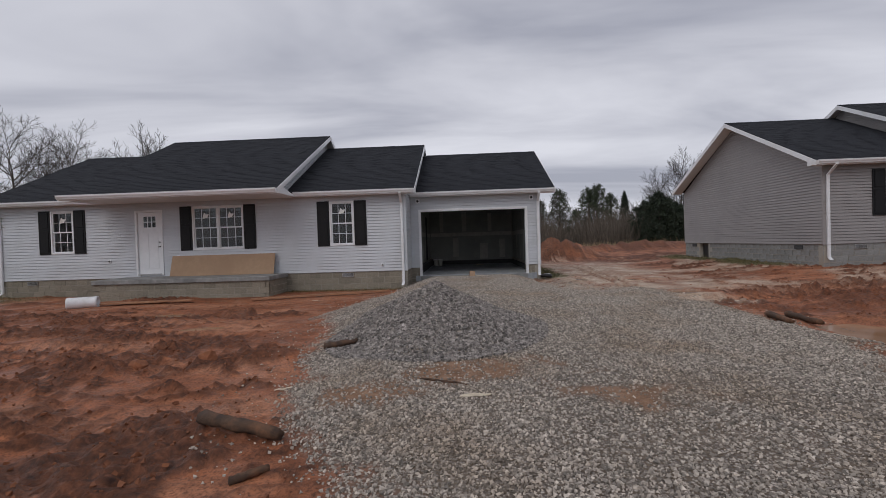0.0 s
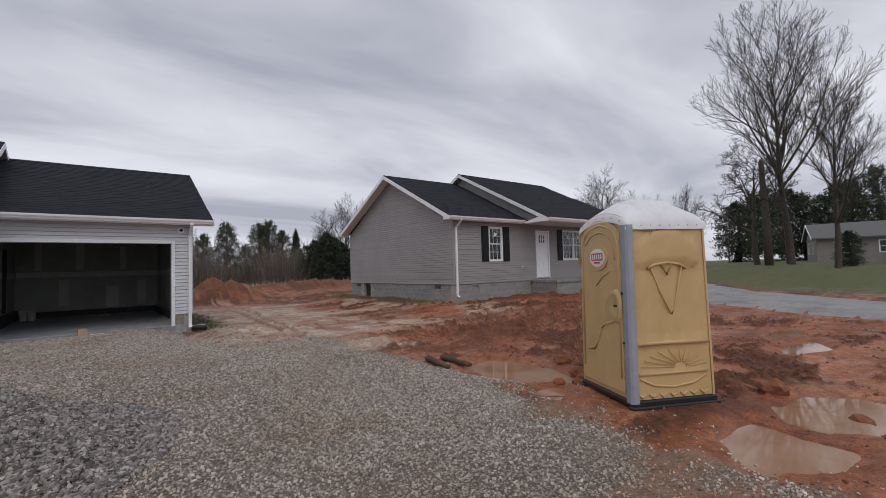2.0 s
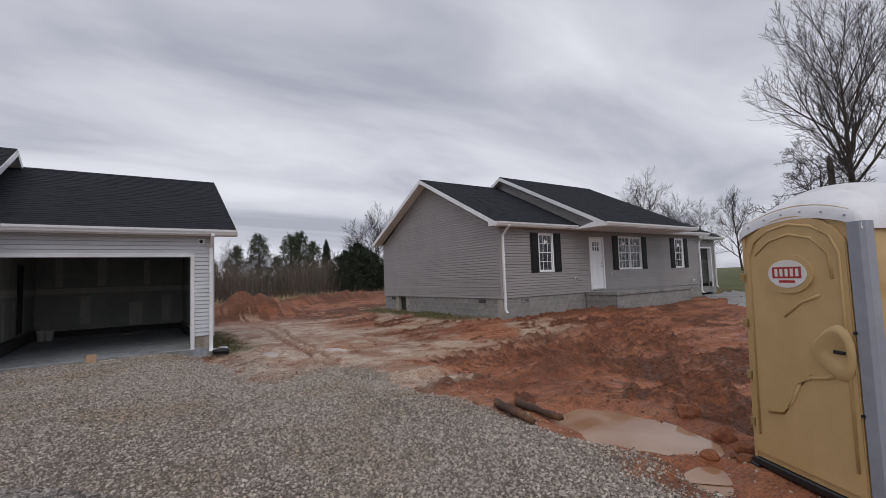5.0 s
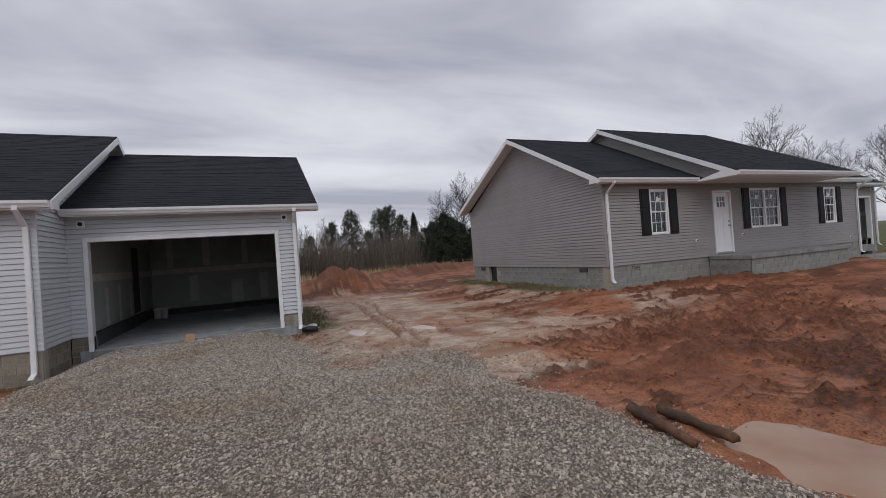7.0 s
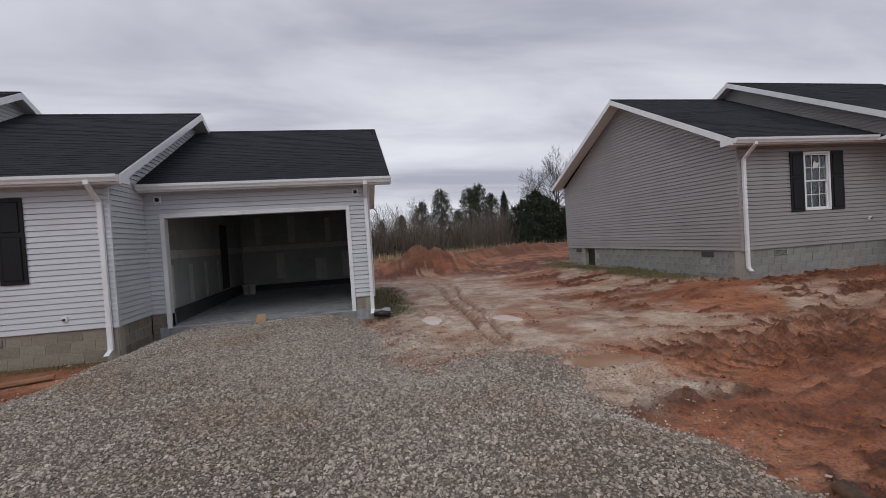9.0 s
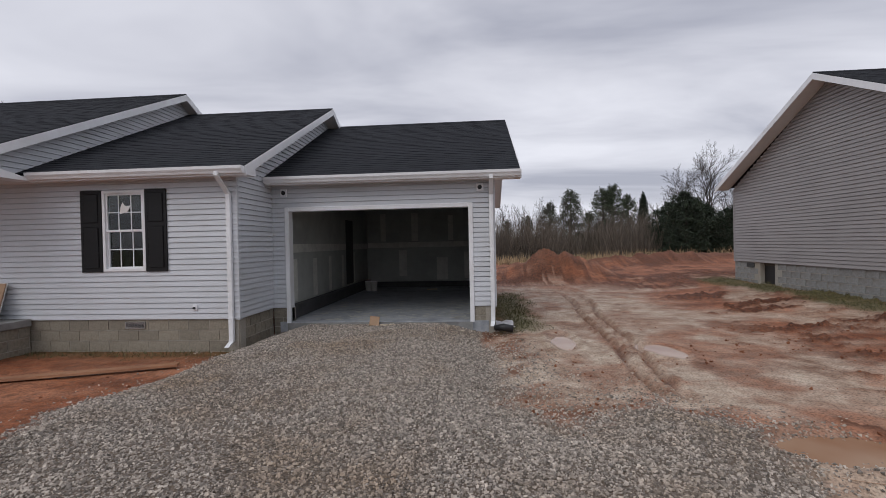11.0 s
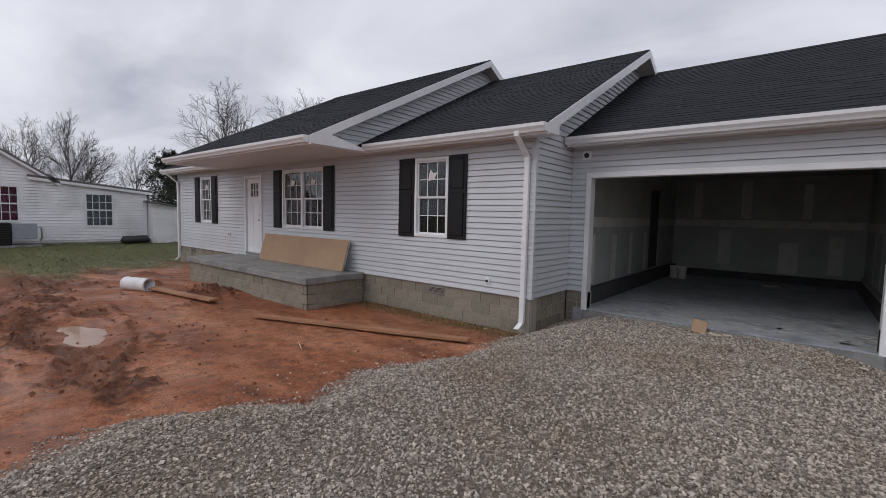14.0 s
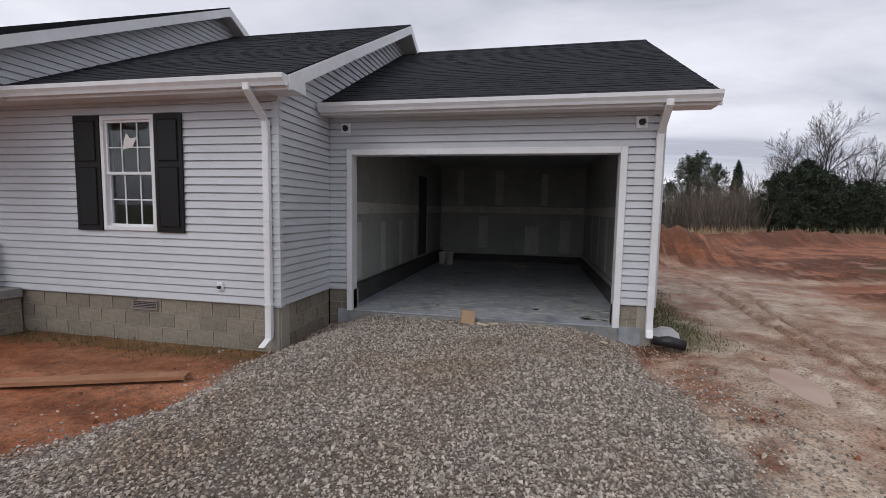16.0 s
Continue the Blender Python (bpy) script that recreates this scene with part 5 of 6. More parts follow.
    for k in range(5):
        strip("pale_bar", 0.435 + k * 0.045, 1.64, 0.462 + k * 0.045, 1.70, "badge_white", -0.0535)
    # handle pocket
    b2 = bmesh.new()
    outer, inner, deep = [], [], []
    for a in np.linspace(0, 2 * math.pi, 25)[:-1]:
        sy, sz = math.cos(a), math.sin(a)
        k = 1.0 - 0.25 * max(0, -sy)
        outer.append(b2.verts.new(T(-0.033, 0.24 + 0.155 * sy, 1.1 + 0.24 * sz * (0.75 - 0.35 * sy))))
        inner.append(b2.verts.new(T(-0.085, 0.23 + 0.12 * sy, 1.1 + 0.19 * sz * (0.75 - 0.35 * sy))))
        deep.append(b2.verts.new(T(-0.035, 0.21 + 0.065 * sy, 1.1 + 0.11 * sz * (0.75 - 0.35 * sy))))
    for i in range(24):
        j = (i + 1) % 24
        b2.faces.new((outer[i], outer[j], inner[j], inner[i]))
        b2.faces.new((inner[i], inner[j], deep[j], deep[i]))
    b2.faces.new(deep)
    part("handle_pocket", b2, "tan", door, smooth=True)
    b2 = bmesh.new()
    add_box(b2, *[v for p in ((T(-0.05, 0.15, 1.09)), (T(-0.03, 0.23, 1.115))) for v in p], bevel=0.004)
    part("latch", b2, "black", door)
    for z in (0.35, 0.75, 1.2, 1.6):
        b2 = bmesh.new()
        add_box(b2, -0.03, 0.945, z, -0.005, 0.985, z + 0.07, bevel=0.004)
        part("hinge", b2, "tan_dark", door)
    for z in (0.7, 1.25):
        b2 = bmesh.new()
        tube(b2, [T(-0.028, 0.075, z), T(-0.045, 0.075, z)], 0.012, 8)
        part("bolt", b2, "black", door)
    # posts at the corners
    for x, y in ((0, 0), (LX, 0), (LX, LY), (0, LY)):
        b2 = bmesh.new()
        vs = []
        for z in (0.06, HT - 0.05):
            cx, cy, _ = T(x, y, z)
            sx, sy = (-1 if x == 0 else 1), (-1 if y == 0 else 1)
            q = 1.0 if (x, y) == (0, 0) else 0.35
            sx, sy = sx * q, sy * q
            pr = [(cx + sx * 0.03, cy - sy * 0.07), (cx + sx * 0.034, cy + sy * 0.01), (cx + sx * 0.01, cy + sy * 0.034), (cx - sx * 0.07, cy + sy * 0.03), (cx - sx * 0.05, cy - sy * 0.05)]
            vs.append([b2.verts.new((a, b, z)) for a, b in pr])
        for i in range(5):
            b2.faces.new((vs[0][i], vs[0][(i + 1) % 5], vs[1][(i + 1) % 5], vs[1][i]))
        b2.faces.new(vs[0])
        b2.faces.new(vs[1])
        part("corner_post", b2, "post_grey" if (x, y) == (0, 0) else "tan", wc, "blue-grey plastic corner post" if (x, y) == (0, 0) else "")
    # roof
    b2 = bmesh.new()
    n, m = 28, 24
    k = 0.055
    rows = []
    for j in range(m + 1):
        sy = j / m
        line = []
        for i in range(n + 1):
            sx = i / n
            edge = min(sx, 1 - sx, sy, 1 - sy)
            x = -0.015 + (LX + 0.03) * sx
            y = -0.015 + (LY + 0.03) * sy
            z = HT - 0.03 + 0.13 * math.sin(math.pi * sy) ** 0.7 + 0.12 * min(1, edge * 5) ** 0.5 * (0.6 + 0.4 * math.sin(math.pi * sx)) + 0.06 * math.sin(math.pi * sy) * math.sin(math.pi * sx)
            if 0.28 < sx < 0.72 and 0.1 < sy < 0.9:
                z += 0.022
            line.append(b2.verts.new((LX / 2 + (x - LX / 2) * (1 - k * 0.6), LY / 2 + (y - LY / 2) * (1 - k * 0.6), z)))
        rows.append(line)
    for j in range(m):
        for i in range(n):
            b2.faces.new((rows[j][i], rows[j][i + 1], rows[j + 1][i + 1], rows[j + 1][i]))
    border = rows[0] + [r[-1] for r in rows[1:]] + rows[-1][-2::-1] + [r[0] for r in rows[-2:0:-1]]
    low = [b2.verts.new((LX / 2 + (v.co.x - LX / 2) * 1.01, LY / 2 + (v.co.y - LY / 2) * 1.01, v.co.z - 0.075)) for v in border]
    for i in range(len(border)):
        j = (i + 1) % len(border)
        b2.faces.new((border[i], border[j], low[j], low[i]))
    roof = part("roof", b2, "roof_white", wc, "translucent white domed roof", smooth=True)
    for k2 in range(8):
        b3 = bmesh.new()
        x = 0.09 + k2 * 0.135
        tube(b3, [(x, 0.012, HT - 0.06), (x, -0.006, HT - 0.06)], 0.007, 6)
        part("rivet", b3, "post_grey", roof)
    for k2 in range(6):
        b3 = bmesh.new()
        y = 0.1 + k2 * 0.155
        z = HT - 0.055 + 0.13 * math.sin(math.pi * y / LY) ** 0.7
        tube(b3, [(0.012, y, z), (-0.006, y, z)], 0.007, 6)
        part("rivet", b3, "post_grey", roof)
    return wc


portable_toilet((5.54, 4.03, -0.21), -27).scale = (0.906, 1.10, 1.04)

# ---- loose things on the lot ----


def plank(a, b, w, t, label, mat="lumber", lift=0.0, sag=0.0):
    ax, ay = a
    bx, by = b
    ln, ang = math.hypot(bx - ax, by - ay), math.degrees(math.atan2(by - ay, bx - ax))
    bm = bmesh.new()
    n = 12
    rings = []
    for i in range(n + 1):
        s = i / n
        x = ln * s
        z = height(ax + (bx - ax) * s, ay + (by - ay) * s)
        wob = 0.006 * math.sin(7 * s)
        rings.append((x, wob, z))
    zs = [r[2] for r in rings]
    fit = np.polyfit([r[0] for r in rings], zs, 1)
    vs = []
    for x, wob, z in rings:
        zz = fit[0] * x + fit[1] + 0.035 + lift
        vs.append([bm.verts.new((x, wob + o, zz + h)) for o, h in ((-w / 2, 0), (w / 2, 0), (w / 2, t), (-w / 2, t))])
    for r0, r1 in zip(vs, vs[1:]):
        for k in range(4):
            bm.faces.new((r0[k], r0[(k + 1) % 4], r1[(k + 1) % 4], r1[k]))
    bm.faces.new(vs[0][::-1])
    bm.faces.new(vs[-1])
    ob = part("plank", bm, mat)
    ob.matrix_basis = pose(ax, ay, 0, 0, 0, ang)
    return tagged(ob, label, "plank", "planks on the clay")


plank((-6.0, 12.5), (-2.2, 13.95), 0.16, 0.04, "long wet brown plank lying on the clay")
plank((-10.25, 12.2), (-7.8, 12.55), 0.2, 0.04, "short wet brown plank beside a white pipe")


def log(a, b, r, label, seed):
    rng = random.Random(seed)
    ax, ay = a
    bx, by = b
    bm = bmesh.new()
    pts, rad = [], []
    za, zb = height(ax, ay), height(bx, by)
    lift = max(0, height((ax + bx) / 2, (ay + by) / 2) - (za + zb) / 2)
    for i in range(11):
        s = i / 10
        pts.append(((bx - ax) * s + rng.uniform(-1, 1) * r * 0.12, (by - ay) * s + rng.uniform(-1, 1) * r * 0.12, za + (zb - za) * s + lift + r * 0.7))
        rad.append(r * rng.uniform(0.88, 1.1) * (1.05 - 0.25 * s))
    tube(bm, pts, rad, 7)
    for v in bm.verts:
        v.co += Vector((rng.uniform(-1, 1), rng.uniform(-1, 1), rng.uniform(-1, 1))) * r * 0.2
    ob = part("log", bm, "log", smooth=True)
    ob.location = (ax, ay, 0)
    return tagged(ob, label, "log", "logs on the lot")


log((5.6, 8.02), (5.3, 7.06), 0.06, "mud-covered log at the edge of the gravel", 1)
log((5.75, 7.8), (5.66, 6.95), 0.056, "dark split log beside a puddle", 2)
log((-2.1, 3.62), (-1.32, 3.4), 0.06, "short bark-covered log lying on clay", 3)
log((-1.4, 2.76), (-1.2, 2.92), 0.03, "broken stick lying on clay", 4)
log((-1.86, 6.28), (-1.36, 6.22), 0.05, "short dark log at the foot of the gravel heap", 5)


def stick(a, b, label, seed, mat="lumber_pale", r=0.018):
    rng = random.Random(seed)
    bm = bmesh.new()
    for k in range(1):
        o = 0.0
        pts = []
        for i in range(5):
            s = i / 4
            x, y = a[0] + (b[0] - a[0]) * s, a[1] + (b[1] - a[1]) * s + o * (1 - 1.5 * s)
            pts.append((x - a[0], y - a[1], height(x, y) + r + rng.uniform(0, 0.012)))
        tube(bm, pts, [r * 0.6, r, r * 1.1, r * 0.9, r * 0.4], 5)
    ob = part("wood_scrap", bm, mat)
    ob.location = (*a, 0)
    return tagged(ob, label, "wood scrap", "wood scraps")


stick((0.13, 4.0), (0.42, 4.05), "pale freshly split wood scrap on gravel", 7)
stick((-1.9, 4.62), (-1.72, 4.66), "small pale wood scrap on clay", 8, r=0.01)
stick((-0.3, 4.55), (0.2, 4.35), "thin dark branch lying on gravel", 9, "log", 0.012)
stick((-4.1, 12.2), (-3.7, 12.0), "thin pale twig lying on the clay", 10, r=0.006)


def pipe_section():
    bm = bmesh.new()
    L, R, r = 0.72, 0.16, 0.14
    n = 24
    rings = []
    for x, rad in ((0, R), (0.05, R + 0.012), (0.1, R), (L - 0.1, R), (L - 0.05, R + 0.012), (L, R), (L, r), (0, r)):
        rings.append([bm.verts.new((x, rad * math.cos(2 * math.pi * k / n), rad * math.sin(2 * math.pi * k / n))) for k in range(n)])
    for i in range(len(rings)):
        r0, r1 = rings[i], rings[(i + 1) % len(rings)]
        for k in range(n):
            bm.faces.new((r0[k], r0[(k + 1) % n], r1[(k + 1) % n], r1[k]))
    ob = part("drain_pipe", bm, "roof_white", smooth=True)
    ob.matrix_basis = pose(-10.95, 11.85, height(-10.7, 12.0) + 0.15, 0, 0, 24)
    tagged(ob, "short length of white plastic drain pipe on clay", "pipe")


pipe_section()


def leaning_board():
    b = thing("fibreboard_sheets", (-9.9, 14.97, 0.344), "tan fibreboard sheets leaning on the wall on the porch", "board")
    for k in range(2):
        y = -0.16 - 0.045 * k
        bm = prism([(y - 0.12, 0.0), (y - 0.10, 0.0), (y + 0.10, 0.69), (y + 0.08, 0.69)], "x", 0.0 + 0.03 * k, 3.64 + 0.02 * k)
        part("sheet", bm, "osb" if k else "badge_white", b)


leaning_board()


def entry_scraps():
    bm = boxes((0, 0, 0, 0.2, 0.09, 0.2), bevel=0.006)
    ob = part("wood_block", bm, "osb")
    ob.matrix_basis = pose(0.42, 16.12, height(0.5, 16.15) + 0.01, -18, 8, 12)
    tagged(ob, "orange-brown wood offcut leaning at the garage threshold", "wood block")
    for k, (x, y) in enumerate(((0.72, 16.1), (0.9, 16.15), (0.8, 16.02), (2.35, 15.95))):
        bm = boxes((-0.06, -0.025, 0, 0.06, 0.025, 0.02), bevel=0.004)
        ob = part("wood_chip", bm, "lumber_pale")
        ob.matrix_basis = pose(x, y, height(x, y) + 0.012, 4, 6, 40 * k)
        tagged(ob, "small pale wood chip on gravel", "wood scrap", "wood chips")


entry_scraps()


def garage_clutter():
    for k, (x, y) in enumerate(((-1.2, 22.6), (-0.98, 22.5))):
        b = thing("bucket", (x, y, 0.002), "pale plastic bucket of joint compound on the garage floor", "bucket", "buckets")
        bm = bmesh.new()
        tube(bm, [(0, 0, 0), (0, 0, 0.01), (0, 0, 0.3), (0, 0, 0.31), (0, 0, 0.33)], [0.10, 0.105, 0.12, 0.128, 0.128], 16)
        part("pail", bm, "plaster", b, smooth=True)
        bm = bmesh.new()
        tube(bm, [(0, 0, 0.331), (0, 0, 0.345)], [0.132, 0.128], 16)
        part("lid", bm, "roof_white", b)
    bm = boxes((0, 0, 0, 0.35, 0.12, 0.03), bevel=0.006)
    ob = part("wood_offcut", bm, "lumber_pale")
    ob.matrix_basis = pose(0.9, 22.6, 0.002, 0, 0, 15)
    tagged(ob, "pale wood offcut on the garage floor", "wood scrap")
    rng = random.Random(3)
    bm = bmesh.new()
    for _ in range(260):
        x, y = rng.uniform(-1.2, 2.6), 16.6 + 3.0 * rng.random() ** 1.5
        w, l = rng.uniform(0.015, 0.06), rng.uniform(0.03, 0.16)
        a = rng.uniform(-0.5, 0.5)
        ring = []
        for q in range(6):
            t = 2 * math.pi * q / 6
            u, v = l * math.cos(t) * rng.uniform(0.6, 1.2), w * math.sin(t) * rng.uniform(0.6, 1.2)
            ring.append(bm.verts.new((x + u * math.cos(a) - v * math.sin(a), y + u * math.sin(a) + v * math.cos(a), 0.004)))
        bm.faces.new(ring)
    ob = part("compound_drips", bm, "plaster")
    tagged(ob, "splashes of dried white joint compound on concrete", "spill", kind="stuff")


garage_clutter()


def splash_block():
    s = thing("splash_block", (2.95, 16.1, -0.16), "black drain elbow and torn plastic sheet beside the garage corner", "drain")
    bm = bmesh.new()
    tube(bm, [(0.05, 0.05, 0.05), (0.22, 0.0, 0.07), (0.42, -0.02, 0.04)], [0.05, 0.075, 0.07], 12)
    part("elbow", bm, "black", s, smooth=True)
    rng = random.Random(8)
    bm = bmesh.new()
    g = [[bm.verts.new((0.08 + 0.13 * i + rng.uniform(-0.03, 0.03), 0.15 + 0.12 * j, 0.03 + 0.07 * rng.random())) for i in range(4)] for j in range(6)]
    for j in range(5):
        for i in range(3):
            bm.faces.new((g[j][i], g[j][i + 1], g[j + 1][i + 1], g[j + 1][i]))
    bmesh.ops.solidify(bm, geom=list(bm.faces), thickness=0.008)
    part("sheet", bm, "roof_white", s, "crumpled white plastic sheet")


splash_block()

# ---- stones and clods ----
CHIP = np.array([(math.cos(2.094 * k), math.sin(2.094 * k), z) for z in (-0.62, 0.62) for k in range(3)], float)
CHIP_F = np.array([(0, 2, 1), (3, 4, 5), (0, 1, 4), (0, 4, 3), (1, 2, 5), (1, 5, 4), (2, 0, 3), (2, 3, 5)])


def scatter(name, xs, ys, sizes, material, label, category, seed, sink=0.25, flat_z=0.85):
    """Angular chips, each tilted and stretched its own way, bedded in the ground."""
    rng = np.random.RandomState(seed)
    n = len(xs)
    z = ground_fields(xs, ys)[0]
    v = CHIP[None] * rng.uniform(0.75, 1.15, (n, 6, 1)) + rng.uniform(-0.2, 0.2, (n, 6, 3))
    v = v * (sizes[:, None, None] * rng.uniform(0.75, 1.3, (n, 1, 3)) * np.array([1, 1, flat_z]))
    a = rng.uniform(0, 2 * math.pi, n)
    b = rng.uniform(-1.1, 1.1, n)
    ca, sa, cb, sb = np.cos(a)[:, None], np.sin(a)[:, None], np.cos(b)[:, None], np.sin(b)[:, None]
    x1, z1 = v[..., 0] * cb - v[..., 2] * sb, v[..., 0] * sb + v[..., 2] * cb
    out = np.stack([x1 * ca - v[..., 1] * sa + xs[:, None], x1 * sa + v[..., 1] * ca + ys[:, None], z1 + (z + sizes * (flat_z - sink - 0.25))[:, None]], -1)
    faces = (CHIP_F[None] + 6 * np.arange(n)[:, None, None]).reshape(-1, 3)
    ob = raw(name, out.reshape(-1, 3), faces, material)
    return tagged(ob, label, category, kind="stuff")


def drive_stones():
    rng = np.random.RandomState(21)
    n = 420000
    ys = 0.4 + 16.0 * rng.rand(n)
    xs = -3.2 + 9.4 * rng.rand(n)
    d = inside_by(xs, ys, DRIVE)
    jit = fbm(xs, ys, 0.9, 4)
    p = smoothstep(-0.32, 0.25, d + jit * 0.8 + 0.5 * fbm(xs, ys, 3.5, 3)) * (0.55 + 0.45 * smoothstep(-0.16, 0.04, fbm(xs + 50, ys, 0.6, 3)))
    p *= (1 - 0.8 * bare_patch(xs, ys)) * (1 - 0.35 * smoothstep(11, 15, ys))
    p = np.maximum(p, 0.02 * (np.abs(d) < 0.9))
    p = np.maximum(p, 0.3 * smoothstep(-1.2, 0.1, d + 1.5 * jit) * (ys > 10.5) * (xs > 2.4))
    keep = rng.rand(n) < p
    xs, ys = xs[keep], ys[keep]
    s = 0.0065 + 0.0115 * rng.rand(len(xs)) ** 2.0
    scatter("driveway_gravel", xs, ys, s, "stone", "loose grey crushed limestone gravel on the driveway", "gravel", 22)
    px, py, pr, ph = PILE
    m = 38000
    a, r = 2 * math.pi * rng.rand(m), pr * 1.1 * np.sqrt(rng.rand(m))
    xs, ys = px + r * np.cos(a), py + r * np.sin(a)
    s = 0.011 + 0.017 * rng.rand(m) ** 1.6
    scatter("gravel_heap", xs, ys, s, "stone_wet", "conical heap of grey crushed stone on the driveway", "gravel heap", 23, sink=0.1)


drive_stones()


def clay_clods():
    rng = np.random.RandomState(31)
    n = 85000
    xs, ys = -13 + 30 * rng.rand(n), 0.5 + 16 * rng.rand(n)
    d = inside_by(xs, ys, DRIVE)
    h, gravel, grass, pale, wet, churn, silt = ground_fields(xs, ys)
    lumps = churn
    p = (d < 0.1) * (0.03 + 0.97 * lumps) * (1 - grass) * (1 - 0.7 * pale)
    p *= ~((xs > -16.4) & (xs < -1.6) & (ys > 13.5)) & ~((xs > 5.2) & (xs < 6.6) & (ys > 3.2) & (ys < 5.2)) & ~((ys > 15.3) & (xs > 12.3))
    keep = rng.rand(n) < p
    xs, ys = xs[keep], ys[keep]
    s = 0.006 + 0.022 * rng.rand(len(xs)) ** 4
    scatter("clay_clods", xs, ys, s, "clod", "crumbled lumps of wet red clay", "clay", 32)
    for k, (x, y, r) in enumerate(((7.7, 3.3, 0.16), (6.6, 5.5, 0.12), (7.0, 6.1, 0.14), (6.3, 5.2, 0.09), (7.2, 2.4, 0.12), (-3.3, 5.7, 0.12), (-4.1, 5.5, 0.1), (5.95, 5.35, 0.08), (6.05, 5.1, 0.07))):
        bm = bmesh.new()
        bmesh.ops.create_icosphere(bm, subdivisions=2, radius=r)
        rr = random.Random(k)
        for v in bm.verts:
            v.co *= 1 + 0.5 * noise.noise(v.co * 9 + Vector((k, 0, 0))) + rr.uniform(-0.07, 0.07)
            v.co.z *= 0.75
        ob = part("clay_lump", bm, "clod")
        ob.location = (x, y, height(x, y) + r * 0.35)
        tagged(ob, "rough lump of wet red clay", "clay lump", "clay lumps")


clay_clods()

# ---- neighbouring houses ----


def neighbour_house():
    """White house with a long lean-to; its gable end faces the lot."""
    X, Y = -22.6, 9.1
    nb = thing("neighbour_house", (X, Y, 0.0), "old white clapboard house with grey roof and lean-to on grass", "house")
    # outline of the gable end in run and height
    ridge_z, z0 = 5.0, 0.12
    prof = [(-5.2, 1.95), (0.0, ridge_z), (3.45, 2.95), (3.3, 2.72), (6.75, 2.38), (6.75, z0), (-5.2, z0)]
    wins = [(1.34, 1.05, 2.3, 2.4), (4.45, 0.84, 5.4, 2.22)]
    def top_at(u):
        if u <= 0:
            return ridge_z + (u) * (ridge_z - 1.95) / 5.2
        if u <= 3.35:
            return ridge_z - u * (ridge_z - 2.72) / 3.35
        return 2.72 - (u - 3.35) * (2.72 - 2.38) / 3.4
    f = wall_place("y", 0.0, 1)
    bm = bmesh.new()
    us = sorted({-5.2, 0.0, 3.35, 6.75, *[w[0] for w in wins], *[w[2] for w in wins]})
    for a, b in zip(us, us[1:]):
        zs = [(z0, None)]
        hole = [w for w in wins if w[0] < b and w[2] > a]
        pieces = [(z0, hole[0][1]), (hole[0][3], None)] if hole else zs
        for c, d in pieces:
            vs = [bm.verts.new(f(u, n, (top_at(u) if d is None else d) if hi else c)) for n in (-0.15, 0.0) for u, hi in ((a, 0), (b, 0), (b, 1), (a, 1))]
            for q in ((0, 1, 2, 3), (4, 7, 6, 5), (0, 4, 5, 1), (1, 5, 6, 2), (2, 6, 7, 3), (3, 7, 4, 0)):
                bm.faces.new([vs[i] for i in q])
    wall = part("gable_wall", bm, "siding_far", nb)
    z = z0 + 0.1
    while z < ridge_z - 0.1:
        a = -5.2 if z + 0.06 < 1.95 else -(ridge_z - z - 0.06) * 5.2 / (ridge_z - 1.95)
        zz = z + 0.06
        if zz < 2.38:
            b = 6.75
        elif zz < 2.72:
            b = 3.35 + (2.72 - zz) / (0.34) * 3.4
        else:
            b = (ridge_z - zz) * 3.35 / (ridge_z - 2.72)
        spans = [(a, b)]
        for w in wins:
            if w[1] < z + 0.1 and w[3] > z + 0.02:
                spans = cut(spans, w[0] - 0.06, w[2] + 0.06)
        for s, e in spans:
            if e - s > 0.03:
                bm = bmesh.new()
                solid8(bm, f, s, e, z + 0.014, z + 0.12, 0.001, 0.001, 0.036, 0.008)
                part("clapboard", bm, "siding_far", wall)
        z += 0.12
    part("foundation", boxes((-0.12, -5.2, -0.35, 0.012, 6.7, z0 + 0.02)), "block_pale", nb)
    part("side_wall", boxes((-9, 6.6, -0.3, -0.15, 6.74, 2.36)), "siding_far", nb)
    part("far_side_wall", boxes((-9, -5.2, -0.3, -0.15, -5.06, 1.95)), "siding_far", nb)
    part("rear_wall", boxes((-9.1, -5.2, -0.3, -9, 6.74, 2.3)), "siding_far", nb)
    for name, pts, over in (("main_roof", [(-5.5, 1.82), (0, ridge_z + 0.05), (3.6, 2.62)], 0.18), ("lean_to_roof", [(2.6, 2.85), (6.95, 2.42)], 0.18)):
        top = [(u, q + 0.06) for u, q in pts]
        low = [(u, q - 0.03) for u, q in reversed(pts)]
        part(name, prism(top + low, "x", -9.2, over), "far_roof", nb, "weathered grey shingled roof")
        part("bargeboard", prism([(u, q - 0.01) for u, q in pts] + [(u, q - 0.14) for u, q in reversed(pts)], "x", over - 0.03, over - 0.005), "trim", nb, "pale bargeboard")
    for k, (u0, a, u1, b) in enumerate(wins):
        w = part("window", boxes(*[(n0 - 0.0, uu0, zz0, n1, uu1, zz1) for uu0, n0, zz0, uu1, n1, zz1 in [(p[0], 0.0, p[2], p[3], 0.05, p[5]) for p in frame_boxes(u0 - 0.06, a - 0.06, u1 + 0.06, b + 0.06, 0.08, 0, 1)]]), "trim", nb, "white-framed window with small panes")
        bs = []
        for i in (1, 2, 3):
            u = u0 + (u1 - u0) * i / 4
            bs.append((0.004, u - 0.012, a, 0.024, u + 0.012, b))
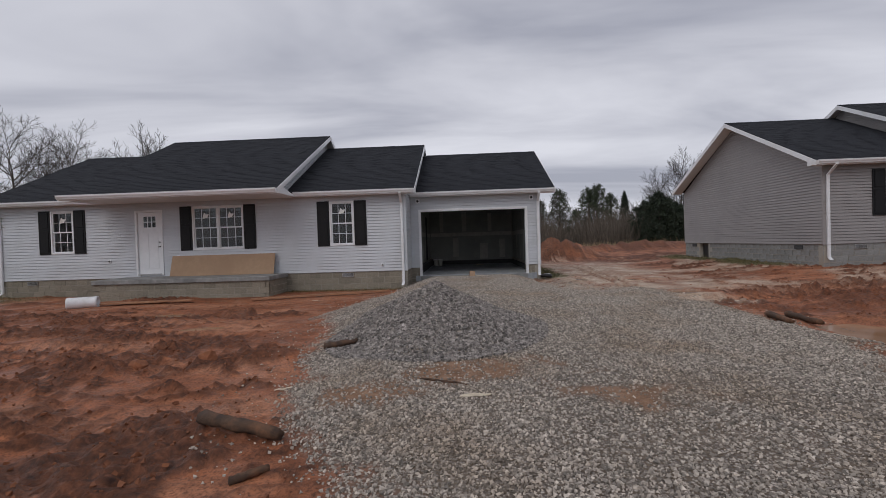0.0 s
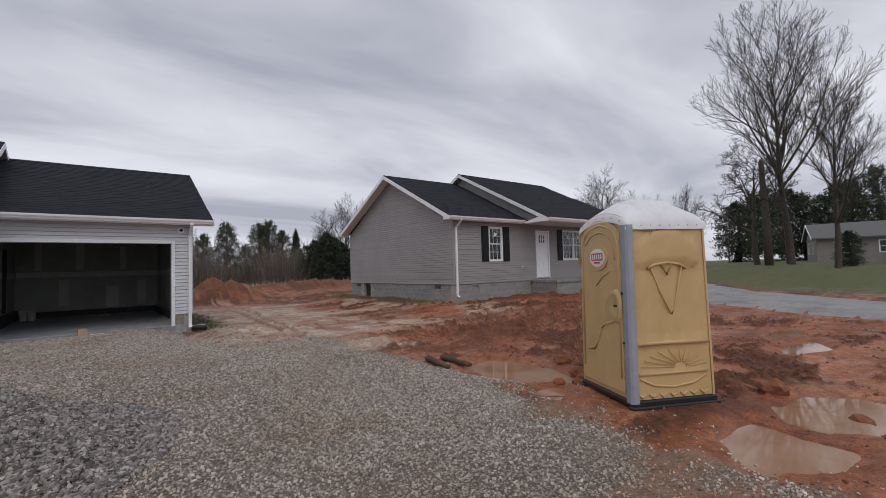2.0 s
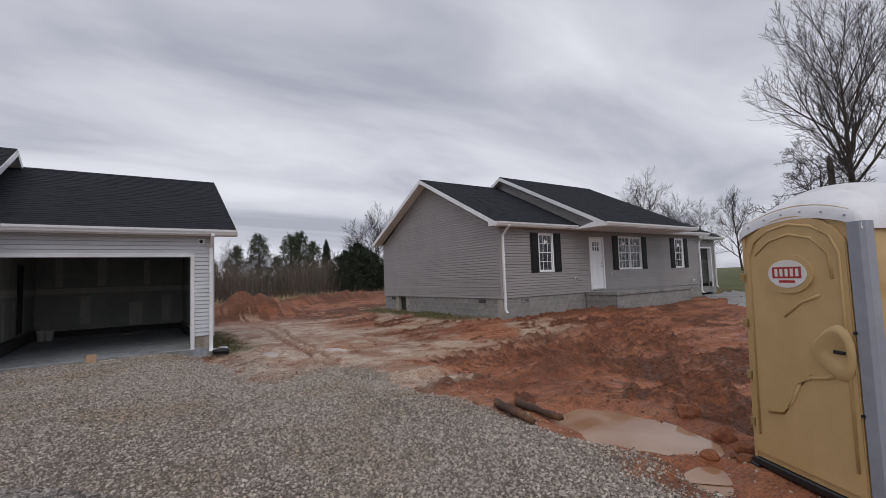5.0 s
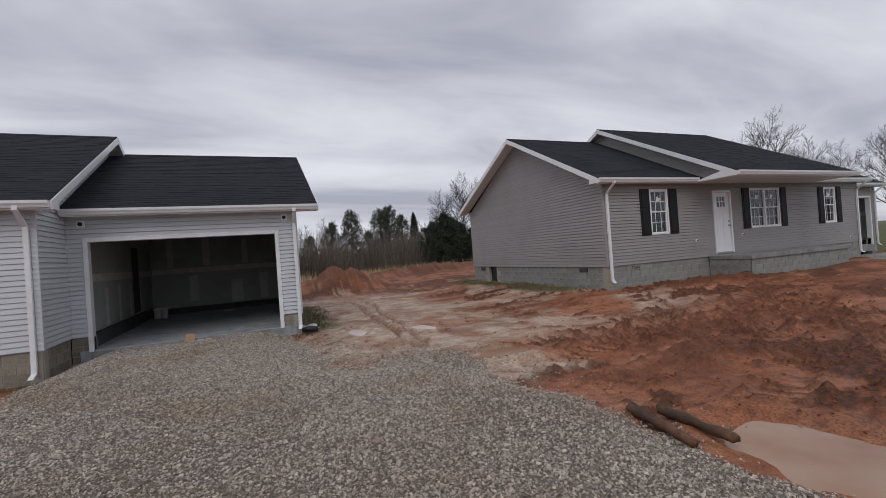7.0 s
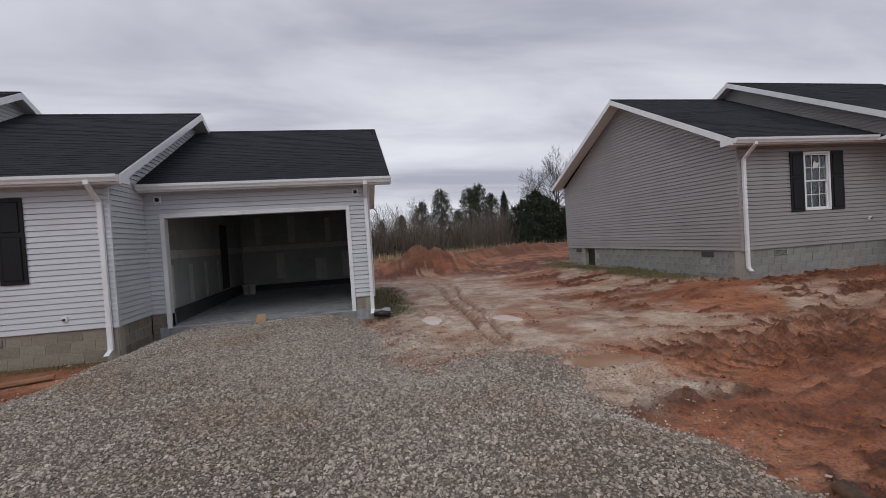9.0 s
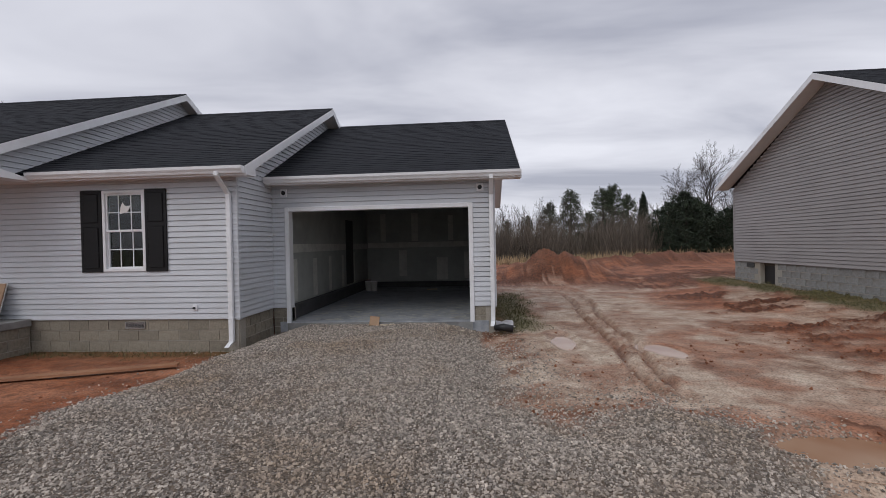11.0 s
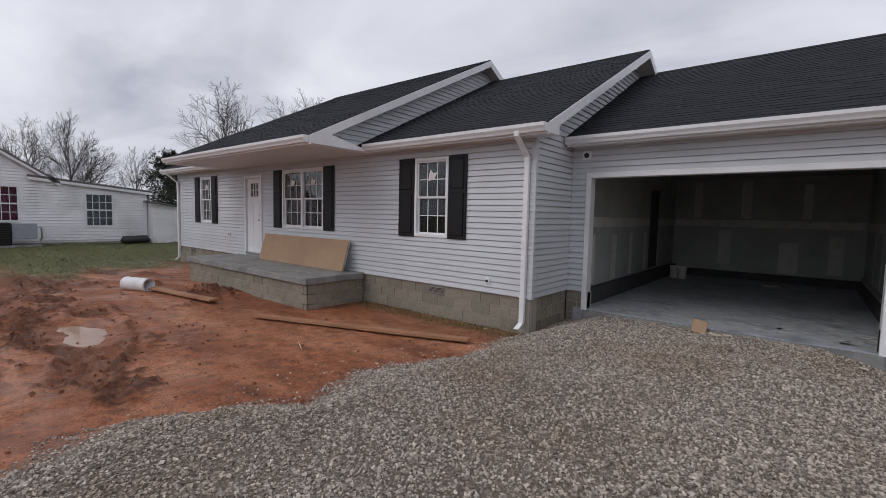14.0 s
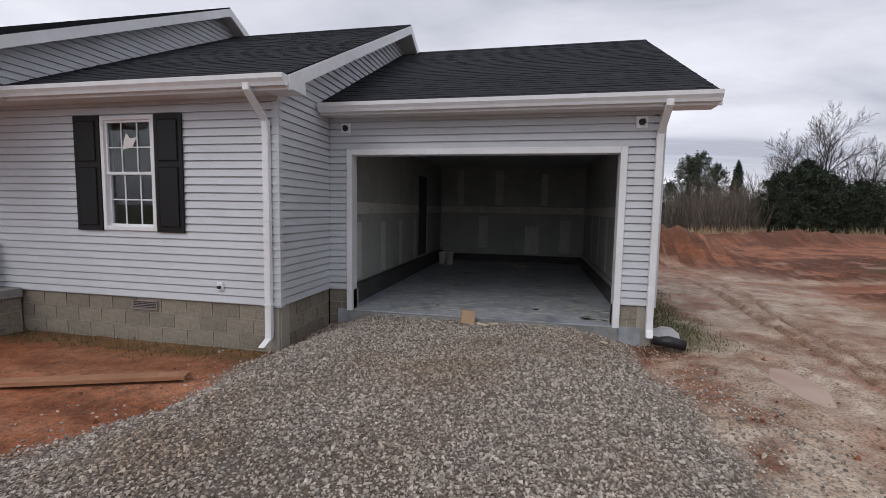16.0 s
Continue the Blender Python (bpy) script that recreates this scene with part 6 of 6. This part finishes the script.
        for i in (1, 2, 3):
            q = a + (b - a) * i / 4
            h = 0.03 if i == 2 else 0.012
            bs.append((0.003, u0, q - h, 0.027, u1, q + h))
        part("glazing_bars", boxes(*bs), "trim", w)
        part("pane", boxes((-0.012, u0, a, -0.006, u1, b)), "glass", w).visible_shadow = False
        part("curtain", boxes((-0.05, u0 - 0.04, a - 0.04, -0.03, u1 + 0.04, b + 0.04)), "curtain_red" if k == 0 else "curtain_blue", w, "maroon curtain" if k == 0 else "blue-grey curtain")
    v = part("gable_vent", boxes((0.0, -0.14, 3.55, 0.04, 0.28, 4.55)), "siding_far", nb)
    fl = part("flood_light", boxes((0.02, -0.05, 3.3, 0.08, 0.05, 3.4), bevel=0.01), "trim", nb, "twin white flood light")
    for s in (-0.14, 0.14):
        bm = bmesh.new()
        tube(bm, [(0.06, s * 0.4, 3.36), (0.12, s, 3.33), (0.2, s * 1.3, 3.28)], [0.03, 0.05, 0.075], 10)
        part("lamp_head", bm, "trim", fl, smooth=True)
    bm = bmesh.new()
    tube(bm, [(0.06, 0.75, 0.1), (0.06, 0.75, 4.1)], 0.04, 8)
    part("conduit", bm, "trim", nb)
    # low shed behind
    sh = thing("shed", (X + 0.6, 16.2, 0.0), "low white clapboard shed with a sloping roof", "shed")
    bm = prism([(-0.3, -0.3), (2.0, -0.3), (2.0, 1.55), (-0.3, 1.9)], "x", -3.0, 0.0)
    part("wall", bm, "siding_far", sh)
    z = -0.2
    while z < 1.5:
        bm = bmesh.new()
        solid8(bm, wall_place("y", 0, 1), -0.28, 1.98, z, z + 0.12, 0.001, 0.001, 0.022, 0.003)
        part("clapboard", bm, "siding_far", sh)
        z += 0.12
    part("roof", prism([(-0.5, 1.94), (2.2, 1.53), (2.2, 1.60), (-0.5, 2.01)], "x", -3.2, 0.2), "far_roof", sh)
    # air conditioners by the wall
    ac = thing("heat_pump", (X + 0.75, 10.45, height(X + 0.8, 10.9) - 0.02), "dark grey heat pump unit standing beside a white wall", "air conditioner")
    part("casing", boxes((-0.35, 0.0, 0.05, 0.35, 0.62, 0.9), bevel=0.03), "shutter", ac)
    part("air_handler", boxes((-0.3, 0.62, 0.28, 0.3, 1.35, 0.88), bevel=0.02), "post_grey", ac)
    part("pad", boxes((-0.45, -0.1, -0.05, 0.45, 1.45, 0.05)), "concrete", ac)
    for k in range(8):
        part("slat", boxes((0.352, 0.05, 0.12 + 0.09 * k, 0.366, 0.57, 0.15 + 0.09 * k)), "black", ac)
    bm = bmesh.new()
    tube(bm, [(0.0, 1.35, 0.75), (0.05, 1.5, 0.7), (0.0, 1.52, 0.3), (-0.3, 1.5, 0.2)], 0.03, 8)
    part("hose", bm, "steel", ac)
    bt = thing("upturned_boat", (X + 0.7, 14.7, height(X + 0.7, 15) + 0.0), "black upturned plastic tub against a white wall", "tub")
    bm = bmesh.new()
    tube(bm, [(0, -0.1, 0.12), (0, 0.0, 0.15), (0, 0.9, 0.16), (0, 1.05, 0.12)], [0.05, 0.2, 0.22, 0.06], 10)
    part("shell", bm, "black", bt, smooth=True)
    for y, h in ((9.75, 0.75), (16.0, 0.5)):
        bm = bmesh.new()
        tube(bm, [(0, 0, 0), (0, 0, h), (0, 0, h + 0.04)], [0.07, 0.07, 0.03], 8)
        ob = part("bollard", bm, "roof_white", smooth=True)
        ob.location = (X + 0.55, y, height(X + 0.5, y) - 0.05)
        tagged(ob, "short white post standing in grass by a wall", "post", "white posts")


M["siding_far"] = surf("white_clapboard", (0.80, 0.80, 0.82), (0.86, 0.86, 0.88), 3, 0.55, 0.1, 30, stretch=(1, 1, 10), vary=0.03, stain=(0.64, 0.65, 0.66))
neighbour_house()


def far_house(at, rz, w, d, h, label, wall="far_wall"):
    fh = thing("bungalow", at, label, "house", "houses across the road", rz=rz)
    part("wall", boxes((0, 0, -1, w, d, h)), wall, fh)
    rise = d * 0.2
    part("roof", prism([(-0.5, h - 0.12), (d / 2, h + rise), (d + 0.5, h - 0.12), (d + 0.5, h + 0.02), (d / 2, h + rise + 0.16), (-0.5, h + 0.02)], "x", -0.4, w + 0.4), "far_roof", fh, "weathered grey roof")
    for x in (0.0, w):
        bm = prism([(0.1, h - 0.1), (d / 2, h + rise - 0.06), (d - 0.1, h - 0.1)], "x", x - 0.05, x + 0.05)
        part("gable", bm, wall, fh)
        part("bargeboard", prism([(-0.5, h - 0.14), (d / 2, h + rise - 0.02), (d + 0.5, h - 0.14), (d + 0.5, h + 0.03), (d / 2, h + rise + 0.15), (-0.5, h + 0.03)], "x", x + (0.42 if x else -0.48), x + (0.48 if x else -0.42)), "trim", fh)
    for u in (0.2, 0.5, 0.8):
        win = part("window", boxes(*frame_boxes(u * w - 0.6, h - 1.7, u * w + 0.6, h - 0.4, 0.1, -0.05, 0.02)), "trim", fh)
        part("pane", boxes((u * w - 0.5, -0.02, h - 1.6, u * w + 0.5, -0.005, h - 0.5)), "dark", win)
        part("meeting_rail", boxes((u * w - 0.5, -0.04, h - 1.08, u * w + 0.5, -0.02, h - 1.02)), "trim", win)
    for v in (0.3, 0.75):
        win = part("window", boxes(*[(-0.05, b[0], b[2], 0.02, b[3], b[5]) for b in frame_boxes(v * d - 0.5, h - 1.7, v * d + 0.5, h - 0.4, 0.1, 0, 1)]), "trim", fh)
        part("pane", boxes((-0.02, v * d - 0.4, h - 1.6, -0.005, v * d + 0.4, h - 0.5)), "dark", win)
        part("meeting_rail", boxes((-0.045, v * d - 0.4, h - 1.08, -0.022, v * d + 0.4, h - 1.02)), "trim", win)
    return fh


# ---- trees ----


def grow(rng, height_m, trunk_r, levels, spread, count, up=0.55, first=0.25, lean=0.0):
    """Branch polylines of a bare tree: lists of (points, radii, level)."""
    out = []

    def branch(p, d, ln, r, level):
        n = 6 if level == 0 else 4
        pts, rad, dirs = [p.copy()], [r], [d.copy()]
        q = p.copy()
        for i in range(n):
            d = (d + Vector((rng.gauss(0, 1), rng.gauss(0, 1), rng.gauss(0, 0.6))) * (0.06 if level == 0 else 0.14) + Vector((0, 0, up * (0.0 if level == 0 else 0.10)))).normalized()
            q = q + d * ln / n
            pts.append(q.copy())
            rad.append(max(0.006, r * (1 - (i + 1) / n) ** 0.85 * (1.0 if level else 0.9) + 0.006))
            dirs.append(d.copy())
        out.append((pts, rad, level))
        if level >= levels:
            return
        k = count[level]
        for j in range(k):
            s = (first if level == 0 else 0.18) + (1 - (first if level == 0 else 0.18)) * (j + rng.random() * 0.7) / k
            f = min(s, 0.98) * n
            i = min(int(f), n - 1)
            base = pts[i].lerp(pts[i + 1], f - i)
            axis = dirs[i + 1]
            side = axis.orthogonal().normalized()
            side.rotate(Matrix.Rotation(j * 2.4 + rng.uniform(-0.5, 0.5), 3, axis))
            ang = spread * rng.uniform(0.75, 1.2)
            nd = (axis * math.cos(ang) + side * math.sin(ang)).normalized()
            nl = ln * (0.62 if level == 0 else 0.55) * (1.05 - 0.55 * s) * rng.uniform(0.75, 1.2)
            branch(base, nd, nl, max(0.008, rad[i] * 0.55), level + 1)

    branch(Vector((0, 0, -0.3)), Vector((lean, 0, 1)).normalized(), height_m, trunk_r, 0)
    return out


def branch_arrays(branches, pick):
    verts, faces = [], []
    for pts, rad, level in branches:
        if not pick(level):
            continue
        sides = 8 if level == 0 else (5 if level == 1 else 3)
        rings = []
        for i, p in enumerate(pts):
            d = (pts[min(i + 1, len(pts) - 1)] - pts[max(i - 1, 0)]).normalized()
            a = d.orthogonal().normalized()
            c = d.cross(a)
            start = len(verts)
            for k in range(sides):
                t = 2 * math.pi * k / sides
                w = p + (a * math.cos(t) + c * math.sin(t)) * rad[i]
                verts.append((w.x, w.y, w.z))
            rings.append(start)
        for r0, r1 in zip(rings, rings[1:]):
            for k in range(sides):
                faces.append((r0 + k, r0 + (k + 1) % sides, r1 + (k + 1) % sides, r1 + k))
    return verts, faces


def bare_tree(seed, h, r, levels, spread, count, label, group="", first=0.25, lean=0.0, up=0.55, thick=1.0):
    rng = random.Random(seed)
    br = grow(rng, h, r, levels, spread, count, up, first, lean)
    br = [(p, [x * (thick if lv > 1 else 1) for x in ra], lv) for p, ra, lv in br]
    t = thing("bare_tree", (0, 0, 0), label, "tree", group)
    raw("trunk", *branch_arrays(br, lambda lv: lv == 0), "bark", t, smooth=True)
    limbs = [b for b in br if b[2] == 1]
    for b in (limbs if levels > 3 else []):
        raw("limb", *branch_arrays([b], lambda lv: True), "bark", t, smooth=True)
    if levels < 4:
        tagged(raw("branch_crown", *branch_arrays(limbs, lambda lv: True), "bark", t, smooth=True), kind="stuff")
    tw = raw("fine_branching", *branch_arrays(br, lambda lv: lv >= 2), "twig", t)
    tagged(tw, kind="stuff")
    return t


def evergreen(seed, h, w, n, label, mat, shape="cone", group="evergreens behind the field", clear=0.08):
    rng = np.random.RandomState(seed)
    t = thing("evergreen_tree", (0, 0, 0), label, "tree", group)
    bm = bmesh.new()
    tube(bm, [(0, 0, -0.3), (0.05, 0, h * 0.5), (0, 0, h * 0.97)], [h * 0.028, h * 0.02, 0.02], 8)
    part("trunk", bm, "bark", t, smooth=True)
    # boughs in whorls, each a spray of small blades
    verts, faces = [], []
    boughs = 80 if shape == "cone" else 60
    per = n // boughs
    for b in range(boughs):
        s = clear + (1 - clear) * (b + rng.rand()) / boughs
        if shape == "cone":
            reach = w * 0.5 * (1.02 - s) ** 0.8 * rng.uniform(0.65, 1.15) + 0.1
        elif shape == "pine":
            reach = w * 0.5 * math.sin(math.pi * min(0.98, (s - clear) / (1 - clear) * 0.8 + 0.18)) * rng.uniform(0.5, 1.2)
        else:
            reach = w * 0.5 * math.sin(math.pi * (0.2 + 0.78 * s)) ** 0.6 * rng.uniform(0.7, 1.15)
        a = b * 2.4 + rng.uniform(-0.4, 0.4)
        droop = rng.uniform(-0.15, 0.2)
        for _ in range(per):
            q = rng.rand() ** 0.6
            cx = reach * q * math.cos(a) + rng.normal(0, 0.12 * reach)
            cy = reach * q * math.sin(a) + rng.normal(0, 0.12 * reach)
            cz = h * s + droop * reach * q + rng.normal(0, 0.03 * h if shape != "pine" else 0.018 * h)
            sz = rng.uniform(0.08, 0.22) * (h / 6) ** 0.5
            d1 = rng.normal(0, 1, 3)
            d1 /= np.linalg.norm(d1)
            d2 = np.cross(d1, rng.normal(0, 1, 3))
            d2 /= np.linalg.norm(d2) + 1e-6
            i = len(verts)
            c = np.array((cx, cy, cz))
            verts += [tuple(c - d1 * sz), tuple(c + d2 * sz * 0.45), tuple(c + d1 * sz)]
            faces.append((i, i + 1, i + 2))
    cr = raw("crown", verts, faces, mat, t)
    tagged(cr, kind="stuff")
    return t


def polar(eye, az, dist):
    x, y = eye[0] + dist * math.sin(radians(az)), eye[1] + dist * math.cos(radians(az))
    return x, y


def plant(source, x, y, rng, scale=1.0, sink=0.1, turn=None):
    ob = copy_thing(source, pose(x, y, height(x, y) - sink, 0, 0, rng.uniform(0, 360) if turn is None else turn))
    ob.scale = (scale, scale, scale * rng.uniform(0.9, 1.1))
    return ob


def place_trees():
    rng = random.Random(77)
    E = (1.1, 2.2)
    # three tall trees across the road
    x, y = polar(E, 77.2, 47)
    big = bare_tree(4, 17.8, 0.34, 4, 0.56, (20, 11, 8, 4), "tall leafless hardwood tree with a dense fan of twigs", "tall bare trees", first=0.3, up=1.2, thick=0.8)
    big.matrix_basis = pose(x, y, height(x, y), 0, 0, 20)
    x, y = polar(E, 80.8, 45)
    t2 = bare_tree(9, 11.5, 0.25, 4, 0.58, (14, 9, 7, 4), "tall leafless tree with a forked crown", "tall bare trees", first=0.3, up=1.0, thick=0.8)
    t2.matrix_basis = pose(x, y, height(x, y), 0, 0, 130)
    x, y = polar(E, 74.4, 46)
    t3 = bare_tree(14, 9.0, 0.26, 4, 0.95, (11, 8, 6, 4), "leafless tree with broad low spreading limbs", "tall bare trees", first=0.3, up=0.6, thick=1.3)
    t3.matrix_basis = pose(x, y, height(x, y), 0, 0, 60)
    bm = bmesh.new()
    tube(bm, [(0, 0, -0.3), (0.1, 0.1, 4.0), (0.1, 0.2, 8.6), (0.15, 0.25, 8.9)], [0.34, 0.27, 0.2, 0.1], 9)
    snag = part("broken_trunk", bm, "bark", smooth=True)
    x, y = polar(E, 75.4, 45)
    snag.location = (x, y, height(x, y))
    tagged(snag, "broken-off dead tree trunk beside living trees", "tree trunk")
    # medium bare trees used along the back
    a = bare_tree(21, 9.0, 0.17, 3, 0.68, (16, 10, 8), "leafless tree at the far edge of the field", "bare trees behind the field", first=0.2, up=0.8, thick=1.0)
    b = bare_tree(22, 7.0, 0.12, 3, 0.55, (12, 7, 5), "slender leafless tree at the far edge of the field", "bare trees behind the field", first=0.15, up=0.9, thick=1.1)
    c = bare_tree(23, 10.0, 0.2, 3, 0.8, (17, 11, 8), "spreading leafless tree behind the houses", "bare trees behind the field", first=0.25, up=0.7, thick=1.0)
    spots = [(a, 25.6, 74, 1.25), (c, 59.0, 62, 1.0), (c, 57.2, 66, 0.9), (b, 2.0, 70, 0.8), (b, 4.5, 72, 0.85), (b, 0.5, 69, 0.75), (b, 6.5, 75, 0.8), (a, 12.0, 82, 0.75), (a, 9.0, 80, 0.7), (b, 15.5, 70, 0.7),
             (b, 27.5, 72, 0.9), (a, 29.0, 76, 0.9), (b, 31.0, 74, 0.8), (c, 34.0, 80, 0.8), (a, 23.5, 80, 1.0), (b, 21.0, 78, 0.75), (b, 17.5, 74, 0.7), (a, 61.5, 70, 0.9), (c, 64.0, 90, 1.0), (a, 68.0, 85, 1.1), (b, 71.5, 80, 1.1), (c, 86.0, 80, 1.1)]
    for src, az, dist, k in spots:
        x, y = polar(E, az, dist)
        plant(src, x, y, rng, k)
    for src, x, y, k in ((c, -30, 34, 1.0), (c, -34, 33, 1.05), (a, -27.5, 37, 0.95), (c, -38.5, 28, 0.95), (a, -41, 30, 0.95), (a, -47, 18, 0.8), (b, -52, 24, 0.95), (c, -58, 22, 0.8), (b, -50, 28, 0.9), (a, -46, 31, 0.8), (b, -55, 15, 0.9), (a, -60, 12, 0.8), (b, -44, 36, 0.9), (b, -56, 30, 0.85), (b, -36, 38, 0.8), (c, -62, 18, 0.8)):
        plant(src, x, y, rng, k)
    # evergreens
    ced = evergreen(41, 5.6, 4.2, 9000, "dense dark cedar at the edge of the field", "cedar", "round", clear=0.02)
    spruce = evergreen(42, 8.2, 3.6, 6000, "pointed dark spruce rising above the tree line", "cedar", "cone", clear=0.1)
    pine = evergreen(43, 9.0, 5.0, 6000, "rounded pine at the far tree line", "pine", "round", clear=0.12)
    for src, az, dist, k in ((ced, 23.6, 50, 0.95), (ced, 25.4, 52, 0.9), (ced, 22.0, 53, 0.85), (ced, 27.4, 54, 0.85), (ced, 24.6, 56, 1.05), (ced, 29.5, 56, 0.9), (spruce, 19.8, 82, 1.05), (spruce, 22.6, 84, 0.9), (spruce, 24.1, 86, 0.85), (pine, 15.6, 86, 1.2), (pine, 12.0, 92, 1.1),
                             (pine, 9.6, 92, 0.95), (pine, 16.6, 88, 1.1), (pine, 18.2, 90, 1.0), (pine, 32, 82, 0.85), (ced, 33, 64, 0.9), (pine, 14.0, 90, 0.75), (pine, 4.5, 95, 0.65), (pine, 7.0, 95, 0.7), (ced, 13.0, 66, 0.55), (ced, 17.0, 64, 0.5)):
        x, y = polar(E, az, dist)
        plant(src, x, y, rng, k)
    for k in range(16):
        x, y = polar(E, 72.0 + 1.4 * k + rng.uniform(-0.5, 0.5), rng.uniform(84, 104))
        plant(pine if k % 3 else ced, x, y, rng, (1.25 if k % 3 else 1.9) * rng.uniform(0.85, 1.15))
    x, y = polar(E, 81.6, 50)
    plant(ced, x, y, rng, 0.5)
    plant(ced, -33, 20.5, rng, 0.95)
    for src in (a, b, c, ced, spruce, pine):
        x, y = polar(E, rng.uniform(36, 50), 95)
        src.matrix_basis = pose(x, y, height(x, y) - 0.1)


place_trees()


def thicket():
    """Brown scrub and dry grass between the field and the trees."""
    rng = np.random.RandomState(61)
    for name, n, y0, y1, h0, h1, w, mat, label in (("scrub", 150000, 50, 80, 0.9, 4.6, 0.028, "brush", "tangle of leafless brown scrub at the field edge"), ("dry_grass", 16000, 42, 54, 0.2, 0.8, 0.05, "drygrass", "tall dry tan grass at the field edge")):
        ys = y0 + (y1 - y0) * rng.rand(n)
        xs = -14 + 80 * rng.rand(n)
        dens = smoothstep(-0.2, 0.15, fbm(xs, ys, 0.15, 3))
        k = rng.rand(n) < dens
        xs, ys = xs[k], ys[k]
        m = len(xs)
        z = ground_fields(xs, ys)[0]
        h = (h0 + (h1 - h0) * rng.rand(m) ** 1.7) * (0.55 + 1.9 * np.clip(fbm(xs, ys, 0.13, 3) + 0.25, 0.05, 1))
        a = 2 * math.pi * rng.rand(m)
        lean = rng.normal(0, 0.28, (m, 2)) * h[:, None]
        dx, dy = np.cos(a) * w, np.sin(a) * w
        v = np.stack([np.stack([xs - dx, ys - dy, z - 0.1], -1), np.stack([xs + dx, ys + dy, z - 0.1], -1), np.stack([xs + lean[:, 0], ys + lean[:, 1], z + h], -1)], 1)
        ob = raw(name, v.reshape(-1, 3), np.arange(3 * m).reshape(-1, 3), mat)
        tagged(ob, label, "shrubs" if name == "scrub" else "grass", kind="stuff")
    n = 30000
    xs, ys = -24 + 12 * rng.rand(n), 8 + 14 * rng.rand(n)
    more = 9000
    xs = np.concatenate([xs, 3.0 + 1.4 * rng.rand(more), -6 + 4.4 * rng.rand(more // 3), 10.8 + 1.5 * rng.rand(more)])
    ys = np.concatenate([ys, 16 + 7 * rng.rand(more), 14.2 + 0.8 * rng.rand(more // 3), 15.6 + 9 * rng.rand(more)])
    g = ground_fields(xs, ys)
    k = (rng.rand(len(xs)) < g[2]) & ~((xs > -16.4) & (xs < 3.1) & (ys > 15.0)) & (xs > -22.4) & (xs < 12.25)
    xs, ys, z = xs[k], ys[k], g[0][k]
    m = len(xs)
    h = 0.02 + 0.06 * rng.rand(m)
    a = 2 * math.pi * rng.rand(m)
    lean = rng.normal(0, 0.5, (m, 2)) * h[:, None]
    dx, dy = np.cos(a) * 0.007, np.sin(a) * 0.007
    v = np.stack([np.stack([xs - dx, ys - dy, z - 0.01], -1), np.stack([xs + dx, ys + dy, z - 0.01], -1), np.stack([xs + lean[:, 0], ys + lean[:, 1], z + h], -1)], 1)
    ob = raw("lawn_grass", v.reshape(-1, 3), np.arange(3 * m).reshape(-1, 3), "blade")
    tagged(ob, "patchy short green and brown grass", "grass", kind="stuff")


thicket()

FX, FY = polar((1.1, 2.2), 79.0, 62)
far_house((FX, FY, height(FX, FY) - 0.1), -72, 11.0, 8.0, 2.6, "low taupe bungalow with a grey roof on a lawn")
FX, FY = polar((1.1, 2.2), 85.5, 62)
far_house((FX, FY, height(FX, FY) - 0.1), -100, 13.0, 7.0, 2.5, "low beige bungalow with a weathered roof on a lawn")


def parked_car():
    """Dark car, far off at the edge of the field."""
    x, y = polar((2.69, 7.13), 2.6, 46)
    car = thing("parked_car", (x, y, height(x, y) + 0.02), "dark low car parked at the edge of the field", "car", rz=8)
    prof = [(0, 0.35), (0.1, 0.75), (0.9, 0.85), (1.5, 1.32), (2.9, 1.35), (3.6, 0.92), (4.3, 0.82), (4.4, 0.4)]
    bm = prism(prof, "y", -0.8, 0.8)
    bmesh.ops.bevel(bm, geom=list(bm.edges), offset=0.05, segments=2, affect="EDGES")
    part("body", bm, "black", car)
    for y0 in (-0.812, 0.806):
        part("side_window", prism([(1.25, 0.9), (1.62, 1.24), (2.8, 1.26), (3.25, 0.93)], "y", y0, y0 + 0.006), "glass", car)
    for wx in (0.85, 3.55):
        for wy in (-0.82, 0.62):
            bm = bmesh.new()
            tube(bm, [(wx, wy, 0.3), (wx, wy + 0.2, 0.3)], 0.32, 16)
            wheel = part("wheel", bm, "black", car)
            bm = bmesh.new()
            tube(bm, [(wx, wy - 0.01, 0.3), (wx, wy + 0.21, 0.3)], 0.17, 12)
            part("rim", bm, "steel", wheel)


parked_car()
